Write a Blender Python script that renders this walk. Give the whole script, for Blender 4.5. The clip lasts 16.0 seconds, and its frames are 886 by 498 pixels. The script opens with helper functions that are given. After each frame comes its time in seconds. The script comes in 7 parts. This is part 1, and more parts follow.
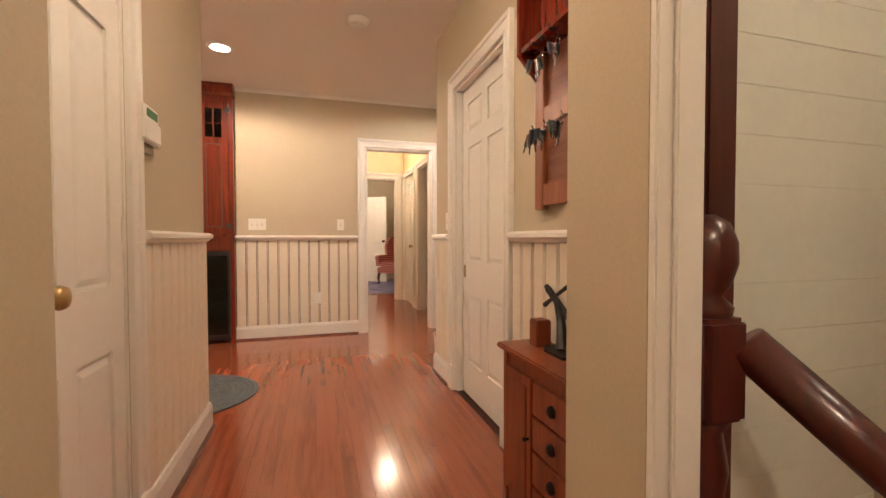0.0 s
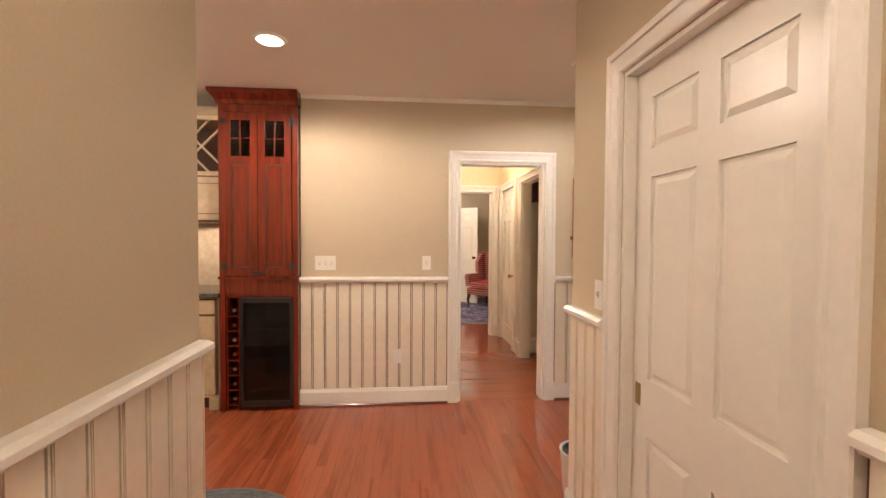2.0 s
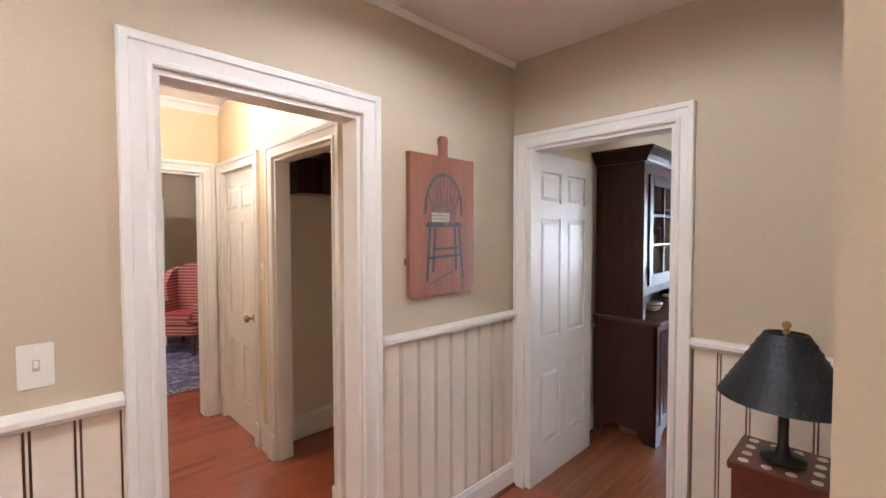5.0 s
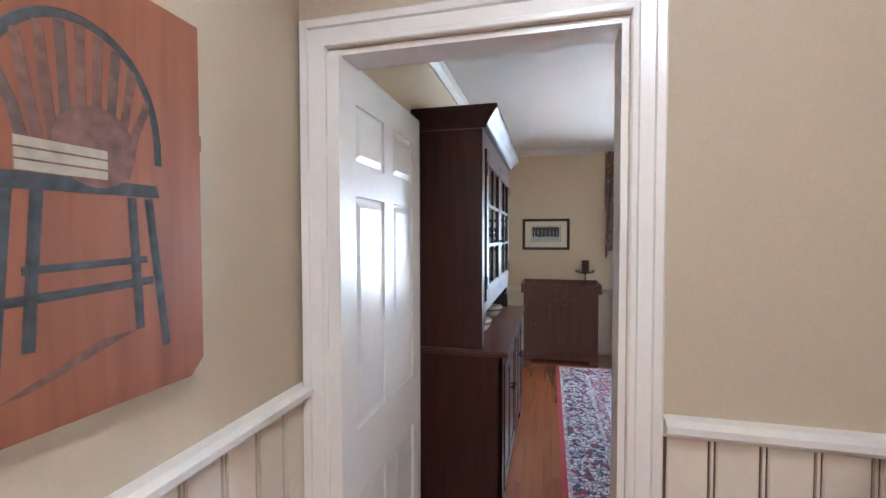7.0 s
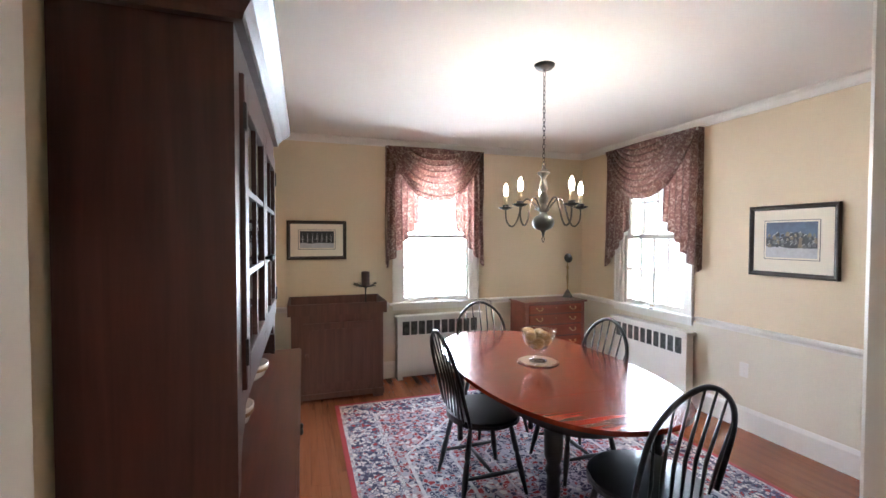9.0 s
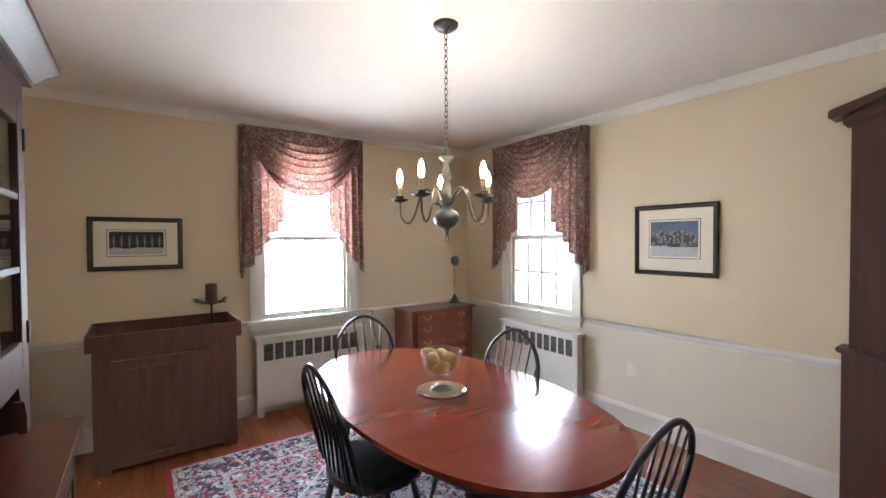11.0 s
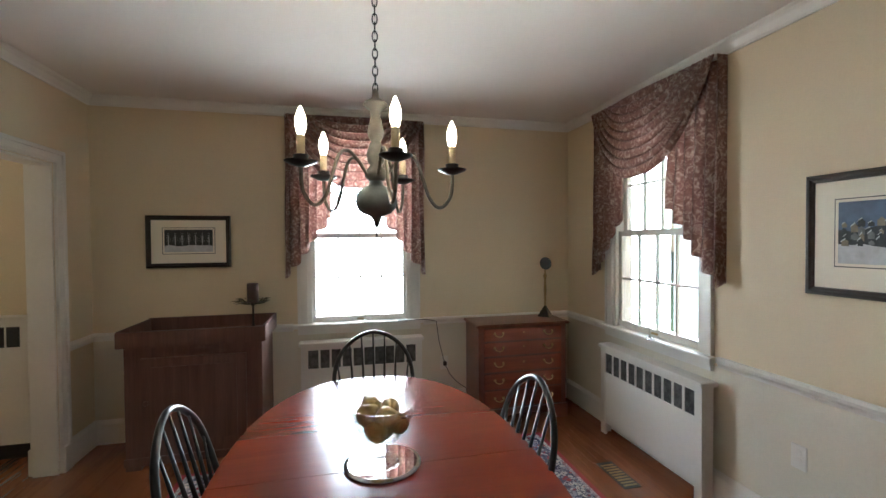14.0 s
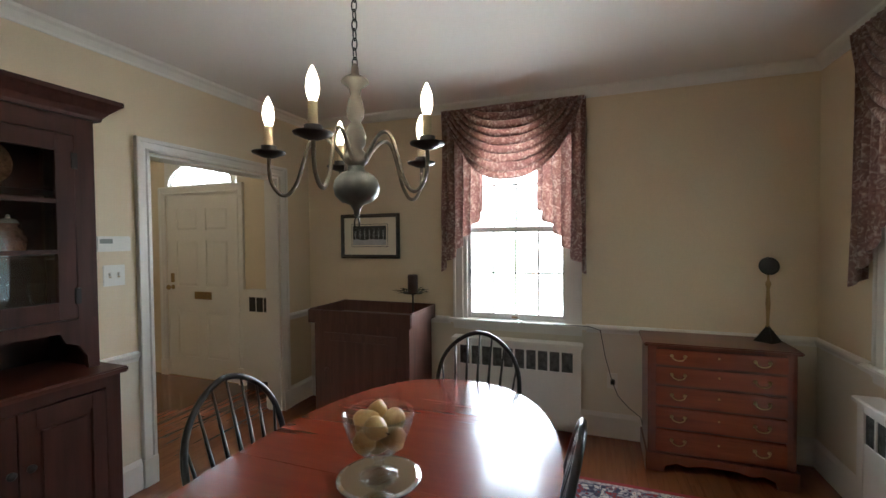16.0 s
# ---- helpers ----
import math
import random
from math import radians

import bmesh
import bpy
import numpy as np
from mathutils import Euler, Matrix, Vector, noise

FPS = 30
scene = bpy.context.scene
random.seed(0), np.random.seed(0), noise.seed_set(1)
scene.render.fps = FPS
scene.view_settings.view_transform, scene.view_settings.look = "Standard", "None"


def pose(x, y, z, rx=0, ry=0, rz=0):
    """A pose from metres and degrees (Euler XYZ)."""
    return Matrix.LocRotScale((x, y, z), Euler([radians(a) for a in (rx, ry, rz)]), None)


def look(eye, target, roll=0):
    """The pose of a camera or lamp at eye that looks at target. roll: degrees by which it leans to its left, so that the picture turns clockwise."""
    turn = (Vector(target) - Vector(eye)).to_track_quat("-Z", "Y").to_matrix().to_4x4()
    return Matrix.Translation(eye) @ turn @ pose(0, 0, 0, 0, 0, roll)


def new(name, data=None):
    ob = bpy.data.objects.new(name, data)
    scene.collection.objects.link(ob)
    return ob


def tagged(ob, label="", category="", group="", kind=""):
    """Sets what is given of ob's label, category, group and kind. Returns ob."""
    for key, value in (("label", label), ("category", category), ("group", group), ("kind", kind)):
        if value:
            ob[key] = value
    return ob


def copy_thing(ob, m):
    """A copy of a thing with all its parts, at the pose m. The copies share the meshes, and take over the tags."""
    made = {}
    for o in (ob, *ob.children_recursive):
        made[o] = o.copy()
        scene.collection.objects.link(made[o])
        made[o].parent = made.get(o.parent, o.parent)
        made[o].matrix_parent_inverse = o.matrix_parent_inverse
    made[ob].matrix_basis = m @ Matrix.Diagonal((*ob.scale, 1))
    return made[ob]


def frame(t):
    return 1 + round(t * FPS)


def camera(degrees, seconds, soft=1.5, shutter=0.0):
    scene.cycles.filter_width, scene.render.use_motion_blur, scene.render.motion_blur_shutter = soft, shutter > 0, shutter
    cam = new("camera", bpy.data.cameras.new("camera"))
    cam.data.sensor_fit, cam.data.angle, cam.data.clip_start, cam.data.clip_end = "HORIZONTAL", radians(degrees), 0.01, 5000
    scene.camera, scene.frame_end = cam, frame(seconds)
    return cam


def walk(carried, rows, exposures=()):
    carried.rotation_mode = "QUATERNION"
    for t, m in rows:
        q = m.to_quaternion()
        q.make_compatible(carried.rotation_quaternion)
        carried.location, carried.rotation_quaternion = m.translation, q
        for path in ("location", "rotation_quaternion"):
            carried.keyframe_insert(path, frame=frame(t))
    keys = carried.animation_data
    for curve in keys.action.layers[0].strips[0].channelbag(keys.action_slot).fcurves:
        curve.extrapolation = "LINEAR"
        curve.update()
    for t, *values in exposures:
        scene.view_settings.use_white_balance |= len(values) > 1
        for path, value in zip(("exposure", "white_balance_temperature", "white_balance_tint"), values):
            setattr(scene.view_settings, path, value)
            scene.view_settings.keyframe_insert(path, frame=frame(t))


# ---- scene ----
cam = camera(92.7, 16.0)
PATH = [
    (0, (0.214, -0.102, 1.027), (0.781, 1.815, 0.976), -0.1),
    (0.5, (0.28, 0.196, 1.128), (0.543, 2.178, 1.08), 0.1),
    (1, (0.341, 0.414, 1.237), (0.537, 2.404, 1.183), 0.0),
    (1.5, (0.349, 0.65, 1.38), (0.516, 2.642, 1.326), 0.0),
    (2, (0.284, 1.043, 1.39), (0.455, 3.035, 1.332), 0.3),
    (2.5, (0.233, 1.355, 1.506), (0.518, 3.334, 1.456), 0.1),
    (3, (0.292, 1.724, 1.471), (0.816, 3.654, 1.425), 0.2),
    (3.2, (0.275, 1.843, 1.463), (0.9, 3.743, 1.423), 0.3),
    (5.3, (0.54, 3.205, 1.514), (2.047, 4.518, 1.447), -0.1),
    (5.5, (0.638, 3.308, 1.497), (2.212, 4.54, 1.434), -0.1),
    (6, (0.911, 3.527, 1.499), (2.627, 4.552, 1.435), -0.2),
    (6.5, (1.157, 3.73, 1.496), (2.992, 4.522, 1.434), -0.1),
    (7, (1.43, 3.846, 1.485), (3.369, 4.335, 1.423), -0.1),
    (7.5, (1.727, 3.932, 1.493), (3.715, 4.137, 1.436), -0.1),
    (8, (2.005, 4.012, 1.501), (4.003, 3.927, 1.443), 0.2),
    (8.5, (2.252, 4.053, 1.51), (4.21, 3.65, 1.459), 0.1),
    (9, (2.475, 4.029, 1.529), (4.373, 3.401, 1.476), 0.1),
    (9.5, (2.679, 4.009, 1.515), (4.507, 3.2, 1.472), 0.1),
    (10, (2.843, 3.994, 1.532), (4.559, 2.968, 1.49), 0.1),
    (10.2, (2.896, 3.974, 1.516), (4.562, 2.868, 1.491), -0.0),
    (12.3, (3.211, 3.475, 1.512), (4.825, 2.294, 1.469), -0.4),
    (12.5, (3.249, 3.374, 1.515), (4.896, 2.241, 1.469), -0.5),
    (13, (3.332, 3.171, 1.517), (5.089, 2.216, 1.475), -0.5),
    (13.5, (3.333, 2.935, 1.517), (5.201, 2.224, 1.475), -0.5),
    (14, (3.385, 2.739, 1.497), (5.332, 2.282, 1.457), -0.4),
    (14.5, (3.445, 2.547, 1.496), (5.439, 2.388, 1.455), -0.3),
    (15, (3.489, 2.348, 1.496), (5.485, 2.471, 1.453), -0.3),
    (15.5, (3.574, 2.146, 1.483), (5.529, 2.565, 1.441), -0.4),
    (16, (3.68, 1.989, 1.477), (5.557, 2.676, 1.427), -0.5),
]

walk(cam, [(t, look(eye, target, roll)) for t, eye, target, roll in PATH],
     [(0.0, 0.32, 6900, 16), (1.6, 0.38, 6600, 16), (3.2, 0.38, 6100, 13), (5.3, 0.42, 5150, 14), (6.4, 0.46, 4950, 12), (7.4, 0.64, 5000, 9), (8.4, 0.64, 5450, 12), (8.9, 0.65, 5500, 13), (10.2, 0.58, 5550, 13), (12.4, 0.07, 5700, 9), (14.0, -0.25, 5650, 6), (16.0, -0.54, 5650, 6)])

# ---- world and large lights ----
world = bpy.data.worlds.new("world")
scene.world = world
world.use_nodes = True
wn = world.node_tree.nodes
sky = wn.new("ShaderNodeTexSky")
sky.sky_type, sky.sun_disc = "NISHITA", False
sky.sun_elevation, sky.sun_rotation = radians(48), radians(140)
wn["Background"].inputs[1].default_value = 0.12
world.node_tree.links.new(sky.outputs[0], wn["Background"].inputs[0])
sun = new("sun", bpy.data.lights.new("sun", "SUN"))
sun.data.energy, sun.data.angle, sun.data.color = 1.0, radians(12), (1, 0.95, 0.88)
sun.matrix_world = look((0, 0, 20), (4, 9, 0))


def lamp(name, kind, place, target, energy, color, size=0.1, spot=150):
    ob = new(name, bpy.data.lights.new(name, kind))
    ob.data.energy, ob.data.color = energy, color
    if kind == "AREA":
        ob.data.shape, ob.data.size = "DISK", size
    else:
        ob.data.shadow_soft_size = size
    if kind == "SPOT":
        ob.data.spot_size, ob.data.spot_blend = radians(spot), 0.35
    ob.matrix_world = look(place, target)
    return ob


WARM = (1.0, 0.84, 0.66)
CANS = [(-0.505, 3.585, 92), (1.448, 3.727, 40)]
for cx, cy, watts in CANS:
    lamp("can_light", "SPOT", (cx, cy, 2.50), (cx, cy, 0), watts, (1.0, 0.93, 0.82) if cx > 1 else WARM, 0.07, 172)
lamp("dome_light", "POINT", (1.16, 6.0, 2.38), (1.16, 6.0, 0), 19, (1.0, 0.85, 0.65), 0.12)
# six unseen fill lamps, added to brighten rooms beyond the known fittings
lamp("added_hall_light", "POINT", (0.15, -1.3, 2.33), (0.15, -1.3, 0), 33, WARM, 0.14)
lamp("added_landing_light", "POINT", (0.35, 0.95, 2.33), (0.35, 0.95, 0), 19, WARM, 0.14)
lamp("added_kitchen_light", "POINT", (-2.3, 3.6, 2.33), (-2.3, 3.6, 0), 30, WARM, 0.14)
lamp("added_stair_light", "POINT", (1.5, -0.3, 2.38), (1.5, -0.3, 0), 10, (1.0, 0.94, 0.80), 0.12)
lamp("added_end_room_light", "POINT", (0.4, 9.0, 2.35), (0.4, 9.0, 0), 70, (1.0, 0.84, 0.65), 0.15)
lamp("added_foyer_light", "POINT", (5.6, 5.9, 2.40), (5.6, 5.9, 0), 9, (1.0, 0.84, 0.60), 0.12)
lamp("undercabinet_light", "AREA", (-1.51, 4.85, 1.47), (-1.51, 4.85, 0), 2.5, WARM, 0.3)

# ---- materials ----
def nodes_of(m):
    m.use_nodes = True
    return m.node_tree.nodes, m.node_tree.links, m.node_tree.nodes["Principled BSDF"]


def surface(name, base, rough=0.6, vary=0.06, grain=60.0, blotch=1.5, bump=0.05, metal=0.0, tint=None, coat=0.0):
    """Paint, plaster, metal: broad blotches and a fine grain, with a light relief."""
    m = bpy.data.materials.new(name)
    n, l, b = nodes_of(m)
    co = n.new("ShaderNodeTexCoord")
    big, fine = n.new("ShaderNodeTexNoise"), n.new("ShaderNodeTexNoise")
    big.inputs["Scale"].default_value, fine.inputs["Scale"].default_value = blotch, grain
    big.inputs["Detail"].default_value = fine.inputs["Detail"].default_value = 4
    l.new(co.outputs["Object"], big.inputs["Vector"])
    l.new(co.outputs["Object"], fine.inputs["Vector"])
    add = n.new("ShaderNodeMath")
    add.operation = "ADD"
    l.new(big.outputs["Fac"], add.inputs[0])
    l.new(fine.outputs["Fac"], add.inputs[1])
    ramp = n.new("ShaderNodeMapRange")
    ramp.inputs["From Min"].default_value, ramp.inputs["From Max"].default_value = 0.6, 1.4
    l.new(add.outputs[0], ramp.inputs["Value"])
    mix = n.new("ShaderNodeMix")
    mix.data_type = "RGBA"
    dark = tint or tuple(c * (1 - 2 * vary) for c in base)
    light = tuple(min(1, c * (1 + vary)) for c in base)
    mix.inputs[6].default_value, mix.inputs[7].default_value = (*dark, 1), (*light, 1)
    l.new(ramp.outputs[0], mix.inputs[0])
    l.new(mix.outputs[2], b.inputs["Base Color"])
    b.inputs["Roughness"].default_value, b.inputs["Metallic"].default_value = rough, metal
    b.inputs["Coat Weight"].default_value = coat
    b.inputs["Coat Roughness"].default_value = 0.12
    if bump:
        bp = n.new("ShaderNodeBump")
        bp.inputs["Strength"].default_value, bp.inputs["Distance"].default_value = bump, 0.004
        l.new(fine.outputs["Fac"], bp.inputs["Height"])
        l.new(bp.outputs[0], b.inputs["Normal"])
    return m


def wood(name, light, dark, rough=0.35, axis="Y", scale=1.0, coat=0.0, bump=0.08, piece=0.0):
    """Grain stretched along one axis; each piece takes its own offset and tone."""
    m = bpy.data.materials.new(name)
    n, l, b = nodes_of(m)
    co, info = n.new("ShaderNodeTexCoord"), n.new("ShaderNodeObjectInfo")
    geo = n.new("ShaderNodeNewGeometry")
    rnd = n.new("ShaderNodeMath")
    rnd.operation = "ADD"
    l.new(info.outputs["Random"], rnd.inputs[0])
    l.new(geo.outputs["Random Per Island"], rnd.inputs[1])
    shift = n.new("ShaderNodeVectorMath")
    shift.operation = "MULTIPLY_ADD"
    comb = n.new("ShaderNodeCombineXYZ")
    for k in range(3):
        l.new(rnd.outputs[0], comb.inputs[k])
    shift.inputs[1].default_value = (7.3, 5.1, 9.7)
    l.new(comb.outputs[0], shift.inputs[0])
    l.new(co.outputs["Object"], shift.inputs[2])
    mp = n.new("ShaderNodeMapping")
    s = {"X": (0.9, 14, 14), "Y": (14, 0.9, 14), "Z": (14, 14, 0.9)}[axis]
    mp.inputs["Scale"].default_value = [c * scale for c in s]
    l.new(shift.outputs[0], mp.inputs[0])
    g, f = n.new("ShaderNodeTexNoise"), n.new("ShaderNodeTexNoise")
    g.inputs["Scale"].default_value, g.inputs["Detail"].default_value, g.inputs["Distortion"].default_value = 1.6, 6, 0.8
    f.inputs["Scale"].default_value, f.inputs["Detail"].default_value = 9, 3
    l.new(mp.outputs[0], g.inputs["Vector"])
    l.new(mp.outputs[0], f.inputs["Vector"])
    av = n.new("ShaderNodeMath")
    av.operation = "MULTIPLY_ADD"
    av.inputs[1].default_value = 0.35
    l.new(f.outputs["Fac"], av.inputs[0])
    l.new(g.outputs["Fac"], av.inputs[2])
    tone = n.new("ShaderNodeMath")
    tone.operation = "MULTIPLY_ADD"
    tone.inputs[1].default_value = piece
    l.new(rnd.outputs[0], tone.inputs[0])
    l.new(av.outputs[0], tone.inputs[2])
    ramp = n.new("ShaderNodeValToRGB")
    ramp.color_ramp.elements[0].position, ramp.color_ramp.elements[1].position = 0.42, 0.92 + piece
    ramp.color_ramp.elements[0].color, ramp.color_ramp.elements[1].color = (*dark, 1), (*light, 1)
    l.new(tone.outputs[0], ramp.inputs[0])
    l.new(ramp.outputs[0], b.inputs["Base Color"])
    b.inputs["Roughness"].default_value = rough
    b.inputs["Coat Weight"].default_value, b.inputs["Coat Roughness"].default_value = coat, 0.1
    bp = n.new("ShaderNodeBump")
    bp.inputs["Strength"].default_value, bp.inputs["Distance"].default_value = bump, 0.003
    l.new(av.outputs[0], bp.inputs["Height"])
    l.new(bp.outputs[0], b.inputs["Normal"])
    return m


def glow(name, color, strength):
    m = bpy.data.materials.new(name)
    n, l, b = nodes_of(m)
    b.inputs["Base Color"].default_value = (*color, 1)
    b.inputs["Emission Color"].default_value = (*color, 1)
    b.inputs["Emission Strength"].default_value = strength
    return m


def thin_glass(name, tint=(0.97, 0.98, 0.98)):
    """A thin sheet: it lets light straight through and mirrors a little at a glance."""
    m = bpy.data.materials.new(name)
    n, l, b = nodes_of(m)
    t, g, f, mix = n.new("ShaderNodeBsdfTransparent"), n.new("ShaderNodeBsdfGlossy"), n.new("ShaderNodeLayerWeight"), n.new("ShaderNodeMixShader")
    t.inputs["Color"].default_value = (*tint, 1)
    g.inputs["Roughness"].default_value = 0.02
    f.inputs["Blend"].default_value = 0.22
    k = n.new("ShaderNodeMath")
    k.operation = "MULTIPLY_ADD"
    k.inputs[1].default_value, k.inputs[2].default_value = 0.55, 0.025
    l.new(f.outputs["Facing"], k.inputs[0])
    l.new(k.outputs[0], mix.inputs[0])
    l.new(t.outputs[0], mix.inputs[1])
    l.new(g.outputs[0], mix.inputs[2])
    l.new(mix.outputs[0], n["Material Output"].inputs["Surface"])
    return m


TAN = surface("tan_wall_paint", (0.54, 0.455, 0.325), 0.75, 0.04, 120, 0.8, 0.06)
CREAM = surface("cream_yellow_wall_paint", (0.74, 0.63, 0.45), 0.7, 0.03, 120, 0.8, 0.06)
CREAM_LOW = surface("pale_cream_wall_paint", (0.74, 0.69, 0.57), 0.65, 0.03, 120, 0.8, 0.05)
YELLOW = surface("yellow_wall_paint", (0.76, 0.60, 0.37), 0.45, 0.04, 120, 0.8, 0.05)
CEIL = surface("ceiling_paint", (0.83, 0.79, 0.74), 0.85, 0.02, 150, 0.7, 0.08)
WHITE = surface("white_trim_paint", (0.80, 0.78, 0.73), 0.28, 0.02, 40, 3, 0.03)
DOORW = surface("white_door_paint", (0.80, 0.78, 0.72), 0.32, 0.02, 30, 2, 0.03)
GLAZE = surface("glazed_cream_board_paint", (0.79, 0.73, 0.62), 0.35, 0.025, 25, 2.5, 0.04, tint=(0.73, 0.65, 0.52))
GROOVE = surface("brown_glaze_groove", (0.15, 0.075, 0.036), 0.6, 0.1)
OAK = wood("red_oak_floor", (0.32, 0.082, 0.036), (0.125, 0.027, 0.012), 0.17, "Y", 1.0, 0.35, 0.012, 0.22)
OAKX = wood("red_oak_floor_across", (0.32, 0.082, 0.036), (0.125, 0.027, 0.012), 0.17, "X", 1.0, 0.35, 0.012, 0.22)
OAKD = wood("brown_oak_floor", (0.23, 0.082, 0.036), (0.095, 0.030, 0.013), 0.20, "X", 1.0, 0.3, 0.012, 0.2)
SUB = surface("floor_joint_and_shade_dark", (0.07, 0.024, 0.012), 0.7)
CHERRY = wood("cherry_cabinet_wood", (0.225, 0.027, 0.009), (0.072, 0.009, 0.004), 0.26, "Z", 1.0, 0.3)
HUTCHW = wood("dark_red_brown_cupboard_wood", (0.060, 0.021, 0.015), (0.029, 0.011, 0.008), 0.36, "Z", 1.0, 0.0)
SINKW = wood("dull_brown_sink_wood", (0.135, 0.068, 0.053), (0.080, 0.040, 0.031), 0.42, "Z", 1.0, 0.0)
for m_ in (HUTCHW, SINKW):
    m_.node_tree.nodes["Principled BSDF"].inputs["Specular IOR Level"].default_value = 0.25
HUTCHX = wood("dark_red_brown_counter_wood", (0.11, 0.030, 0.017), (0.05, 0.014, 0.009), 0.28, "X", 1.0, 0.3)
TABLEW = wood("polished_cherry_table_wood", (0.205, 0.030, 0.012), (0.145, 0.019, 0.008), 0.22, "Y", 0.8, 0.3, 0.02, 0.1)
CHESTW = wood("red_brown_chest_wood", (0.145, 0.036, 0.020), (0.075, 0.019, 0.011), 0.28, "X", 1.0, 0.25)
# lighter base colour carries the highlights on the drawer fronts
CHESTF = wood("lit_red_brown_drawer_wood", (0.235, 0.068, 0.036), (0.13, 0.036, 0.020), 0.26, "X", 1.0, 0.25)
PINE = wood("orange_pine_wood", (0.37, 0.125, 0.055), (0.19, 0.055, 0.025), 0.42, "Z", 0.8, 0.05)
PINED = wood("worn_pine_panel", (0.31, 0.115, 0.062), (0.14, 0.044, 0.024), 0.5, "X", 0.6, 0.0)
BLACK = surface("black_chair_paint", (0.012, 0.013, 0.016), 0.28, 0.2, 50, 4, 0.04, coat=0.3)
IRON = surface("dark_iron", (0.035, 0.033, 0.032), 0.42, 0.2, 90, 6, 0.1, 0.7)
PEWTER = surface("aged_pewter", (0.17, 0.15, 0.12), 0.45, 0.25, 60, 6, 0.06, 0.7)
BRASS = surface("aged_brass", (0.42, 0.30, 0.14), 0.3, 0.15, 60, 6, 0.05, 0.9)
STEEL = surface("bright_steel", (0.6, 0.6, 0.6), 0.25, 0.08, 80, 6, 0.04, 1.0)
PLASTIC = surface("white_plastic", (0.78, 0.76, 0.70), 0.35, 0.01, 40, 2, 0.02)
VENT = surface("dark_vent_metal", (0.02, 0.02, 0.022), 0.5, 0.2)
GLASS = thin_glass("window_glass")
MESH = surface("grey_wire_mesh", (0.11, 0.11, 0.105), 0.5, 0.5, 260, 30, 0.3, 0.3)
BULB = glow("warm_lit_bulb", (1.0, 0.80, 0.52), 22)
CANGLOW = glow("lit_lamp_lens", (1.0, 0.86, 0.66), 14)

# ---- building helpers ----
def part(name, bm, material, parent, label="", smooth=False):
    me = bpy.data.meshes.new(name)
    if smooth:
        for f in bm.faces:
            f.smooth = True
    bm.normal_update()
    bm.to_mesh(me)
    bm.free()
    me.materials.append(material)
    ob = new(name, me)
    if parent is not None:
        ob.parent = parent
    if label:
        ob["label"] = label
    return ob


def thing(name, label, category, x=0, y=0, z=0, turn=0, group=""):
    ob = new(name)
    ob.empty_display_size = 0.1
    ob.matrix_basis = pose(x, y, z, 0, 0, turn)
    return tagged(ob, label, category, group)


def structure(ob, label="", category=""):
    return tagged(ob, label, category, kind="structure")


def box(bm, x0, x1, y0, y1, z0, z1, bevel=0.0):
    r = bmesh.ops.create_cube(bm, size=1)
    m = Matrix.Translation(((x0 + x1) / 2, (y0 + y1) / 2, (z0 + z1) / 2)) @ Matrix.Diagonal((abs(x1 - x0), abs(y1 - y0), abs(z1 - z0), 1))
    bmesh.ops.transform(bm, matrix=m, verts=r["verts"])
    if bevel:
        es = list({e for v in r["verts"] for e in v.link_edges})
        bmesh.ops.bevel(bm, geom=es, offset=bevel, segments=2, affect="EDGES")
    return bm


def boxes(*rows, bevel=0.0):
    bm = bmesh.new()
    for r in rows:
        box(bm, *r, bevel=bevel)
    return bm


def lathe(profile, seg=24, bm=None, m=None, ring=False):
    """A turned solid from (radius, height) pairs, closed at both ends; ring: the profile is a closed loop."""
    bm = bm or bmesh.new()
    rings = []
    for r, z in profile:
        rings.append([bm.verts.new((r * math.cos(2 * math.pi * k / seg), r * math.sin(2 * math.pi * k / seg), z)) for k in range(seg)])
    for a, b in zip(rings, rings[1:] + rings[:1] if ring else rings[1:]):
        for k in range(seg):
            bm.faces.new((a[k], a[(k + 1) % seg], b[(k + 1) % seg], b[k]))
    if not ring:
        bm.faces.new(rings[0][::-1])
        bm.faces.new(rings[-1])
    if m is not None:
        bmesh.ops.transform(bm, matrix=m, verts=[v for ring in rings for v in ring])
    return bm


def tube(points, radius, seg=8, bm=None, closed=False):
    """A round bar along points; radius is a number or one per point."""
    bm = bm or bmesh.new()
    pts = [Vector(p) for p in points]
    n = len(pts)
    rad = radius if isinstance(radius, (list, tuple)) else [radius] * n
    rings, up = [], None
    for i, p in enumerate(pts):
        a, b = pts[i - 1] if i or closed else p, pts[(i + 1) % n] if i < n - 1 or closed else p
        d = (b - a).normalized()
        if up is None:
            up = d.orthogonal().normalized()
        side = d.cross(up).normalized()
        up = side.cross(d).normalized()
        rings.append([bm.verts.new(p + rad[i] * (math.cos(2 * math.pi * k / seg) * side + math.sin(2 * math.pi * k / seg) * up)) for k in range(seg)])
    pairs = list(zip(rings, rings[1:] + rings[:1])) if closed else list(zip(rings, rings[1:]))
    for a, b in pairs:
        for k in range(seg):
            bm.faces.new((a[k], a[(k + 1) % seg], b[(k + 1) % seg], b[k]))
    if not closed:
        bm.faces.new(rings[0][::-1])
        bm.faces.new(rings[-1])
    return bm


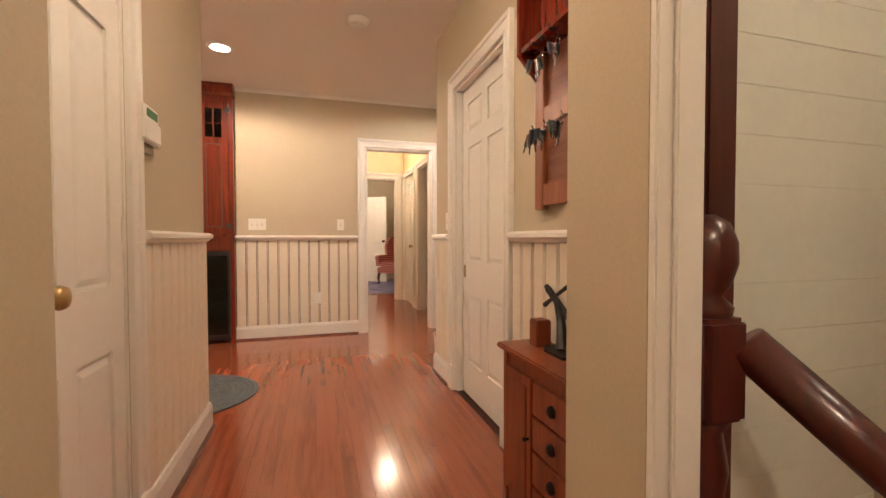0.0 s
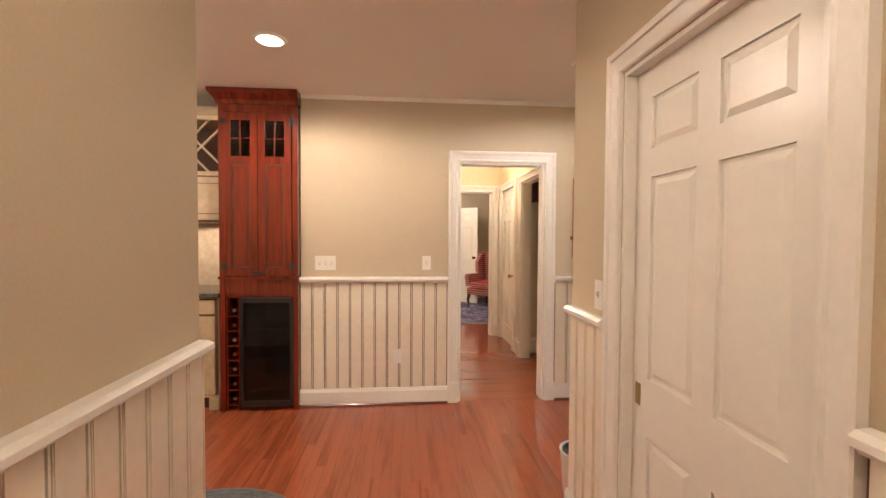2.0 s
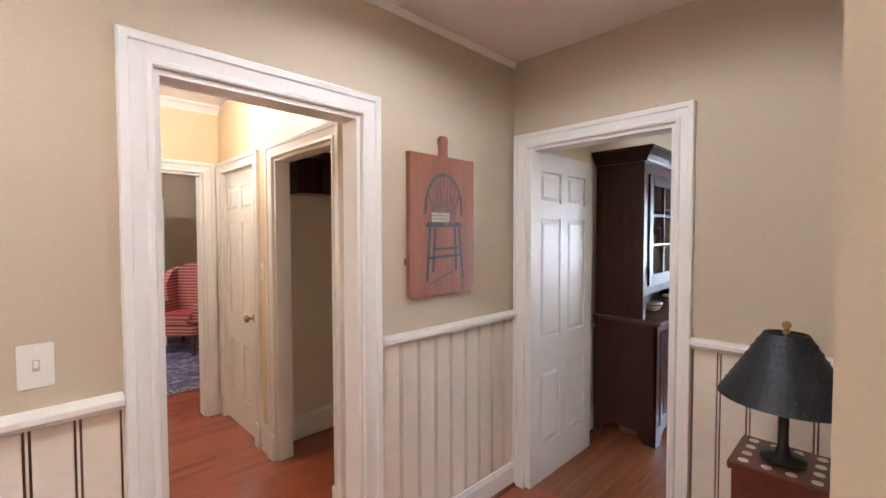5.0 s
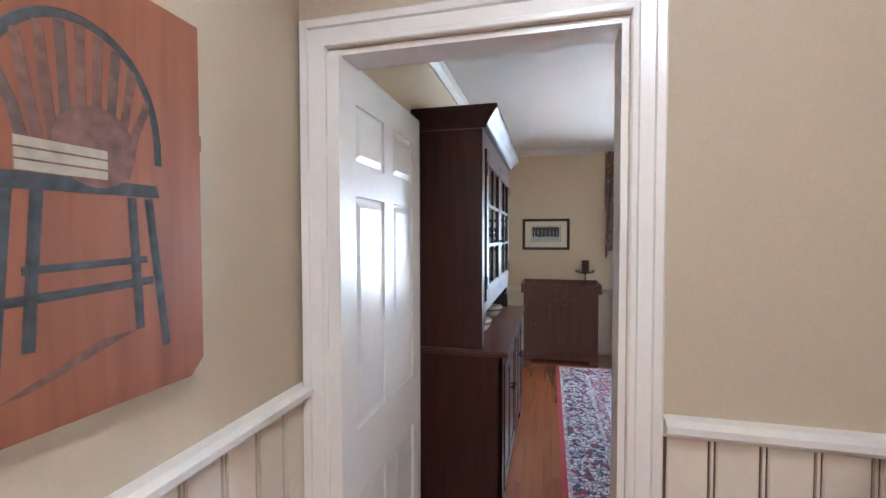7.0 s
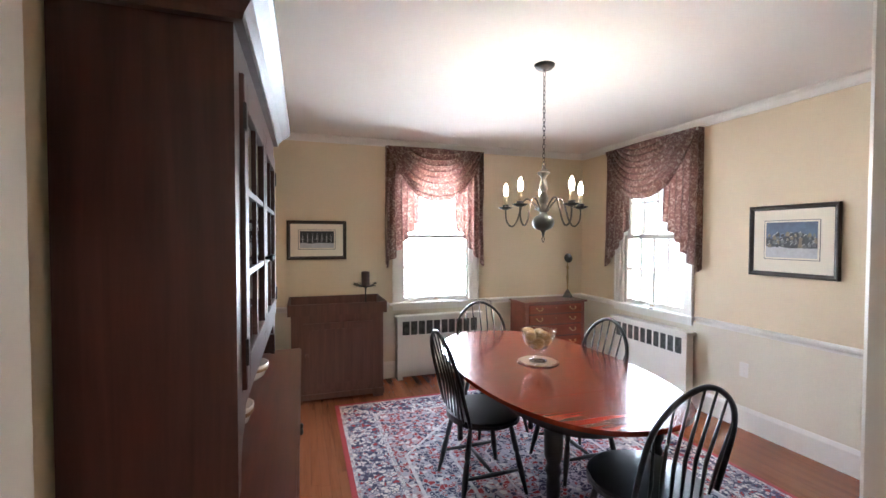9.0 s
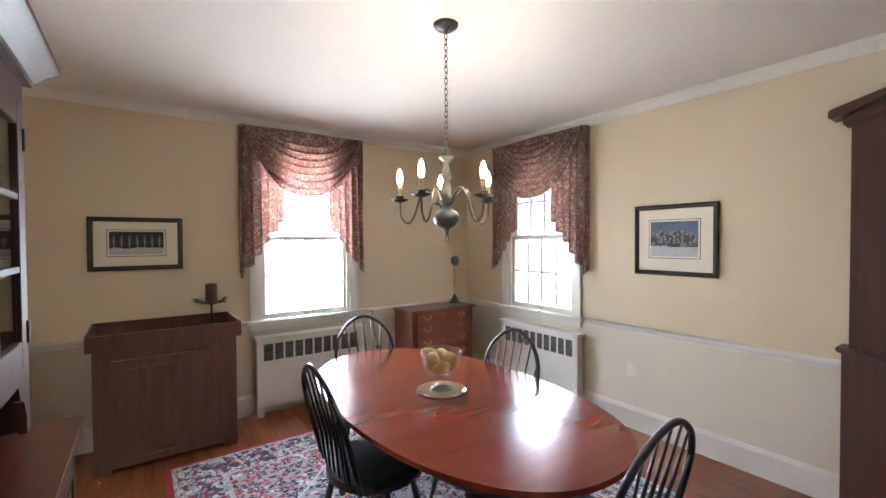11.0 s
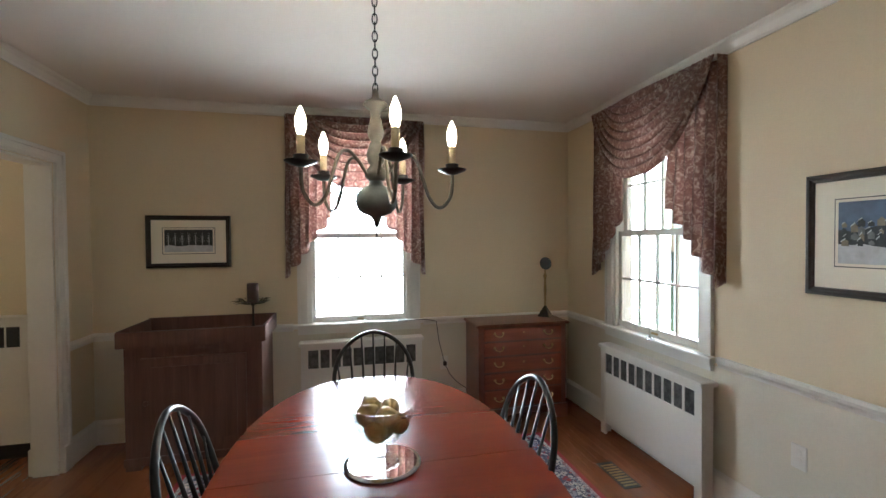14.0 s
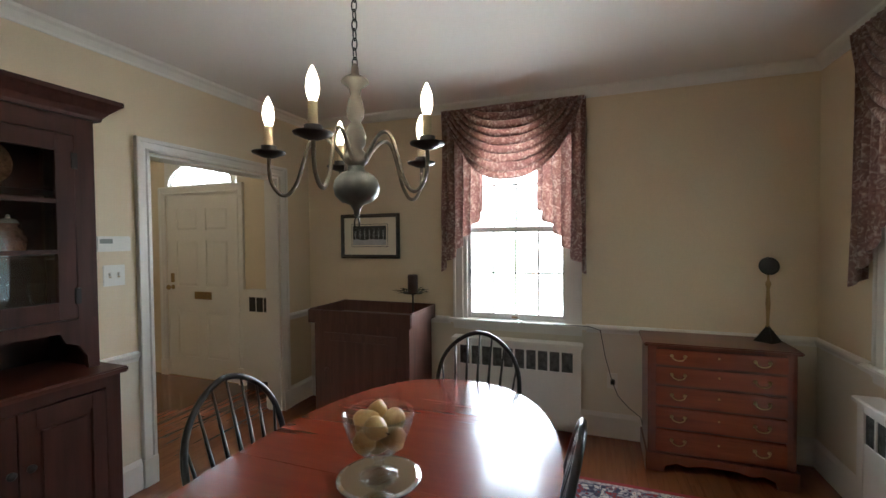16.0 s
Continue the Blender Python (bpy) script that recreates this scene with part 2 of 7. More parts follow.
def prism(outline, z0, z1, bm=None, m=None, bevel=0.0):
    """A flat shape (x, y pairs, counterclockwise) raised from z0 to z1."""
    bm = bm or bmesh.new()
    lo = [bm.verts.new((x, y, z0)) for x, y in outline]
    hi = [bm.verts.new((x, y, z1)) for x, y in outline]
    n = len(outline)
    fs = [bm.faces.new(lo[::-1]), bm.faces.new(hi)]
    for k in range(n):
        bm.faces.new((lo[k], lo[(k + 1) % n], hi[(k + 1) % n], hi[k]))
    if bevel:
        es = [e for f in fs for e in f.edges]
        r = bmesh.ops.bevel(bm, geom=es, offset=bevel, segments=3, affect="EDGES")
    if m is not None:
        bmesh.ops.transform(bm, matrix=m, verts=bm.verts[:])
    return bm


UP_X = Matrix(((0, 0, 1, 0), (1, 0, 0, 0), (0, 1, 0, 0), (0, 0, 0, 1)))  # shape in y, z; raised along x
UP_Y = Matrix(((1, 0, 0, 0), (0, 0, 1, 0), (0, 1, 0, 0), (0, 0, 0, 1)))  # shape in x, z; raised along y (faces flip)


def turned(bm):
    bmesh.ops.recalc_face_normals(bm, faces=bm.faces[:])
    return bm


def wall_x(name, x0, x1, y0, y1, openings=(), top=2.575, material=TAN, label=""):
    """A wall that runs along y, with openings (y0, y1, z0, z1)."""
    bm, at = bmesh.new(), y0
    for a, b, lo, hi in sorted(openings):
        if a > at:
            box(bm, x0, x1, at, a, 0, top)
        if lo > 0:
            box(bm, x0, x1, a, b, 0, lo)
        box(bm, x0, x1, a, b, hi, top)
        at = b
    if y1 > at:
        box(bm, x0, x1, at, y1, 0, top)
    bmesh.ops.remove_doubles(bm, verts=bm.verts[:], dist=1e-5)
    return structure(part(name, bm, material, None), label or "painted plaster wall", "wall")


def wall_y(name, y0, y1, x0, x1, openings=(), top=2.575, material=TAN, label=""):
    """A wall that runs along x, with openings (x0, x1, z0, z1)."""
    ob = wall_x(name, y0, y1, x0, x1, openings, top, material, label)
    for v in ob.data.vertices:
        v.co = (v.co.y, v.co.x, v.co.z)
    ob.data.flip_normals()
    return ob


# ---- large structure ----
H = 2.575
DOOR = 2.01
HALL = 2.522
CD0, CD1, EO1 = 6.115, 6.788, 1.47
west = wall_x("wall_hall_west", -0.495, -0.375, -2.6, 2.445, [(0.82, 1.49, 0, DOOR)], label="tan plaster wall above glazed board wainscot")
wall_y("wall_kitchen_south", 2.325, 2.445, -3.7, -0.495)
wall_x("wall_kitchen_west", -3.82, -3.7, 2.325, 5.25)
wall_y("wall_kitchen_north", 5.12, 5.24, -3.7, -0.45)
wall_x("wall_cabinet_return", -0.57, -0.45, 4.66, 5.12)
north = wall_y("wall_north", 4.55, 4.62, -0.57, 2.585, [(0.72, 1.446, 0, DOOR)], label="tan plaster wall above glazed board wainscot")
wall_y("wall_north_corridor_side", 4.62, 4.66, -0.45, 2.585, [(0.72, 1.446, 0, DOOR)], material=YELLOW)
din_n = wall_y("wall_dining_north", 4.55, 4.69, 2.585, 7.005, [(5.485, 6.60, 0, DOOR)], material=CREAM, label="cream yellow plaster wall with chair rail")
east = wall_x("wall_hall_east", 1.10, 1.22, 0.526, 3.06, [(1.805, 2.59, 0, DOOR)], label="tan plaster wall above glazed board wainscot")
alc_s = wall_y("wall_alcove_south", 2.94, 3.06, 1.22, 2.53)
din_w = wall_x("wall_alcove_east", 2.53, 2.585, 2.94, 4.55, [(3.665, 4.455, 0, DOOR)], label="tan plaster wall above glazed board wainscot")
wall_x("wall_dining_west", 2.585, 2.64, 0.525, 4.55, [(3.665, 4.455, 0, DOOR)], material=CREAM)
din_s = wall_y("wall_dining_south", 0.525, 0.675, 2.585, 7.155, [(5.46, 6.31, 0.82, 2.30)], material=CREAM, label="cream yellow plaster wall with chair rail")
din_e = wall_x("wall_dining_east", 7.005, 7.155, 0.675, 6.95, [(2.18, 3.03, 0.82, 2.30), (5.43, 6.44, 0, 2.36)], material=CREAM, label="cream yellow plaster wall with chair rail")
wall_y("wall_pier", 0.526, 0.611, 0.674, 1.10)
wall_y("wall_pier_west", 0.40, 0.611, -0.375, -0.137)
wall_x("wall_stair_stub", 0.674, 0.759, 0.403, 0.526)
wall_x("wall_hall_southeast", 0.674, 0.784, -2.6, -0.50)
wall_y("wall_hall_south", -2.72, -2.6, -0.495, 2.18)
wall_y("wall_stair_north", 0.526, 0.611, 1.22, 2.185)
wall_x("wall_stair_east", 2.145, 2.225, -2.6, 0.611)
jamb = structure(part("door_frame_12", boxes((0.6725, 0.762, 0.387, 0.4025, 0, H - 0.002), bevel=0.003), WHITE, None), "white painted opening jamb by the stairs", "door frame")
part("door_stop", boxes((0.699, 0.734, 0.377, 0.3865, 0, H - 0.003), bevel=0.003), WHITE, jamb)
wall_x("wall_corridor_west", 0.23, 0.35, 4.66, 6.90, material=YELLOW)
cor_e = wall_x("wall_corridor_east", 1.60, 1.70, 4.66, 6.90, [(5.03, 5.79, 0, DOOR), (CD0, CD1, 0, DOOR)], material=YELLOW, label="yellow plaster corridor wall")
cor_n = wall_y("wall_corridor_north", 6.90, 7.02, -1.6, 3.4, [(0.62, EO1, 0, DOOR)], material=YELLOW, label="yellow plaster corridor end wall")
# closet walls paler than their tan; the missing light is in the colour
wall_x("wall_closet_east", 2.50, 2.58, 4.66, 6.2, material=CREAM_LOW)
wall_y("wall_closet_north", 6.0, 6.08, 1.70, 2.50, material=CREAM_LOW)
wall_y("wall_end_room_north", 10.6, 10.72, -1.6, 3.4)
wall_x("wall_end_room_west", -1.72, -1.6, 7.02, 10.72)
wall_x("wall_end_room_east", 3.4, 3.52, 6.90, 10.72)
wall_y("wall_foyer_north", 6.95, 7.07, 4.4, 7.155, material=CREAM)
wall_x("wall_foyer_west", 4.28, 4.40, 4.69, 7.07, material=CREAM)
structure(part("ceiling", boxes((-3.82, 7.155, -2.72, 10.72, H, H + 0.1)), CEIL, None), "flat matt painted ceiling", "ceiling")
structure(part("ceiling_hall", boxes((-3.70, 2.53, -2.6, 4.55, HALL, H - 0.001)), CEIL, None), "flat matt painted hall ceiling", "ceiling")
floor = structure(part("floor", boxes((-3.82, 7.155, -2.72, 10.72, -0.12, -0.012)), SUB, None), "polished red oak strip floor", "floor")


def cased_opening(name, x, y, turn, width, height=DOOR, lining=0.0, label="white painted door casing", cw=0.09):
    """Casing round an opening; local x runs along the wall, y into it."""
    e = structure(new(name), label, "door frame")
    e.matrix_basis = pose(x, y, 0, 0, 0, turn)
    prof = [(0.003, 0.003), (0.003, -0.017), (0.007, -0.021), (0.018, -0.021), (0.024, -0.013), (cw * 0.55, -0.017), (cw * 0.68, -0.019), (cw * 0.72, -0.027), (cw * 0.94, -0.030), (cw, -0.026), (cw, 0.003)]
    for sx in (-1, 1):
        a = 0 if sx < 0 else width
        bm = bmesh.new()
        lo = [bm.verts.new((a + sx * o, d, 0.168)) for o, d in prof]
        hi = [bm.verts.new((a + sx * o, d, height + o)) for o, d in prof]
        for k in range(len(prof) - 1):
            bm.faces.new((lo[k], lo[k + 1], hi[k + 1], hi[k]) if sx > 0 else (hi[k], hi[k + 1], lo[k + 1], lo[k]))
        part("casing_side", turned(bm), WHITE, e)
        part("plinth_block", boxes((a + sx * 0.0005, a + sx * (cw + 0.004), -0.033, 0.005, 0, 0.17), bevel=0.003), WHITE, e)
    bm = bmesh.new()
    lo = [bm.verts.new((-o, d, height + o)) for o, d in prof]
    hi = [bm.verts.new((width + o, d, height + o)) for o, d in prof]
    for k in range(len(prof) - 1):
        bm.faces.new((lo[k], lo[k + 1], hi[k + 1], hi[k]))
    part("casing_head", turned(bm), WHITE, e)
    if lining:
        part("jamb", boxes((-0.001, 0.016, 0.001, lining, 0, height - 0.016)), WHITE, e)
        part("jamb", boxes((width - 0.016, width + 0.001, 0.001, lining, 0, height - 0.016)), WHITE, e)
        part("jamb_head", boxes((0, width, 0.001, lining, height - 0.016, height + 0.001)), WHITE, e)
    return e


def panel_door(name, w, h, m, label, rows=((0.22, 0.665), (0.875, 1.60), (1.70, 1.88)), material=DOORW, t=0.038, kind="structure"):
    """A six panel door leaf; local x across from the hinge, y through it, z up."""
    e = tagged(new(name), label, "door", kind=kind)
    e.matrix_basis = m
    st = 0.105 * w / 0.76
    cols = ((st, w / 2 - st * 0.42), (w / 2 + st * 0.42, w - st))
    bm = boxes((0, st, -t / 2, t / 2, 0, h), (w - st, w, -t / 2, t / 2, 0, h), (cols[0][1], cols[1][0], -t / 2, t / 2, 0, h))
    zs = [0] + [z for r in rows for z in r] + [h]
    for lo, hi in zip(zs[::2], zs[1::2]):
        for a, b in cols:
            box(bm, a, b, -t / 2, t / 2, lo, hi)
    bmesh.ops.remove_doubles(bm, verts=bm.verts[:], dist=1e-5)
    part("leaf", bm, material, e)
    for lo, hi in rows:
        for a, b in cols:
            bm = bmesh.new()
            box(bm, a, b, -t / 2 + 0.010, t / 2 - 0.010, lo, hi)
            for s in (-1, 1):
                k = 0.032
                o = [bm.verts.new((x, s * (t / 2 - 0.010), z)) for x, z in ((a + 0.012, lo + 0.012), (b - 0.012, lo + 0.012), (b - 0.012, hi - 0.012), (a + 0.012, hi - 0.012))]
                i = [bm.verts.new((x, s * (t / 2 - 0.002), z)) for x, z in ((a + k, lo + k), (b - k, lo + k), (b - k, hi - k), (a + k, hi - k))]
                bm.faces.new(i)
                for q in range(4):
                    bm.faces.new((o[q], o[(q + 1) % 4], i[(q + 1) % 4], i[q]))
            part("panel", turned(bm), material, e)
    return e


def knob(parent, x, z, t=0.038, sides=(-1, 1), material=BRASS):
    for s in sides:
        m = Matrix.Translation((x, s * t / 2, z)) @ Matrix.Rotation(radians(90) * s * -1, 4, "X")
        part("door_knob", lathe([(0.026, 0), (0.026, 0.006), (0.011, 0.010), (0.010, 0.032), (0.022, 0.042), (0.028, 0.054), (0.024, 0.066), (0.010, 0.072)], 20, m=m), material, parent, "round brass knob", smooth=True)


def run(name, x0, y0, x1, y1, profile, material=WHITE, label="", category="trim"):
    """A moulding along a line; profile in (out to the left, z)."""
    a, b = Vector((x0, y0, 0)), Vector((x1, y1, 0))
    n = Vector((-(y1 - y0), x1 - x0, 0)).normalized()
    bm = bmesh.new()
    ra = [bm.verts.new(a + n * o + Vector((0, 0, z))) for o, z in profile]
    rb = [bm.verts.new(b + n * o + Vector((0, 0, z))) for o, z in profile]
    k = len(profile)
    for i in range(k):
        bm.faces.new((ra[i], ra[(i + 1) % k], rb[(i + 1) % k], rb[i]))
    bm.faces.new(ra)
    bm.faces.new(rb[::-1])
    return structure(part(name, turned(bm), material, None), label or "white painted moulding", category)


BASE = [(0, 0.0), (0.018, 0.0), (0.018, 0.115), (0.012, 0.128), (0.010, 0.138), (0, 0.14)]
BASE_D = [(0, 0.0), (0.02, 0.0), (0.02, 0.15), (0.012, 0.17), (0.008, 0.18), (0, 0.18)]
RAIL = [(0, 1.005), (0.022, 1.012), (0.030, 1.022), (0.046, 1.030), (0.046, 1.046), (0.03, 1.056), (0, 1.058)]
RAIL_D = [(0, 0.765), (0.010, 0.768), (0.014, 0.785), (0.026, 0.800), (0.028, 0.815), (0.018, 0.826), (0, 0.828)]
CROWN = [(0, 2.505), (0.010, 2.505), (0.014, 2.52), (0.034, 2.548), (0.052, 2.560), (0.056, 2.575), (0, 2.575)]


def wainscot(parent, x0, y0, x1, y1, width=0.098):
    """Upright boards with dark glazed grooves, their face to the left of the line."""
    d = Vector((x1 - x0, y1 - y0, 0))
    length = d.length
    d.normalize()
    n = Vector((-d.y, d.x, 0))
    turn = math.degrees(math.atan2(d.y, d.x))
    back = part("groove_backing", boxes((0, length, 0.0005, 0.004, 0.135, 1.012)), GROOVE, parent, "brown glazed grooves")
    back.matrix_basis = pose(x0, y0, 0, 0, 0, turn)
    count = max(1, round(length / width))
    w = length / count
    bm = bmesh.new()
    box(bm, 0.0090, w - 0.0090, 0.004, 0.013, 0.137, 1.010, bevel=0.0025)
    box(bm, -0.0030, 0.0030, 0.004, 0.012, 0.137, 1.010)
    first = part("board", bm, GLAZE, parent)
    for k in range(count):
        ob = first if k == 0 else new("board", first.data)
        ob.parent = parent
        ob.matrix_basis = pose(x0 + d.x * w * k, y0 + d.y * w * k, 0, 0, 0, turn)
    run("chair_rail", x0, y0, x1, y1, RAIL, WHITE, "white painted chair rail")
    run("baseboard", x0, y0, x1, y1, [(o + 0.012 if o else 0.001, z) for o, z in BASE], WHITE, "white painted baseboard", "baseboard")
    run("shoe_moulding", x0, y0, x1, y1, [(0.030, 0), (0.044, 0), (0.042, 0.010), (0.036, 0.016), (0.030, 0.018)], CHESTW, "stained wood shoe moulding")


# wainscot boards: hall
wainscot(north, 0.626, 4.55, -0.58, 4.55)
wainscot(north, 2.53, 4.55, 1.540, 4.55, 0.11)
wainscot(west, -0.375, 2.445, -0.375, 1.565)
wainscot(east, 1.10, 0.611, 1.10, 1.711)
wainscot(east, 1.10, 2.684, 1.10, 3.06)
wainscot(alc_s, 2.53, 3.06, 1.10, 3.06)
wainscot(din_w, 2.53, 3.06, 2.53, 3.582)
run("baseboard", -0.375, 0.745, -0.375, 0.611, BASE, WHITE, "white painted baseboard", "baseboard")
run("baseboard", -0.375, 0.40, -0.375, -2.6, BASE, WHITE, "white painted baseboard", "baseboard")
# casings
cased_opening("door_frame_1", 0.72, 4.55, 0, 0.726, lining=0.11)
cased_opening("door_frame_2", 1.446, 4.66, 180, 0.726)
cased_opening("door_frame_3", 2.53, 4.455, -90, 0.79, lining=0.11, cw=0.08)
cased_opening("door_frame_4", 2.64, 3.665, 90, 0.79, cw=0.08)
cased_opening("door_frame_5", 1.10, 2.59, -90, 0.785, lining=0.12)
cased_opening("door_frame_6", -0.375, 0.82, 90, 0.67, lining=0.12, cw=0.07)
cased_opening("door_frame_7", 5.485, 4.55, 0, 1.115, lining=0.14, cw=0.085)
cased_opening("door_frame_8", 6.60, 4.69, 180, 1.115)
cased_opening("door_frame_9", 1.60, 5.79, -90, 0.76, lining=0.10)
cased_opening("door_frame_10", 1.60, CD1, -90, CD1 - CD0, lining=0.10)
cased_opening("door_frame_11", 0.62, 6.90, 0, EO1 - 0.62, lining=0.12)
# doors
pocket = panel_door("door_1", 0.775, 1.995, pose(1.165, 2.585, 0.006, 0, 0, -90), "white six panel pocket door, closed")
part("pull", boxes((0.035, 0.065, -0.022, -0.017, 0.765, 0.845), (0.042, 0.058, -0.0235, -0.02, 0.775, 0.835)), BRASS, pocket, "recessed brass pull")
hall_door = panel_door("door_2", 0.66, 1.995, pose(-0.40, 1.485, 0.006, 0, 0, -90), "white six panel closet door, closed", rows=((0.22, 0.685), (0.88, 1.64), (1.735, 1.89)))
knob(hall_door, 0.470, 0.892)
part("lock", lathe([(0.016, 0), (0.016, 0.008), (0.008, 0.012), (0.004, 0.016)], 14, m=Matrix.Translation((0.535, 0.019, 0.80)) @ Matrix.Rotation(radians(-90), 4, "X")), STEEL, hall_door, "small steel lock")
for z in (0.25, 1.0, 1.75):
    part("hinge", boxes((-0.012, 0.02, 0.017, 0.024, z, z + 0.09), bevel=0.002), WHITE, hall_door)
din_door = panel_door("door_3", 0.745, 1.995, pose(2.52, 4.44, 0.006, 0, 0, -0.3), "glossy white six panel door, standing open")
for z in (0.25, 1.0, 1.75):
    part("hinge", boxes((-0.014, 0.006, -0.024, -0.010, z, z + 0.09), bevel=0.002), WHITE, din_door)
cor_door = panel_door("door_4", CD1 - CD0 - 0.012, 1.995, pose(1.625, CD1 - 0.006, 0.006, 0, 0, -90), "glossy white six panel corridor door, closed")
knob(cor_door, CD1 - CD0 - 0.075, 0.90)
end_door = panel_door("door_5", 0.76, 1.99, pose(1.13, 10.18, 0.006, 0, 0, -35), "white six panel door, standing open")
knob(end_door, 0.70, 0.95, material=IRON)
front = panel_door("door_6", 1.002, 1.966, pose(7.03, 6.436, 0.002, 0, 0, -90), "white six panel front door, closed", rows=((0.22, 0.72), (0.98, 1.48), (1.58, 1.82)))
part("threshold", boxes((-0.01, 1.012, -0.03, 0.06, -0.002, 0.001)), BRASS, front)
part("mail_slot", boxes((0.39, 0.63, -0.027, -0.018, 0.85, 0.93), (0.415, 0.605, -0.031, -0.025, 0.87, 0.91), bevel=0.003), BRASS, front, "brass mail slot")
knob(front, 0.07, 0.97, sides=(-1,))
part("lock_plate", boxes((0.045, 0.095, -0.028, -0.018, 1.02, 1.12), bevel=0.003), BRASS, front, "brass lock plate")
cased_opening("door_frame_13", 7.005, 6.44, -90, 1.01, 1.97, lining=0.15)

# fanlight over the front door
fan = structure(new("window_3"), "half-round fanlight with white radial bars", "window")
fan.matrix_basis = pose(7.005, 5.935, 0, 0, 0, -90)
arc = [(0.455 * math.cos(math.pi * k / 24), 2.07 + 0.24 * math.sin(math.pi * k / 24)) for k in range(25)]
out = [(-0.505, 2.36), (-0.505, 1.97), (0.505, 1.97), (0.505, 2.36)]
bm = bmesh.new()
hole = arc[::-1]
top = [(-0.505 + 1.01 * k / 24, 2.36) for k in range(25)]
for y in (-0.012, 0.04):
    va, vt = [bm.verts.new((x, y, z)) for x, z in hole], [bm.verts.new((x, y, z)) for x, z in top]
    for k in range(24):
        bm.faces.new((va[k], va[k + 1], vt[k + 1], vt[k]))
    q = [bm.verts.new((x, y, z)) for x, z in ((-0.505, 1.97), (0.505, 1.97))]
    bm.faces.new((va[0], q[0], vt[0]))
    bm.faces.new((va[-1], vt[-1], q[1]))
    bm.faces.new((va[0], va[-1], q[1], q[0]))
bmesh.ops.recalc_face_normals(bm, faces=bm.faces[:])
part("surround", bm, WHITE, fan)
part("arch_bead", tube([(x, -0.012, z) for x, z in arc], 0.012, 8), WHITE, fan)
part("sill_bead", boxes((-0.455, 0.455, -0.02, 0.04, 2.055, 2.07)), WHITE, fan)
part("pane", prism([(x, z) for x, z in arc], 0.018, 0.022, m=UP_Y), GLASS, fan).visible_shadow = False
for a in (36, 72, 108, 144):
    c, s_ = math.cos(radians(a)), math.sin(radians(a))
    part("bar", tube([(0.10 * c, 0.0, 2.07 + 0.065 * s_), (0.455 * c, 0.0, 2.07 + 0.24 * s_)], 0.008, 6), WHITE, fan)
part("bar", tube([(0.11 * math.cos(math.pi * k / 12), 0.0, 2.07 + 0.07 * math.sin(math.pi * k / 12)) for k in range(13)], 0.008, 6), WHITE, fan)


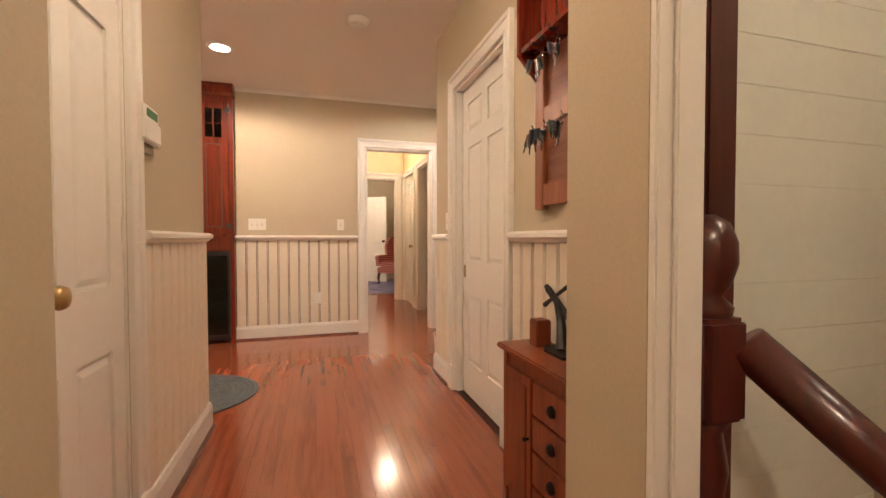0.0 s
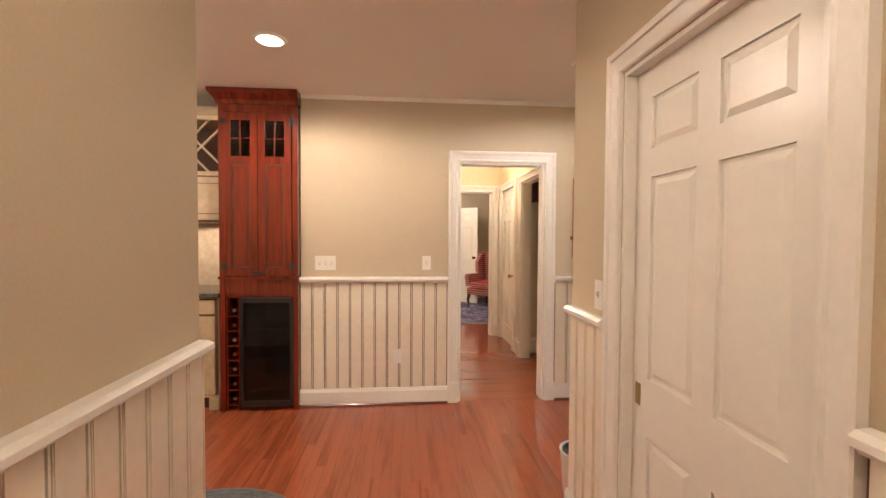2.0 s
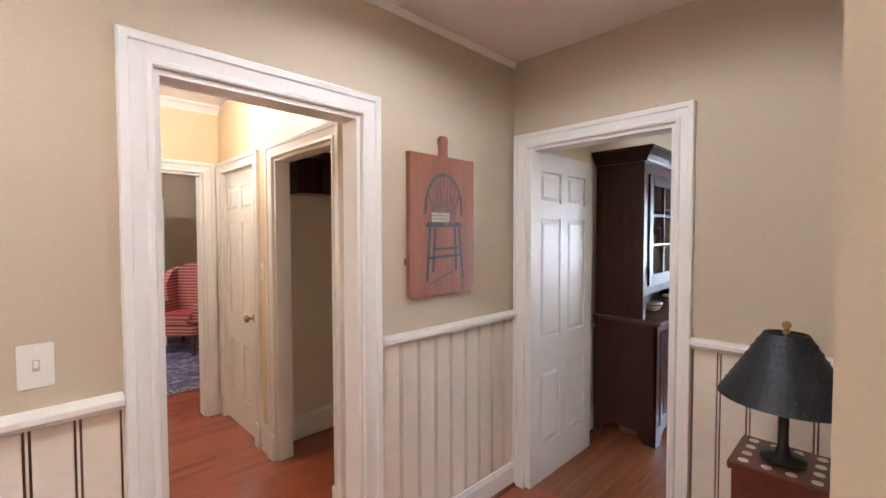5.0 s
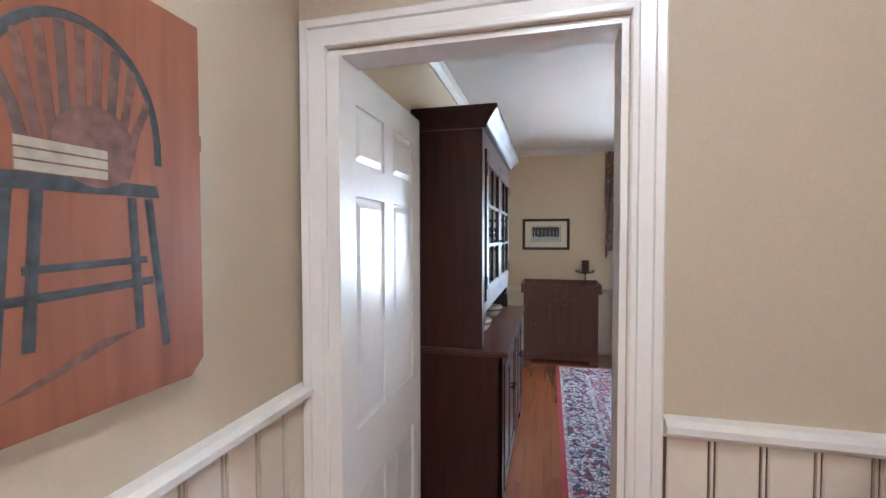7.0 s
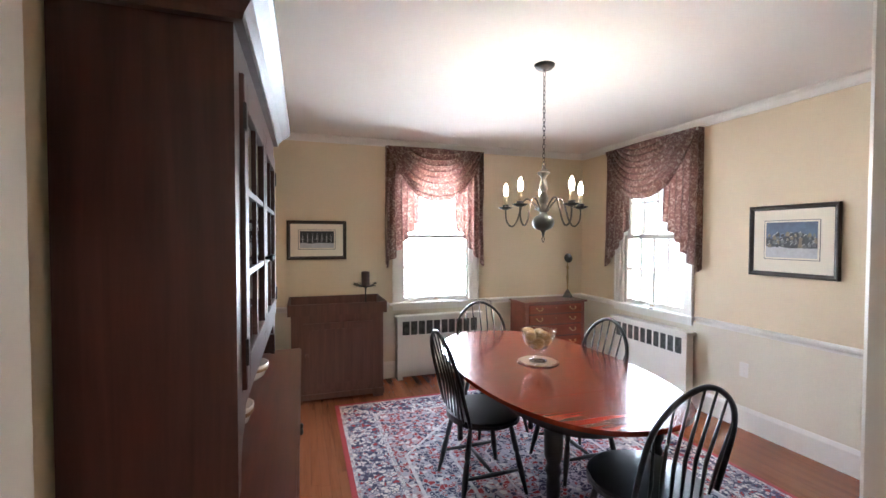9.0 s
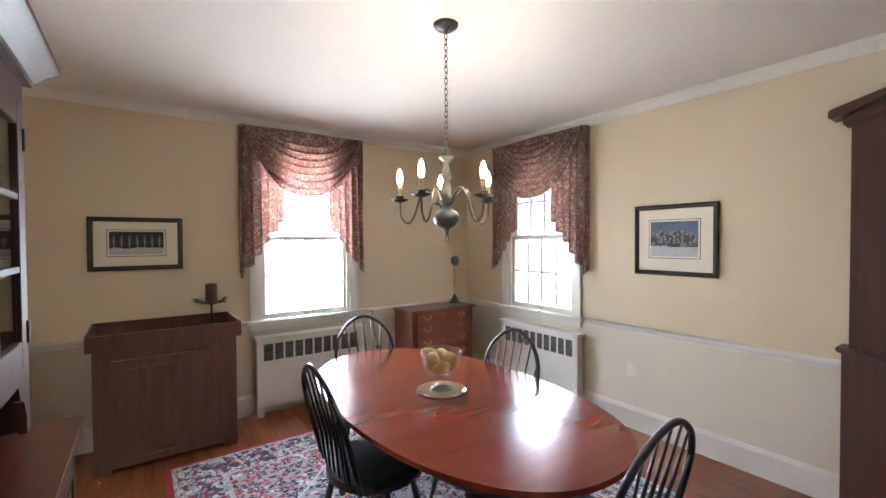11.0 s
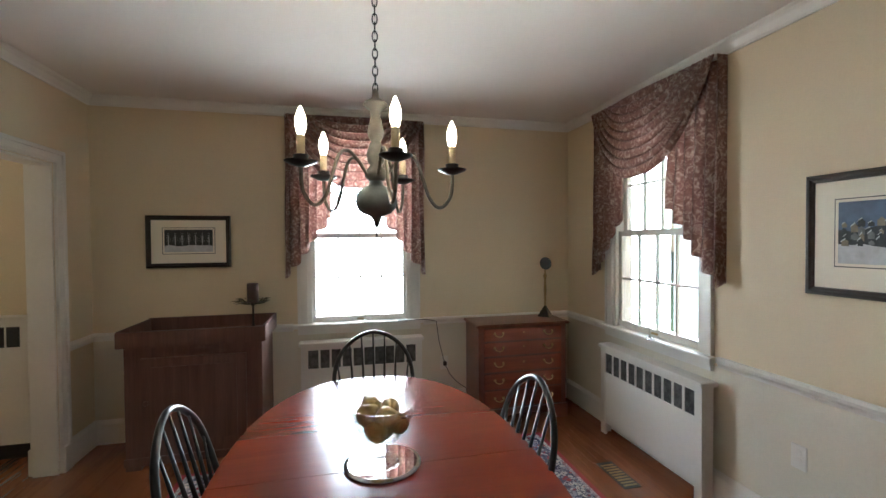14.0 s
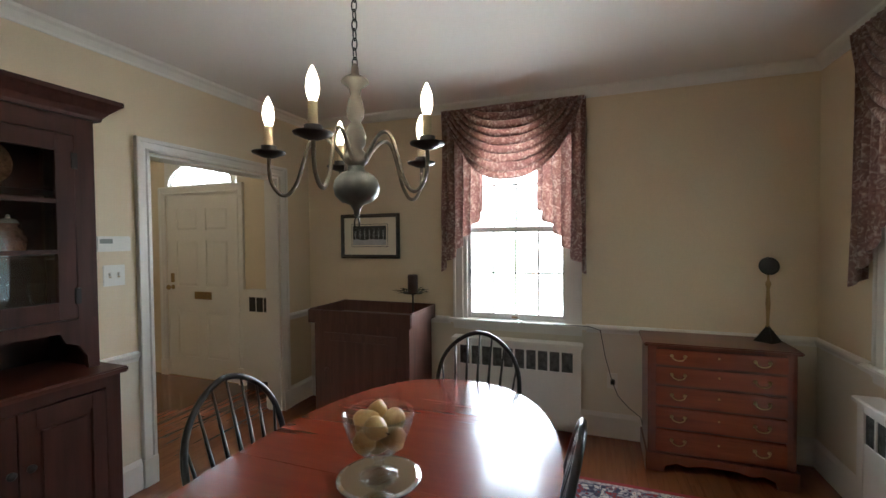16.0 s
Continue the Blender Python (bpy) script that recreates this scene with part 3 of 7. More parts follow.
def sash_window(name, x, y, turn, width, z0, z1, label):
    """A double hung window, four panes by two in each sash; local y runs outwards."""
    e = structure(new(name), label, "window")
    e.matrix_basis = pose(x, y, 0, 0, 0, turn)
    cw = 0.08
    for s, a in ((-1, 0), (1, width)):
        part("window_casing", boxes((a, a + s * (cw - 0.002), -0.018, 0.002, z0 + 0.002, z1 + 0.088), (a + s * cw * 0.75, a + s * cw, -0.028, 0.003, z0 + 0.003, z1 + 0.09), bevel=0.003), WHITE, e)
        part("window_frame", boxes((a - 0.001 if s < 0 else a - 0.02, a + 0.02 if s < 0 else a + 0.001, 0, 0.15, z0, z1)), WHITE, e)
        part("parting_stop", boxes((a + 0.02 if s < 0 else a - 0.034, a + 0.034 if s < 0 else a - 0.02, 0.0, 0.02, z0, z1)), WHITE, e)
    part("window_head", boxes((-cw, width + cw, -0.02, 0, z1, z1 + 0.09), (0, width, 0, 0.15, z1 - 0.02, z1 + 0.001), bevel=0.002), WHITE, e)
    part("window_sill", boxes((-cw - 0.035, width + cw + 0.035, -0.065, 0.0, z0 - 0.03, z0 + 0.002), (0, width, 0, 0.16, z0 - 0.03, z0 + 0.002), bevel=0.006), WHITE, e)
    part("apron", boxes((-cw, width + cw, -0.022, 0, z0 - 0.085, z0 - 0.031), (-cw, width + cw, -0.034, 0, z0 - 0.052, z0 - 0.031), bevel=0.004), WHITE, e)
    mid = (z0 + z1) / 2 - 0.02
    for y0, lo, hi, nm in ((0.028, z0 + 0.003, mid + 0.018, "lower_sash"), (0.072, mid - 0.018, z1 - 0.02, "upper_sash")):
        f = 0.042
        y1 = y0 + 0.034
        bm = boxes((0.021, 0.021 + f, y0, y1, lo, hi), (width - 0.021 - f, width - 0.021, y0, y1, lo, hi),
                   (0.021 + f, width - 0.021 - f, y0, y1, lo, lo + f * 1.1), (0.021 + f, width - 0.021 - f, y0, y1, hi - f * 0.85, hi), bevel=0.003)
        sash = part(nm, bm, WHITE, e)
        ix0, ix1, iz0, iz1 = 0.021 + f, width - 0.021 - f, lo + f * 1.1, hi - f * 0.85
        for k in (1, 2, 3):
            xx = ix0 + (ix1 - ix0) * k / 4
            part("glazing_bar", boxes((xx - 0.008, xx + 0.008, y0 + 0.006, y1 - 0.006, iz0, iz1)), WHITE, sash)
        zz = (iz0 + iz1) / 2
        part("glazing_bar", boxes((ix0, ix1, y0 + 0.004, y1 - 0.004, zz - 0.008, zz + 0.008)), WHITE, sash)
        for k in range(4):
            for q in range(2):
                xa, za = ix0 + (ix1 - ix0) * k / 4, iz0 + (iz1 - iz0) * q / 2
                p = part("pane", boxes((xa, xa + (ix1 - ix0) / 4, y0 + 0.015, y0 + 0.018, za, za + (iz1 - iz0) / 2)), GLASS, sash)
                p.visible_shadow = False
    part("sash_lift", boxes((width / 2 - 0.03, width / 2 + 0.03, 0.016, 0.028, z0 + 0.015, z0 + 0.03), bevel=0.003), BRASS, e, "small brass sash lift")
    return e


sash_window("window_1", 7.005, 3.03, -90, 0.85, 0.82, 2.30, "white double hung sash window, brightly lit")
sash_window("window_2", 6.31, 0.675, 180, 0.85, 0.82, 2.30, "white double hung sash window, brightly lit")

# dining trim; face to the left of the line
for x0, y0, x1, y1 in ((5.395, 4.55, 2.64, 4.55), (7.005, 4.55, 6.69, 4.55), (7.005, 0.675, 7.005, 4.55), (2.64, 0.675, 7.005, 0.675), (2.64, 3.58, 2.64, 0.675)):
    run("baseboard", x0, y0, x1, y1, BASE_D, WHITE, "tall white baseboard", "baseboard")
for x0, y0, x1, y1 in ((5.395, 4.55, 2.64, 4.55), (7.005, 4.55, 6.69, 4.55), (7.005, 0.675, 7.005, 2.07), (7.005, 3.145, 7.005, 4.55), (2.64, 0.675, 5.345, 0.675), (6.425, 0.675, 7.005, 0.675), (2.64, 3.58, 2.64, 0.675)):
    run("chair_rail", x0, y0, x1, y1, RAIL_D, WHITE, "white painted chair rail")
for x0, y0, x1, y1 in ((7.005, 4.55, 2.64, 4.55), (7.005, 0.675, 7.005, 4.55), (2.64, 0.675, 7.005, 0.675), (2.64, 4.55, 2.64, 0.675), (1.60, 6.90, 0.35, 6.90)):
    run("crown_moulding", x0, y0, x1, y1, CROWN, WHITE, "white painted crown moulding")
HCROWN = [(0, HALL - 0.030), (0.006, HALL - 0.030), (0.010, HALL - 0.020), (0.018, HALL - 0.008), (0.020, HALL), (0, HALL)]
run("cove_moulding", 2.53, 4.55, -0.57, 4.55, HCROWN, WHITE, "thin white cove moulding")
for x0, y0, x1, y1 in ((1.60, 5.88, 1.60, CD0 - 0.09), (2.50, 4.69, 2.50, 6.0), (2.50, 6.0, 1.70, 6.0), (0.35, 6.90, 0.35, 4.69), (3.4, 10.6, -1.6, 10.6)):
    run("baseboard", x0, y0, x1, y1, BASE_D, WHITE, "tall white baseboard", "baseboard")
# paler paint below the dining chair rail, a thin coat on the wall
for nm, b in (("lower_wall_south", (2.642, 7.003, 0.675, 0.679, 0.0, 0.77)), ("lower_wall_east", (7.001, 7.005, 0.68, 4.548, 0.0, 0.77)),
              ("lower_wall_north", (2.642, 5.395, 4.546, 4.55, 0.0, 0.77)), ("lower_wall_west", (2.64, 2.644, 0.68, 3.575, 0.0, 0.77))):
    structure(part(nm, boxes(b), CREAM_LOW, None), "pale cream painted lower wall", "wall")


# ---- outside: pale sky and gardens beyond the windows, as glowing sheets ----
def backdrop_material():
    m = bpy.data.materials.new("glowing_garden_backdrop")
    n, l, b = nodes_of(m)
    co = n.new("ShaderNodeTexCoord")
    t = n.new("ShaderNodeTexNoise")
    t.inputs["Scale"].default_value, t.inputs["Detail"].default_value = 0.9, 7
    l.new(co.outputs["Object"], t.inputs["Vector"])
    sep = n.new("ShaderNodeSeparateXYZ")
    l.new(co.outputs["Object"], sep.inputs[0])
    h = n.new("ShaderNodeMath")
    h.operation = "MULTIPLY_ADD"
    h.inputs[1].default_value, h.inputs[2].default_value = 0.10, 0.0
    l.new(sep.outputs["Z"], h.inputs[0])
    add = n.new("ShaderNodeMath")
    l.new(h.outputs[0], add.inputs[0])
    l.new(t.outputs["Fac"], add.inputs[1])
    r = n.new("ShaderNodeValToRGB")
    r.color_ramp.elements[0].position, r.color_ramp.elements[1].position = 0.42, 0.78
    # lower band glows most, so the sheet throws light up at the ceiling
    r.color_ramp.elements[0].color, r.color_ramp.elements[1].color = (1.0, 1.0, 0.92, 1), (0.76, 0.79, 0.82, 1)
    l.new(add.outputs[0], r.inputs[0])
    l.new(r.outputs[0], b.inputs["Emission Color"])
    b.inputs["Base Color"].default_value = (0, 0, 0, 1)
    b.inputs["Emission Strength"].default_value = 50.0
    return m


GARDEN = backdrop_material()
structure(part("backdrop_east", boxes((11.0, 11.05, -4, 12, -1.5, 8)), GARDEN, None), "glowing sheet standing in for daylit garden and sky", "backdrop")
SHADY = GARDEN.copy()
SHADY.name = "bright_shady_garden_distance"
# south sheet: strong sky glow above the treeline lights the room
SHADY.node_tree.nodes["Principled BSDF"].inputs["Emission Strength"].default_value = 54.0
sn, sl = SHADY.node_tree.nodes, SHADY.node_tree.links
leaves = sn.new("ShaderNodeTexNoise")
leaves.inputs["Scale"].default_value, leaves.inputs["Detail"].default_value = 1.3, 8
place_of = sn.new("ShaderNodeTexCoord")
sl.new(place_of.outputs["Object"], leaves.inputs["Vector"])
hedge = sn.new("ShaderNodeValToRGB")
hedge.color_ramp.elements[0].position, hedge.color_ramp.elements[1].position = 0.44, 0.60
hedge.color_ramp.elements[0].color, hedge.color_ramp.elements[1].color = (0.019, 0.025, 0.026, 1), (0.0055, 0.0115, 0.0065, 1)
sl.new(leaves.outputs["Fac"], hedge.inputs[0])
height_of = sn.new("ShaderNodeSeparateXYZ")
sl.new(place_of.outputs["Object"], height_of.inputs[0])
treeline = sn.new("ShaderNodeMapRange")
treeline.inputs["From Min"].default_value, treeline.inputs["From Max"].default_value = 2.9, 3.7
sl.new(height_of.outputs["Z"], treeline.inputs["Value"])
above = sn.new("ShaderNodeMix")
above.data_type = "RGBA"
sl.new(treeline.outputs[0], above.inputs[0])
sl.new(hedge.outputs[0], above.inputs[6])
above.inputs[7].default_value = (0.92, 0.96, 1.0, 1)
sl.new(above.outputs[2], sn["Principled BSDF"].inputs["Emission Color"])
structure(part("backdrop_south", boxes((-1, 10.9, -4.05, -4.0, -1.5, 8)), SHADY, None), "glowing sheet of pale shady garden with trees under a bright sky", "backdrop")
# a lawn gives no light; this added sheet glows to brighten the ceiling
LAWN_GLOW = GARDEN.copy()
LAWN_GLOW.name = "bright_sunlit_lawn"
LAWN_GLOW.node_tree.nodes["Principled BSDF"].inputs["Emission Strength"].default_value = 36.0
structure(part("backdrop_ground", boxes((7.5, 10.99, -3.99, 12, -0.49, -0.47), (-1, 7.5, -3.99, 0.2, -0.49, -0.47)), LAWN_GLOW, None), "added glowing lawn sheet that brightens the ceiling from outside", "backdrop")
structure(part("ground", boxes((-60, 60, -60, 60, -0.6, -0.5)), surface("lawn_green", (0.07, 0.10, 0.04), 0.9, 0.3, 30, 2, 0.3), None), "lawn outside", "ground")

# ---- floor boards ----
def floorboards(x0, x1, y0, y1, along, material, single=False, seed=1):
    """Oak strips 57 mm wide with random butt joints; single: each strip an object."""
    rng = random.Random(seed)
    w, g, pieces = 0.0572, 0.0004, []
    a0, a1, c0, c1 = (y0, y1, x0, x1) if along == "Y" else (x0, x1, y0, y1)
    c = c0
    while c < c1 - 0.004:
        cw = min(w, c1 - c)
        a = a0
        first = rng.uniform(0.25, 1.6)
        while a < a1 - 0.01:
            length = first if a == a0 else rng.choice((0.9, 1.2, 1.5, 1.8))
            b = min(a1, a + length)
            if a1 - b < 0.2:
                b = a1
            pieces.append((c, c + cw, a, b))
            a = b
        c += w
    if single:
        for c, d, a, b in pieces:
            cw, ln = d - c, b - a
            bm = boxes((-cw / 2 + g, cw / 2 - g, -ln / 2 + g, ln / 2 - g, -0.012, 0) if along == "Y" else (-ln / 2 + g, ln / 2 - g, -cw / 2 + g, cw / 2 - g, -0.012, 0))
            ob = part("floorboard", bm, material, floor)
            ob.location = ((c + d) / 2, (a + b) / 2, 0) if along == "Y" else ((a + b) / 2, (c + d) / 2, 0)
        return
    verts, faces = [], []
    for c, d, a, b in pieces:
        p = (c + g, d - g, a + g, b - g) if along == "Y" else (a + g, b - g, c + g, d - g)
        k = len(verts)
        verts += [(p[i], p[2 + j], z) for z in (-0.012, 0) for i, j in ((0, 0), (1, 0), (1, 1), (0, 1))]
        faces += [(k + 4, k + 5, k + 6, k + 7)] + [(k + i, k + (i + 1) % 4, k + 4 + (i + 1) % 4, k + 4 + i) for i in range(4)]
    me = bpy.data.meshes.new("floorboards")
    me.from_pydata(verts, [], faces)
    me.materials.append(material)
    ob = new("floorboards", me)
    ob.parent = floor
    ob["kind"] = "stuff"


floorboards(-0.375, 1.10, 0.61, 4.55, "Y", OAK, True, 3)
floorboards(1.10, 2.585, 3.06, 4.55, "Y", OAK, True, 4)
floorboards(-3.7, -0.375, 2.445, 5.12, "Y", OAK, False, 5)
floorboards(-0.375, 0.78, -2.6, 0.61, "Y", OAK, False, 6)
floorboards(0.78, 2.18, -2.6, 0.50, "Y", OAK, False, 7)
floorboards(0.35, 2.50, 4.55, 6.90, "X", OAKX, True, 8)
floorboards(-1.6, 3.4, 6.90, 10.6, "X", OAKX, False, 9)
floorboards(2.585, 7.005, 0.675, 4.55, "X", OAKD, False, 10)
floorboards(4.4, 7.005, 4.55, 6.95, "X", OAKD, False, 11)


# ---- the dining room: table and chairs ----
def oval(a, b, power, count=96):
    pts = []
    for k in range(count):
        t = 2 * math.pi * k / count
        c, s_ = math.cos(t), math.sin(t)
        pts.append((a * math.copysign(abs(c) ** (2 / power), c), b * math.copysign(abs(s_) ** (2 / power), s_)))
    return pts


def dining_table(x, y):
    e = thing("dining_table", "polished cherry oval dining table on turned black legs", "table", x, y, 0.012)
    whole = oval(0.965, 0.54, 2.35)
    for x0, x1 in ((-0.99, -0.5195), (-0.519, -0.0003), (0.0003, 0.519), (0.5195, 0.99)):
        pts = [(px, py) for px, py in whole if x0 <= px <= x1]
        edge = [(xx, math.copysign(0.54 * (1 - abs(xx / 0.965) ** 2.35) ** (1 / 2.35), sg)) for xx in (x0, x1) for sg in (-1, 1) if abs(xx) < 0.96]
        pts = sorted(set(pts + edge), key=lambda p: math.atan2(p[1], p[0] - (x0 + x1) / 2))
        part("table_leaf", prism(pts, 0.708, 0.730, bevel=0.0012), TABLEW, e)
    part("apron", prism(oval(0.78, 0.40, 3.2, 48), 0.62, 0.708), BLACK, e, "black painted apron")
    for lx in (-0.62, 0.62):
        for ly in (-0.30, 0.30):
            leg = lathe([(0.018, 0), (0.024, 0.02), (0.020, 0.05), (0.027, 0.20), (0.034, 0.36), (0.030, 0.40), (0.040, 0.43), (0.030, 0.46), (0.043, 0.50), (0.046, 0.62)], 16, m=Matrix.Translation((lx, ly, 0)))
            part("leg", leg, BLACK, e, "black turned leg", smooth=True)
    return e


dining_table(4.79, 2.62)


def windsor_chair():
    e = thing("windsor_chair", "black painted hoop-back spindle chair at the dining table", "chair", 0, 0, 0, 0, "chairs round the table")
    seat = []
    for k in range(40):
        t = 2 * math.pi * k / 40
        c, s_ = math.cos(t), math.sin(t)
        r = 0.228 + 0.02 * abs(c) ** 3 + (0.015 if s_ > 0 else -0.012) * abs(s_)
        seat.append((r * c, r * s_ * 0.98))
    part("seat", prism(seat, 0.425, 0.462, bevel=0.012), BLACK, e, smooth=False)
    hoop = []
    for k in range(33):
        t = math.pi * k / 32
        w = 0.222 + 0.034 * math.sin(t * 2) ** 2
        h = 0.50 * math.sin(t) ** 0.72
        hoop.append((w * math.cos(t), -0.165 - 0.125 * (h / 0.50), 0.458 + h))
    part("back_hoop", tube(hoop, 0.0115, 10), BLACK, e, smooth=True)
    for k in range(7):
        f = (k - 3) / 3
        bx, tx = 0.160 * f, 0.200 * f
        hz = 0.50 * max(0.0, 1 - (tx / 0.252) ** 2) ** 0.42
        pts = [(bx, -0.180 - 0.008 * (1 - f * f), 0.458), (bx * 1.05, -0.205, 0.458 + hz * 0.35), (tx, -0.165 - 0.125 * hz / 0.50, 0.458 + hz)]
        part("spindle", tube(pts, [0.0055, 0.0085, 0.0045], 6), BLACK, e, smooth=True)
    feet = []
    for sx in (-1, 1):
        for sy in (-1, 1):
            top, foot = Vector((sx * 0.135, sy * 0.125, 0.43)), Vector((sx * 0.205, sy * 0.205, 0.0))
            pts = [foot.lerp(top, f) for f in (0, 0.12, 0.3, 0.5, 0.56, 0.6, 0.8, 1)]
            part("leg", tube(pts, [0.011, 0.013, 0.019, 0.017, 0.012, 0.018, 0.016, 0.011], 8), BLACK, e, smooth=True)
            feet.append(foot.lerp(top, 0.33))
    for a, b in ((0, 1), (2, 3)):
        p, q = feet[a], feet[b]
        part("stretcher", tube([p, p.lerp(q, 0.5), q], [0.008, 0.014, 0.008], 8), BLACK, e, smooth=True)
    p, q = (feet[0] + feet[1]) / 2, (feet[2] + feet[3]) / 2
    part("cross_stretcher", tube([p, p.lerp(q, 0.5), q], [0.008, 0.014, 0.008], 8), BLACK, e, smooth=True)
    return e


chair = windsor_chair()
chair.matrix_basis = pose(4.862, 2.315, 0.012, 0, 0, 0)
copy_thing(chair, pose(4.862, 2.99, 0.012, 0, 0, 181))
copy_thing(chair, pose(5.57, 2.58, 0.012, 0, 0, 90))
copy_thing(chair, pose(3.945, 2.60, 0.012, 0, 0, -90))


# ---- rug ----
def rug_material(name, tones, line, scale):
    """Dense woven florals: cells of four tones with dark outlines and light hearts."""
    m = bpy.data.materials.new(name)
    n, l, b = nodes_of(m)
    co = n.new("ShaderNodeTexCoord")
    bend, mv = n.new("ShaderNodeTexNoise"), n.new("ShaderNodeMix")
    bend.inputs["Scale"].default_value = scale * 0.55
    mv.data_type, mv.blend_type = "RGBA", "LINEAR_LIGHT"
    mv.inputs[0].default_value = 0.9 / scale
    l.new(co.outputs["Object"], bend.inputs["Vector"])
    l.new(co.outputs["Object"], mv.inputs[6])
    l.new(bend.outputs["Color"], mv.inputs[7])
    v, w, q, f = (n.new("ShaderNodeTexVoronoi"), n.new("ShaderNodeTexVoronoi"), n.new("ShaderNodeTexVoronoi"), n.new("ShaderNodeTexNoise"))
    w.feature = "DISTANCE_TO_EDGE"
    v.inputs["Scale"].default_value = w.inputs["Scale"].default_value = scale
    q.inputs["Scale"].default_value = scale * 0.42
    f.inputs["Scale"].default_value = 260
    for t in (v, w, q):
        l.new(mv.outputs[2], t.inputs["Vector"])
    l.new(co.outputs["Object"], f.inputs["Vector"])
    pick = n.new("ShaderNodeSeparateColor")
    l.new(v.outputs["Color"], pick.inputs[0])
    r1 = n.new("ShaderNodeValToRGB")
    r1.color_ramp.interpolation = "CONSTANT"
    r1.color_ramp.elements[0].color = (*tones[0], 1)
    r1.color_ramp.elements[1].position, r1.color_ramp.elements[1].color = 0.45, (*tones[1], 1)
    for pos, c in ((0.65, tones[2]), (0.86, tones[3])):
        r1.color_ramp.elements.new(pos).color = (*c, 1)
    l.new(pick.outputs[0], r1.inputs[0])

    def under(source, value, base, color):
        lt, mx = n.new("ShaderNodeMath"), n.new("ShaderNodeMix")
        lt.operation = "LESS_THAN"
        lt.inputs[1].default_value = value
        l.new(source, lt.inputs[0])
        mx.data_type = "RGBA"
        mx.inputs[7].default_value = (*color, 1)
        l.new(lt.outputs[0], mx.inputs[0])
        l.new(base, mx.inputs[6])
        return mx.outputs[2]
    c = under(w.outputs["Distance"], 0.085, r1.outputs[0], line)
    c = under(v.outputs["Distance"], 0.16, c, tones[3])
    c = under(q.outputs["Distance"], 0.27, c, tones[1])
    c = under(q.outputs["Distance"], 0.17, c, tones[2])
    c = under(q.outputs["Distance"], 0.09, c, tones[3])
    sp = n.new("ShaderNodeMix")
    sp.data_type, sp.blend_type = "RGBA", "MULTIPLY"
    sp.inputs[0].default_value = 0.35
    l.new(c, sp.inputs[6])
    l.new(f.outputs["Color"], sp.inputs[7])
    l.new(sp.outputs[2], b.inputs["Base Color"])
    b.inputs["Roughness"].default_value = 0.95
    b.inputs["Specular IOR Level"].default_value = 0.1
    bp = n.new("ShaderNodeBump")
    bp.inputs["Strength"].default_value, bp.inputs["Distance"].default_value = 0.4, 0.004
    l.new(f.outputs["Fac"], bp.inputs["Height"])
    l.new(bp.outputs[0], b.inputs["Normal"])
    return m


NAVY, WINE, IVORYW, GREYW, ROSE = (0.062, 0.060, 0.105), (0.30, 0.045, 0.050), (0.66, 0.62, 0.60), (0.37, 0.355, 0.40), (0.40, 0.22, 0.23)
IVORY_WOOL = surface("rug_ivory_wool", (0.50, 0.47, 0.48), 0.95, 0.2, 200, 30, 0.4)
RUG_RED = surface("rug_red_wool", (0.30, 0.026, 0.032), 0.95, 0.15, 200, 4, 0.4)
RUG_BORDER = rug_material("rug_border_wool", (IVORYW, GREYW, NAVY, WINE), (0.12, 0.12, 0.18), 33)
RUG_NAVY = rug_material("rug_navy_wool", (NAVY, GREYW, WINE, IVORYW), (0.42, 0.39, 0.42), 31)
RUG_FIELD = rug_material("rug_field_wool", (WINE, NAVY, GREYW, IVORYW), (0.42, 0.34, 0.36), 30)
RUG_PALE = rug_material("rug_pale_wool", (IVORYW, GREYW, IVORYW, ROSE), (0.30, 0.28, 0.31), 46)


def rug(x0, x1, y0, y1, label, bands, name="area_rug"):
    e = thing(name, label, "rug", (x0 + x1) / 2, (y0 + y1) / 2, 0.0005)
    hx, hy, z = (x1 - x0) / 2, (y1 - y0) / 2, 0.0085
    part("pile_base", boxes((-hx, hx, -hy, hy, 0, z), bevel=0.003), bands[0][1], e)
    for inset, material in bands[1:]:
        z += 0.0006
        part("woven_band", boxes((-hx + inset, hx - inset, -hy + inset, hy - inset, 0.001, z)), material, e)
    return e, hx, hy, z


dr, hx, hy, z = rug(3.02, 6.375, 1.28, 3.767, "red and navy oriental rug with a hexagonal medallion border", [(0, RUG_RED), (0.035, RUG_PALE), (0.06, RUG_BORDER), (0.30, RUG_PALE), (0.33, RUG_FIELD)])
for k, (ins, mtl) in enumerate(((0.40, IVORY_WOOL), (0.422, RUG_NAVY), (0.70, IVORY_WOOL), (0.722, RUG_FIELD), (0.95, IVORY_WOOL), (0.965, RUG_NAVY))):
    ix, iy = hx - ins, hy - ins
    c = iy - 0.22 * iy
    part("medallion", prism([(-ix + c, -iy), (ix - c, -iy), (ix, -iy + c), (ix, iy - c), (ix - c, iy), (-ix + c, iy), (-ix, iy - c), (-ix, -iy + c)], 0.002, z + 0.0006 * (k + 1)), mtl, dr)


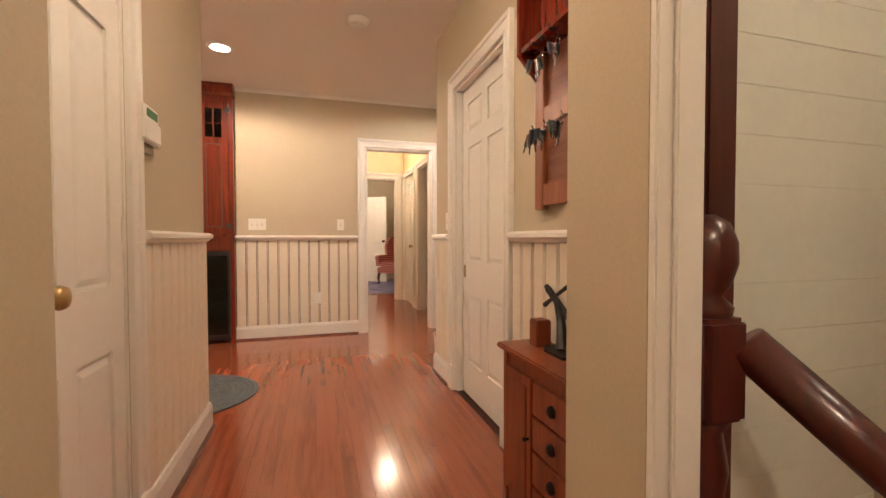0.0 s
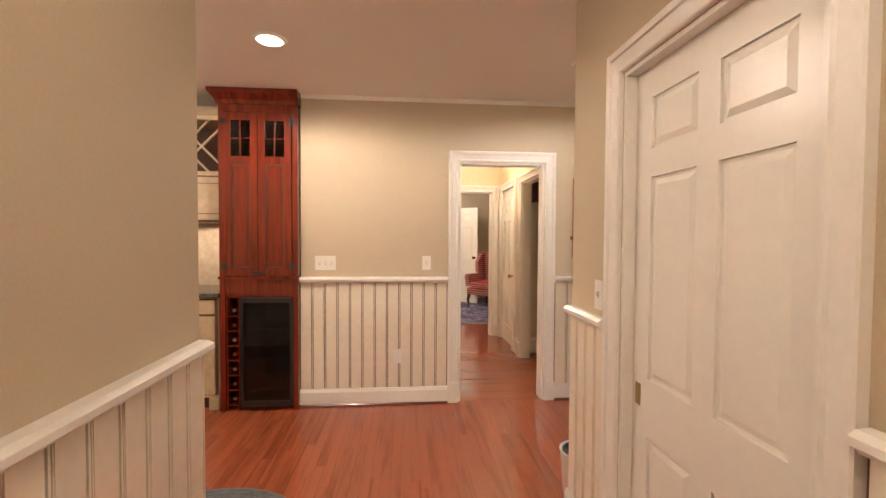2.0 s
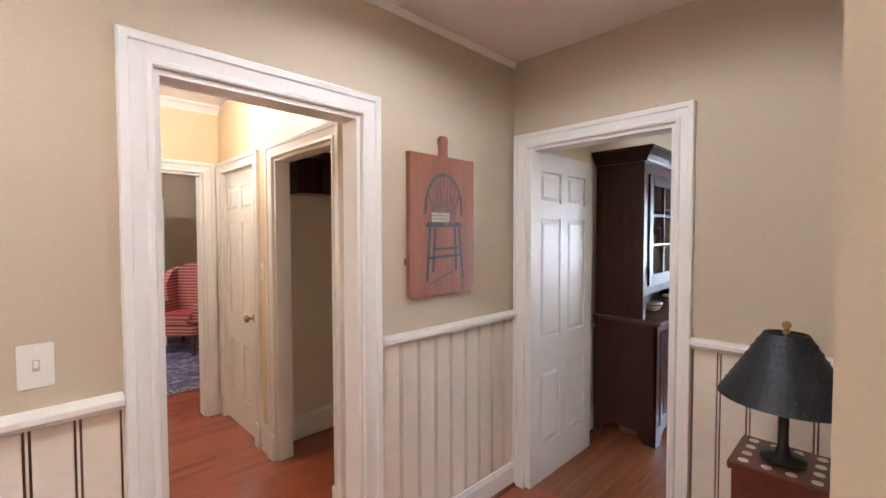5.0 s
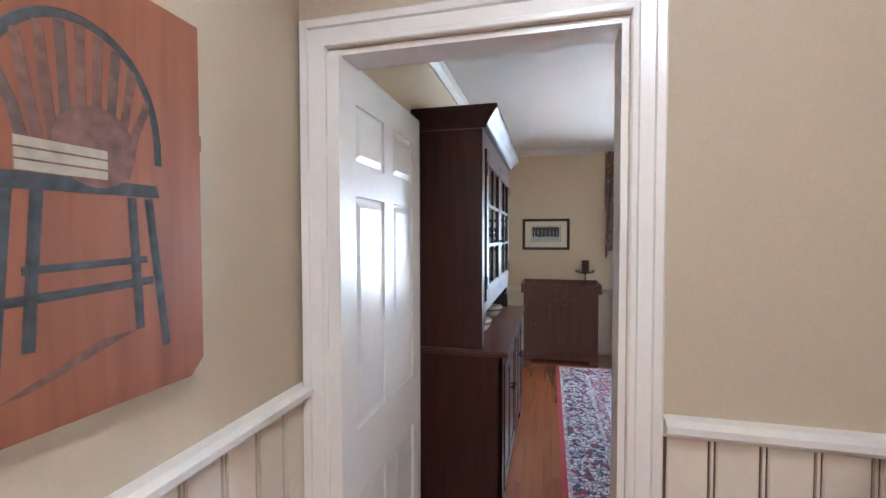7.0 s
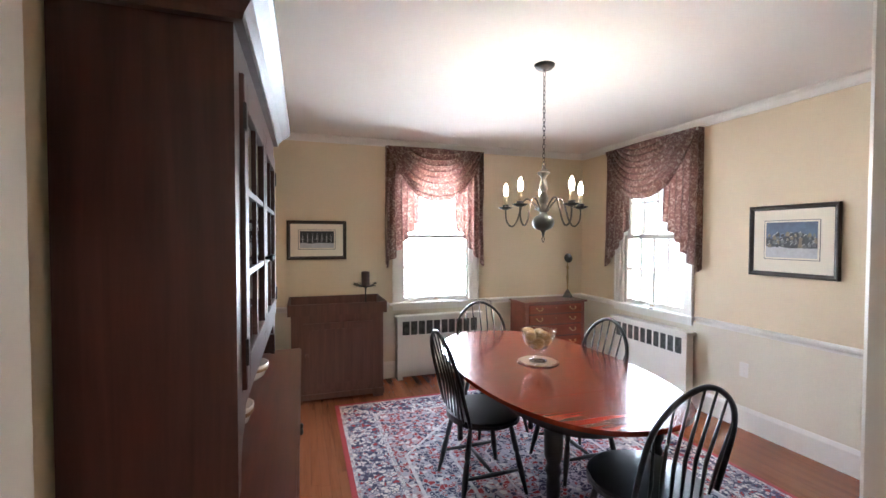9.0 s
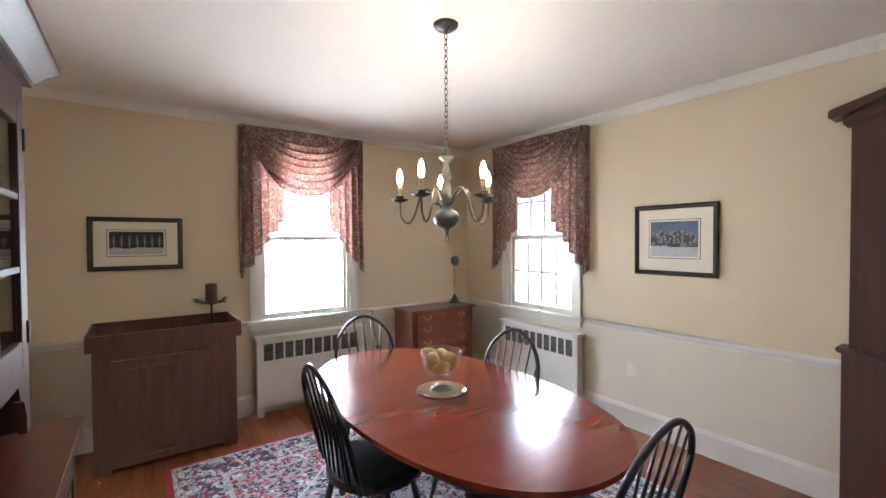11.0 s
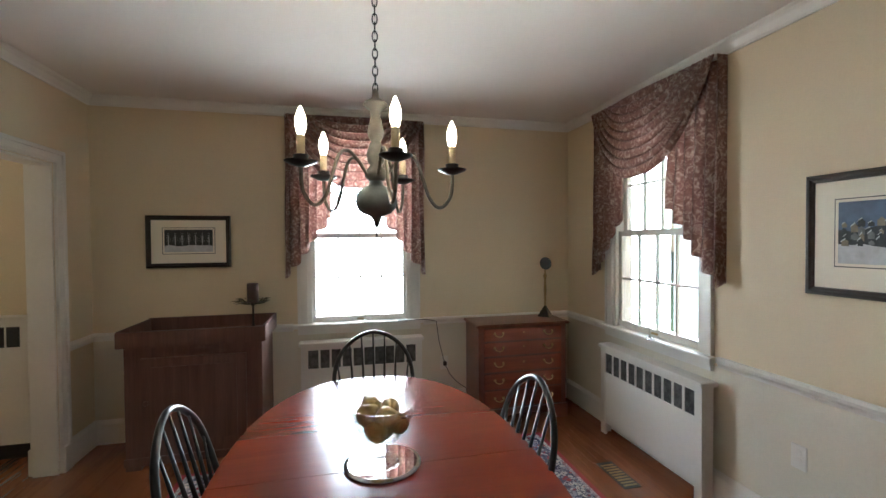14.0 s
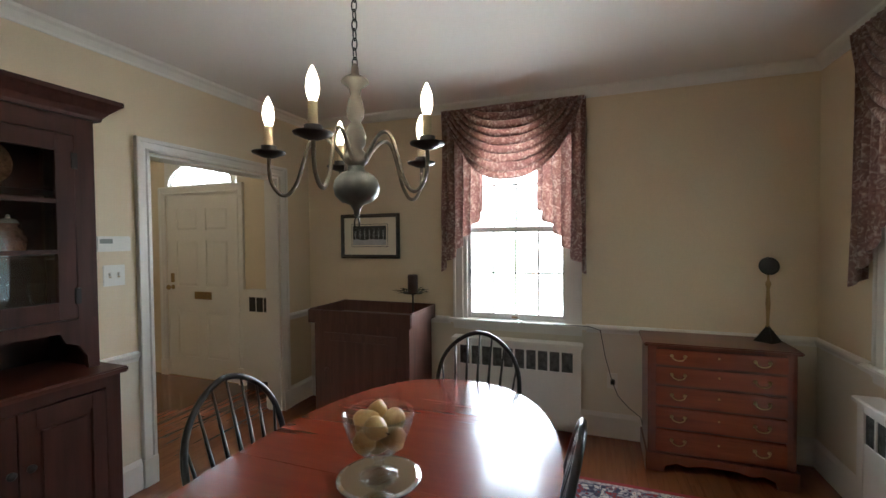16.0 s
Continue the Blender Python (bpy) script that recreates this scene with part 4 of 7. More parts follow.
# ---- hutch ----
def hutch(x, y):
    """Tall two-part cupboard; local x along the wall, front towards -y."""
    e = thing("hutch", "tall dark red-brown hutch cupboard with glazed doors", "hutch", x, y, 0)
    W = 1.436
    side = [(-0.46, 0.0), (-0.38, 0.0), (-0.36, 0.055), (-0.30, 0.085), (-0.14, 0.085), (-0.08, 0.055), (-0.06, 0), (0, 0), (0, 0.87), (-0.46, 0.87)]
    for a in (0, W - 0.022):
        part("base_side", turned(prism(side, a, a + 0.022, m=UP_X)), HUTCHW, e)
    part("base_back", boxes((0.022, W - 0.022, -0.015, 0, 0.08, 0.87)), HUTCHW, e)
    part("base_floor", boxes((0.022, W - 0.022, -0.44, -0.015, 0.085, 0.105)), HUTCHW, e)
    ff = [(0, 0), (0.10, 0), (0.12, 0.05), (0.17, 0.09), (W - 0.17, 0.09), (W - 0.12, 0.05), (W - 0.10, 0), (W, 0), (W, 0.14), (0, 0.14)]
    part("base_front_rail", turned(prism(ff, -0.462, -0.44, m=UP_Y)), HUTCHW, e)
    part("face_frame", boxes((0, 0.06, -0.462, -0.44, 0.14, 0.87), (W - 0.06, W, -0.462, -0.44, 0.14, 0.87), (0.06, W - 0.06, -0.462, -0.44, 0.82, 0.87), (W / 2 - 0.03, W / 2 + 0.03, -0.462, -0.44, 0.14, 0.82)), HUTCHW, e)
    for k in range(4):
        a = 0.062 + k * (W / 2 - 0.092) / 2 + (0.0 if k < 2 else 0.06)
        b = a + (W / 2 - 0.092) / 2 - 0.004
        d = part("cupboard_door", boxes((a, a + 0.055, -0.470, -0.45, 0.145, 0.815), (b - 0.055, b, -0.470, -0.45, 0.145, 0.815), (a + 0.055, b - 0.055, -0.470, -0.45, 0.145, 0.215), (a + 0.055, b - 0.055, -0.470, -0.45, 0.745, 0.815), bevel=0.002), HUTCHW, e)
        part("door_panel", boxes((a + 0.05, b - 0.05, -0.460, -0.452, 0.21, 0.75), (a + 0.075, b - 0.075, -0.467, -0.452, 0.235, 0.725), bevel=0.003), HUTCHW, d)
        kx = b - 0.028 if k % 2 == 0 else a + 0.028
        part("knob", lathe([(0.006, 0), (0.006, 0.012), (0.015, 0.018), (0.016, 0.026), (0.006, 0.031)], 12, m=Matrix.Translation((kx, -0.470, 0.60)) @ Matrix.Rotation(radians(90), 4, "X")), IRON, d, smooth=True)
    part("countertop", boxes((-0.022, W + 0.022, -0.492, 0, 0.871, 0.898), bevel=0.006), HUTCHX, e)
    D = 0.335
    up = [(-D, 0.898), (0, 0.898), (0, 2.03), (-D, 2.03)]
    for a in (0.02, W - 0.042):
        part("upper_side", turned(prism(up, a, a + 0.022, m=UP_X)), HUTCHW, e)
    part("upper_back", boxes((0.042, W - 0.042, -0.015, 0, 0.898, 2.03)), HUTCHW, e)
    part("upper_top", boxes((0.042, W - 0.042, -D, -0.015, 2.005, 2.03)), HUTCHW, e)
    for zz in (1.10, 1.40, 1.70):
        part("shelf", boxes((0.042, W - 0.042, -D + 0.025, -0.015, zz, zz + 0.018)), HUTCHW, e)
    sc = [(0.02, 0.898), (0.065, 0.898), (0.07, 0.96), (0.10, 1.01), (0.15, 1.03), (0.17, 1.075), (W - 0.17, 1.075), (W - 0.15, 1.03), (W - 0.10, 1.01), (W - 0.07, 0.96), (W - 0.065, 0.898), (W - 0.02, 0.898), (W - 0.02, 1.13), (0.02, 1.13)]
    part("scalloped_rail", turned(prism(sc, -D - 0.02, -D, m=UP_Y)), HUTCHW, e)
    part("upper_frame", boxes((0.02, 0.10, -D - 0.02, -D, 1.13, 2.03), (W - 0.10, W - 0.02, -D - 0.02, -D, 1.13, 2.03), (0.10, W - 0.10, -D - 0.02, -D, 1.95, 2.03)), HUTCHW, e)
    for k in range(2):
        a = 0.103 + k * (W - 0.206) / 2
        b = a + (W - 0.206) / 2 - 0.004
        y0, y1, z0, z1 = -D - 0.032, -D - 0.010, 1.135, 1.945
        d = part("glazed_door", boxes((a, a + 0.07, y0, y1, z0, z1), bevel=0.002), HUTCHW, e)
        for q in ((b - 0.07, b, y0, y1, z0, z1), (a + 0.07, b - 0.07, y0, y1, z0, z0 + 0.08), (a + 0.07, b - 0.07, y0, y1, z1 - 0.075, z1)):
            part("door_rail", boxes(q, bevel=0.002), HUTCHW, d)
        ix0, ix1, iz0, iz1 = a + 0.07, b - 0.07, z0 + 0.08, z1 - 0.075
        xx = (ix0 + ix1) / 2
        part("glazing_bar", boxes((xx - 0.009, xx + 0.009, y0 + 0.003, y1 - 0.004, iz0, iz1)), HUTCHW, d)
        for q in (1, 2):
            zz = iz0 + (iz1 - iz0) * q / 3
            part("glazing_bar", boxes((ix0, ix1, y0 + 0.002, y1 - 0.005, zz - 0.009, zz + 0.009)), HUTCHW, d)
        for q in range(3):
            for s_ in range(2):
                xa, za = ix0 + s_ * (ix1 - ix0) / 2, iz0 + q * (iz1 - iz0) / 3
                p = part("pane", boxes((xa, xa + (ix1 - ix0) / 2, y0 + 0.010, y0 + 0.013, za, za + (iz1 - iz0) / 3)), GLASS, d)
                p.visible_shadow = False
        hxp = a if k == 0 else b
        for zz in (1.20, 1.80):
            part("hinge", boxes((hxp - 0.012, hxp + 0.012, y0 - 0.006, y0 + 0.002, zz, zz + 0.07), bevel=0.002), IRON, d)
        kx = b - 0.03 if k == 0 else a + 0.03
        part("latch", lathe([(0.007, 0), (0.007, 0.014), (0.013, 0.02), (0.013, 0.028), (0.005, 0.032)], 12, m=Matrix.Translation((kx, y0, 1.45)) @ Matrix.Rotation(radians(90), 4, "X")), IRON, d, smooth=True)
    # cornice: a flared moulding on three sides
    bm = bmesh.new()
    prof = [(0.0, 2.03), (0.022, 2.03), (0.026, 2.045), (0.045, 2.07), (0.075, 2.10), (0.085, 2.108), (0.085, 2.128), (0.0, 2.128)]
    rings = []
    for o, zz in prof:
        rings.append([bm.verts.new(c) for c in ((0.02 - o, 0, zz), (0.02 - o, -D - 0.02 - o, zz), (W - 0.02 + o, -D - 0.02 - o, zz), (W - 0.02 + o, 0, zz))])
    for r, q in zip(rings, rings[1:]):
        for k in range(3):
            bm.faces.new((r[k], r[k + 1], q[k + 1], q[k]))
    for k in (0, 3):
        bm.faces.new([r[k] for r in rings])
    part("cornice", turned(bm), HUTCHW, e)
    return e


hutch(3.557, 4.535)



def dry_sink(x, y):
    e = thing("dry_sink", "dark red-brown wooden dry sink cabinet with tray top", "cabinet", x, y, 0, -90)
    W, D = 0.84, 0.45
    part("body", boxes((0, W, -D, 0, 0.05, 0.815), bevel=0.003), SINKW, e)
    for a, b in ((0, 0.09), (W - 0.09, W)):
        part("foot", boxes((a, b, -D, -D + 0.05, 0, 0.05)), SINKW, e)
        part("foot", boxes((a, b, -0.05, 0, 0, 0.05)), SINKW, e)
    part("plinth", boxes((-0.008, W + 0.008, -D - 0.010, -D, 0.03, 0.085), bevel=0.003), SINKW, e)
    d = part("cupboard_door", boxes((0.10, W - 0.10, -D - 0.014, -D - 0.001, 0.12, 0.74), bevel=0.003), SINKW, e)
    part("door_panel", boxes((0.16, W - 0.16, -D - 0.018, -D - 0.012, 0.18, 0.68), bevel=0.002), SINKW, d)
    part("knob", lathe([(0.006, 0), (0.006, 0.012), (0.016, 0.020), (0.014, 0.028), (0.005, 0.031)], 12, m=Matrix.Translation((0.135, -D - 0.014, 0.45)) @ Matrix.Rotation(radians(90), 4, "X")), SINKW, d, smooth=True)
    part("tray_floor", boxes((-0.01, W + 0.01, -D - 0.02, 0.0, 0.816, 0.835)), SINKW, e)
    for nm, b in (("tray_front", (-0.03, W + 0.03, -D - 0.04, -D - 0.02, 0.815, 0.920)), ("tray_back", (-0.03, W + 0.03, 0.0, 0.015, 0.815, 0.930)),
                  ("tray_side", (-0.03, -0.011, -D - 0.02, 0.0, 0.815, 0.925)), ("tray_side", (W + 0.011, W + 0.03, -D - 0.02, 0.0, 0.815, 0.925))):
        part(nm, boxes(b, bevel=0.003), SINKW, e)
    return e


dry_sink(6.965, 4.14)


def chest(x, y):
    e = thing("chest_of_drawers", "red-brown five drawer chest with brass bail pulls", "chest of drawers", x, y, 0, -90)
    W, D, T = 0.775, 0.355, 0.812
    # shade in the drawer gaps is put into the dark case colour
    part("case", boxes((0.016, W - 0.016, -D + 0.004, -0.002, 0.10, T - 0.022)), SUB, e, "case coloured dark for the shade between the drawers")
    for a in (0.016, W - 0.05):
        part("front_stile", boxes((a, a + 0.034, -D + 0.001, -D + 0.012, 0.115, T - 0.022)), CHESTW, e)
    for a in (0, W - 0.016):
        part("case_side", boxes((a, a + 0.016, -D, 0, 0.115, T - 0.022)), CHESTW, e)
    part("top", boxes((-0.025, W + 0.025, -D - 0.028, 0.005, T - 0.022, T), bevel=0.007), CHESTW, e)
    base = [(-0.012, 0), (0.09, 0), (0.10, 0.04), (0.16, 0.065), (0.22, 0.05), (0.30, 0.07), (W - 0.30, 0.07), (W - 0.22, 0.05), (W - 0.16, 0.065), (W - 0.10, 0.04), (W - 0.09, 0), (W + 0.012, 0), (W + 0.012, 0.115), (-0.012, 0.115)]
    part("bracket_base", turned(prism(base, -D - 0.016, -D + 0.004, m=UP_Y)), CHESTW, e)
    for a in (-0.012, W - 0.008):
        part("base_side", boxes((a, a + 0.02, -D + 0.004, 0, 0.0, 0.115)), CHESTW, e)
    z = 0.125
    for h in (0.152, 0.142, 0.132, 0.122, 0.112):
        in_ = 0.046
        d = part("drawer", boxes((in_, W - in_, -D - 0.014, -D + 0.01, z + 0.004, z + h - 0.011), bevel=0.005), CHESTF, e)
        zc = z + h / 2
        for px in (0.17, W - 0.17):
            for q in (-0.036, 0.036):
                part("rosette", lathe([(0.011, 0), (0.010, 0.004), (0.004, 0.010), (0.004, 0.014)], 10, m=Matrix.Translation((px + q, -D - 0.014, zc + 0.008)) @ Matrix.Rotation(radians(90), 4, "X")), BRASS, d)
            part("bail_pull", tube([(px + 0.036 * math.cos(a), -D - 0.028 - 0.006 * abs(math.sin(a)), zc + 0.008 - 0.024 * math.sin(a)) for a in [math.pi * i / 10 for i in range(11)]], 0.0042, 6), BRASS, d, smooth=True)
        part("keyhole", lathe([(0.007, 0), (0.006, 0.003)], 10, m=Matrix.Translation((W / 2, -D - 0.014, zc + 0.01)) @ Matrix.Rotation(radians(90), 4, "X")), BRASS, d)
        z += h
    return e


chest(6.98, 1.69)


# ---- radiator covers ----
def radiator_cover(x, y, turn, width, height, label):
    e = thing("radiator_cover", label, "radiator cover", x, y, 0, turn, "radiator covers under the windows")
    D = 0.10
    part("top", boxes((-0.015, width + 0.015, -D - 0.018, 0, height - 0.028, height), bevel=0.005), WHITE, e)
    for a, b in ((0, 0.055), (width - 0.055, width)):
        part("stile", boxes((a, b, -D, -D + 0.022, 0, height - 0.028), bevel=0.002), WHITE, e)
    part("side", boxes((0, 0.02, -D + 0.022, -0.022, 0, height - 0.028)), WHITE, e)
    part("side", boxes((width - 0.02, width, -D + 0.022, -0.022, 0, height - 0.028)), WHITE, e)
    part("front_panel", boxes((0.055, width - 0.055, -D + 0.003, -D + 0.019, 0.09, height - 0.21)), WHITE, e)
    part("front_rail", boxes((0.055, width - 0.055, -D, -D + 0.022, height - 0.062, height - 0.028)), WHITE, e)
    part("grille_mesh", boxes((0.055, width - 0.055, -D + 0.010, -D + 0.013, height - 0.21, height - 0.062)), MESH, e, "dark wire grille")
    n = 10
    for k in range(1, n):
        xx = 0.055 + (width - 0.11) * k / n
        part("slat", boxes((xx - 0.008, xx + 0.008, -D + 0.004, -D + 0.0095, height - 0.21, height - 0.062)), WHITE, e)
    part("radiator_core", boxes((0.08, width - 0.08, -0.078, -0.024, 0.13, height - 0.08)), VENT, e, "dark radiator inside")
    return e


radiator_cover(6.982, 3.08, -90, 0.975, 0.69, "white painted radiator cover beneath the sash window")
radiator_cover(6.295, 0.698, 180, 0.955, 0.69, "white painted radiator cover beneath the sash window")


# ---- curtains ----
def curtain_material():
    m = bpy.data.materials.new("dusty_red_patterned_cloth")
    n, l, b = nodes_of(m)
    co = n.new("ShaderNodeTexCoord")
    a, v = n.new("ShaderNodeTexNoise"), n.new("ShaderNodeTexNoise")
    a.inputs["Scale"].default_value, a.inputs["Detail"].default_value, a.inputs["Distortion"].default_value = 24, 4, 1.8
    v.inputs["Scale"].default_value = 400
    l.new(co.outputs["Object"], a.inputs["Vector"])
    l.new(co.outputs["Object"], v.inputs["Vector"])
    r = n.new("ShaderNodeValToRGB")
    e = r.color_ramp.elements
    e[0].position, e[0].color = 0.38, (0.26, 0.142, 0.122, 1)
    e[1].position, e[1].color = 0.70, (0.66, 0.54, 0.46, 1)
    k = e.new(0.52)
    k.color = (0.34, 0.205, 0.178, 1)
    k = e.new(0.58)
    k.color = (0.46, 0.335, 0.285, 1)
    l.new(a.outputs["Fac"], r.inputs[0])
    l.new(r.outputs[0], b.inputs["Base Color"])
    b.inputs["Roughness"].default_value = 0.85
    b.inputs["Sheen Weight"].default_value = 0.2
    bp = n.new("ShaderNodeBump")
    bp.inputs["Strength"].default_value, bp.inputs["Distance"].default_value = 0.2, 0.002
    l.new(v.outputs["Fac"], bp.inputs["Height"])
    l.new(bp.outputs[0], b.inputs["Normal"])
    tr, mix = n.new("ShaderNodeBsdfTranslucent"), n.new("ShaderNodeMixShader")
    mix.inputs[0].default_value = 0.05
    l.new(r.outputs[0], tr.inputs["Color"])
    l.new(b.outputs[0], mix.inputs[1])
    l.new(tr.outputs[0], mix.inputs[2])
    l.new(mix.outputs[0], n["Material Output"].inputs["Surface"])
    return m


CLOTH = curtain_material()


def sheet(fn, nu, nv, thick=0.003):
    """A draped cloth from fn(u, v), doubled to have thickness along local y."""
    bm = bmesh.new()
    g = [[bm.verts.new(fn(i / nu, j / nv)) for j in range(nv + 1)] for i in range(nu + 1)]
    for i in range(nu):
        for j in range(nv):
            bm.faces.new((g[i][j], g[i][j + 1], g[i + 1][j + 1], g[i + 1][j]))
    for f in bm.faces:
        f.smooth = True
    bmesh.ops.solidify(bm, geom=bm.faces[:], thickness=thick)
    return bm


def swag_curtain(x, y, turn, width, top, drop, label):
    """Swag with cascading tails; local x along the wall, room towards -y."""
    e = thing("swag_curtain", label, "curtain", x, y, top, turn, "swag curtains at the windows")

    def tail(sgn):
        def fn(u, v):
            steps = 5
            k = min(steps - 1, math.floor(u * steps))
            fr = u * steps - k
            ln = drop * (1.0 - 0.37 * (k + 0.35 * fr + 0.65 * min(1.0, fr * 1.6) ** 2) / steps)
            tri = abs(2 * fr - 1) * 2 - 1
            yy = -0.045 - 0.022 * tri * (0.45 + 0.55 * v) - 0.016 * v
            px = 0.31 * width * u + 0.016 * math.sin(2 * math.pi * fr) * v + 0.008 * math.sin(v * 4.0 + u * 11) * v
            return (px if sgn > 0 else width - px, yy, -ln * v)
        return fn
    part("tail", sheet(tail(1), 70, 26), CLOTH, e)
    part("tail", sheet(tail(-1), 70, 26), CLOTH, e)
    for rx in (0.0, width):
        part("side_return", sheet(lambda u, v: (rx + 0.006 * math.sin(7 * v) * u, -0.07 * u, -drop * (0.985 - 0.02 * (1 - u)) * v), 6, 20), CLOTH, e)

    def swag(u, v):
        s_ = 2 * u - 1
        arc = 1.0 - abs(s_) ** 2.5
        half = 0.5 * (0.40 + 0.59 * min(1.0, v * 1.25) ** 0.7)
        ph = v * 9.0
        fr = ph - math.floor(ph)
        lobe = math.sin(math.pi * fr) ** 0.8
        sag = 0.445 * drop * (v - 0.018 * math.sin(2 * math.pi * fr))
        lean = 0.02 * math.sin(3 * s_ + 5 * v)
        yy = -0.082 - 0.035 * arc * (0.3 + 0.7 * v) - 0.036 * lobe * (0.35 + 0.65 * arc)
        return (width * (0.5 + half * s_ + lean * (1 - abs(s_)) * v), yy, -0.003 - sag * arc)
    part("swag", sheet(swag, 56, 126), CLOTH, e)
    part("mounting_board", boxes((0.005, width - 0.005, -0.075, 0, -0.02, 0.0)), WHITE, e)
    return e


swag_curtain(7.0, 3.185, -90, 1.115, 2.505, 1.30, "dusty red patterned swag curtain with cascading tails")
swag_curtain(6.47, 0.68, 180, 1.17, 2.505, 1.30, "dusty red patterned swag curtain with cascading tails")


# ---- chandelier ----
def chandelier(x, y):
    e = thing("chandelier", "aged pewter five arm chandelier with lit candle bulbs", "chandelier", x, y, H)
    g = lambda z: z - H
    part("canopy", lathe([(0.062, 0), (0.060, -0.010), (0.045, -0.024), (0.012, -0.030), (0.006, -0.042)], 24), IRON, e, smooth=True)
    top = g(1.97)
    zc, k = -0.045, 0
    while zc > top:
        ring = []
        for q in range(14):
            a = 2 * math.pi * q / 14
            px, pz = 0.008 * math.cos(a), 0.017 * math.sin(a)
            ring.append((px, 0, zc - 0.014 + pz) if k % 2 else (0, px, zc - 0.014 + pz))
        part("chain_link", tube(ring, 0.0021, 5, closed=True), IRON, e)
        zc -= 0.027
        k += 1
    col = [(0.004, 1.975), (0.010, 1.965), (0.012, 1.945), (0.036, 1.93), (0.040, 1.922), (0.018, 1.905), (0.014, 1.885), (0.020, 1.87), (0.026, 1.84), (0.022, 1.82), (0.014, 1.81), (0.022, 1.795), (0.030, 1.77),
           (0.026, 1.745), (0.018, 1.735), (0.034, 1.715), (0.036, 1.70), (0.022, 1.685), (0.024, 1.672), (0.046, 1.662), (0.061, 1.645), (0.066, 1.622), (0.060, 1.600), (0.044, 1.584), (0.018, 1.574), (0.010, 1.560), (0.008, 1.545), (0.004, 1.54)]
    part("column", lathe([(r, g(z)) for r, z in col[:18][::-1]], 28), COLUMN, e, "turned grey cream column", smooth=True)
    part("ball", lathe([(r, g(z)) for r, z in col[17:][::-1]], 28), BALLM, e, "dark grey-green ball", smooth=True)
    part("ring", tube([(0.013 * math.cos(a), 0, g(1.522) + 0.018 * math.sin(a)) for a in [2 * math.pi * i / 16 for i in range(16)]], 0.0025, 6, closed=True), IRON, e)
    for k in range(5):
        a = radians(188 + 72 * k)
        c, s_ = math.cos(a), math.sin(a)
        prof = [(0.030, 1.70), (0.055, 1.735), (0.085, 1.765), (0.110, 1.768), (0.130, 1.745), (0.148, 1.69), (0.164, 1.640), (0.188, 1.605), (0.212, 1.605), (0.234, 1.635), (0.240, 1.67), (0.240, 1.715)]
        sm = []
        for i in range(len(prof) - 1):
            p0, p1, p2, p3 = [Vector(prof[max(0, min(len(prof) - 1, i + d))]) for d in (-1, 0, 1, 2)]
            for t in (0, 0.33, 0.66):
                sm.append(0.5 * (2 * p1 + (p2 - p0) * t + (2 * p0 - 5 * p1 + 4 * p2 - p3) * t * t + (3 * p1 - p0 - 3 * p2 + p3) * t ** 3))
        sm.append(Vector(prof[-1]))
        arm = part("arm", tube([(p.x * c, p.x * s_, g(p.y)) for p in sm], 0.0055, 8), PEWTER, e, smooth=True)
        m = Matrix.Translation((0.240 * c, 0.240 * s_, g(1.705)))
        part("drip_pan", lathe([(0.006, 0), (0.020, 0.004), (0.044, 0.014), (0.046, 0.018), (0.024, 0.017), (0.020, 0.022), (0.021, 0.034), (0.012, 0.036)], 20, m=m), IRON, arm, smooth=True)
        part("candle_sleeve", lathe([(0.0115, 0.03), (0.0115, 0.088), (0.008, 0.090)], 14, m=m), IVORY, arm, "ivory candle sleeve", smooth=True)
        part("bulb", lathe([(0.008, 0.089), (0.013, 0.102), (0.0160, 0.120), (0.0138, 0.142), (0.0065, 0.162), (0.002, 0.171)], 14, m=m), BULB, arm, "lit flame shaped bulb", smooth=True)
        lamp("candle_light", "POINT", (x + 0.240 * c, y + 0.240 * s_, 1.845), (x, y, 0), 7.2, (1.0, 0.80, 0.56), 0.02)
    return e


COLUMN = surface("worn_cream_grey_paint", (0.125, 0.112, 0.092), 0.5, 0.25, 40, 12, 0.06)
BALLM = surface("dark_grey_green_paint", (0.085, 0.095, 0.09), 0.35, 0.25, 40, 12, 0.05)
IVORY = surface("ivory_sleeve", (0.70, 0.58, 0.38), 0.5, 0.05)
chandelier(4.735, 2.637)


# ---- bowl of pears on the mirror tray ----
MIRROR = surface("mirror_glass", (0.85, 0.87, 0.87), 0.03, 0.01, 10, 2, 0.0, 1.0)
CRYSTAL = thin_glass("clear_bowl_glass", (0.975, 0.985, 0.985))
PEAR = surface("yellow_green_pear_skin", (0.58, 0.44, 0.19), 0.4, 0.15, 60, 14, 0.05, tint=(0.46, 0.29, 0.11))
TOP = 0.742
tray = thing("mirror_tray", "round mirror tray on the dining table", "tray", 4.813, 2.619, TOP)
part("mirror_disc", lathe([(0.123, 0), (0.127, 0.003), (0.125, 0.007), (0.116, 0.010)], 48), MIRROR, tray)
part("edge", lathe([(0.1255, 0.001), (0.129, 0.002), (0.129, 0.006), (0.1255, 0.007)], 48, ring=True), STEEL, tray)
bowl = thing("glass_bowl", "clear glass footed bowl full of pears", "bowl", 4.813, 2.619, TOP + 0.010)
outer = [(0.056, 0.0), (0.058, 0.006), (0.040, 0.014), (0.016, 0.028), (0.014, 0.050), (0.022, 0.060), (0.060, 0.082), (0.090, 0.120), (0.104, 0.165), (0.110, 0.196)]
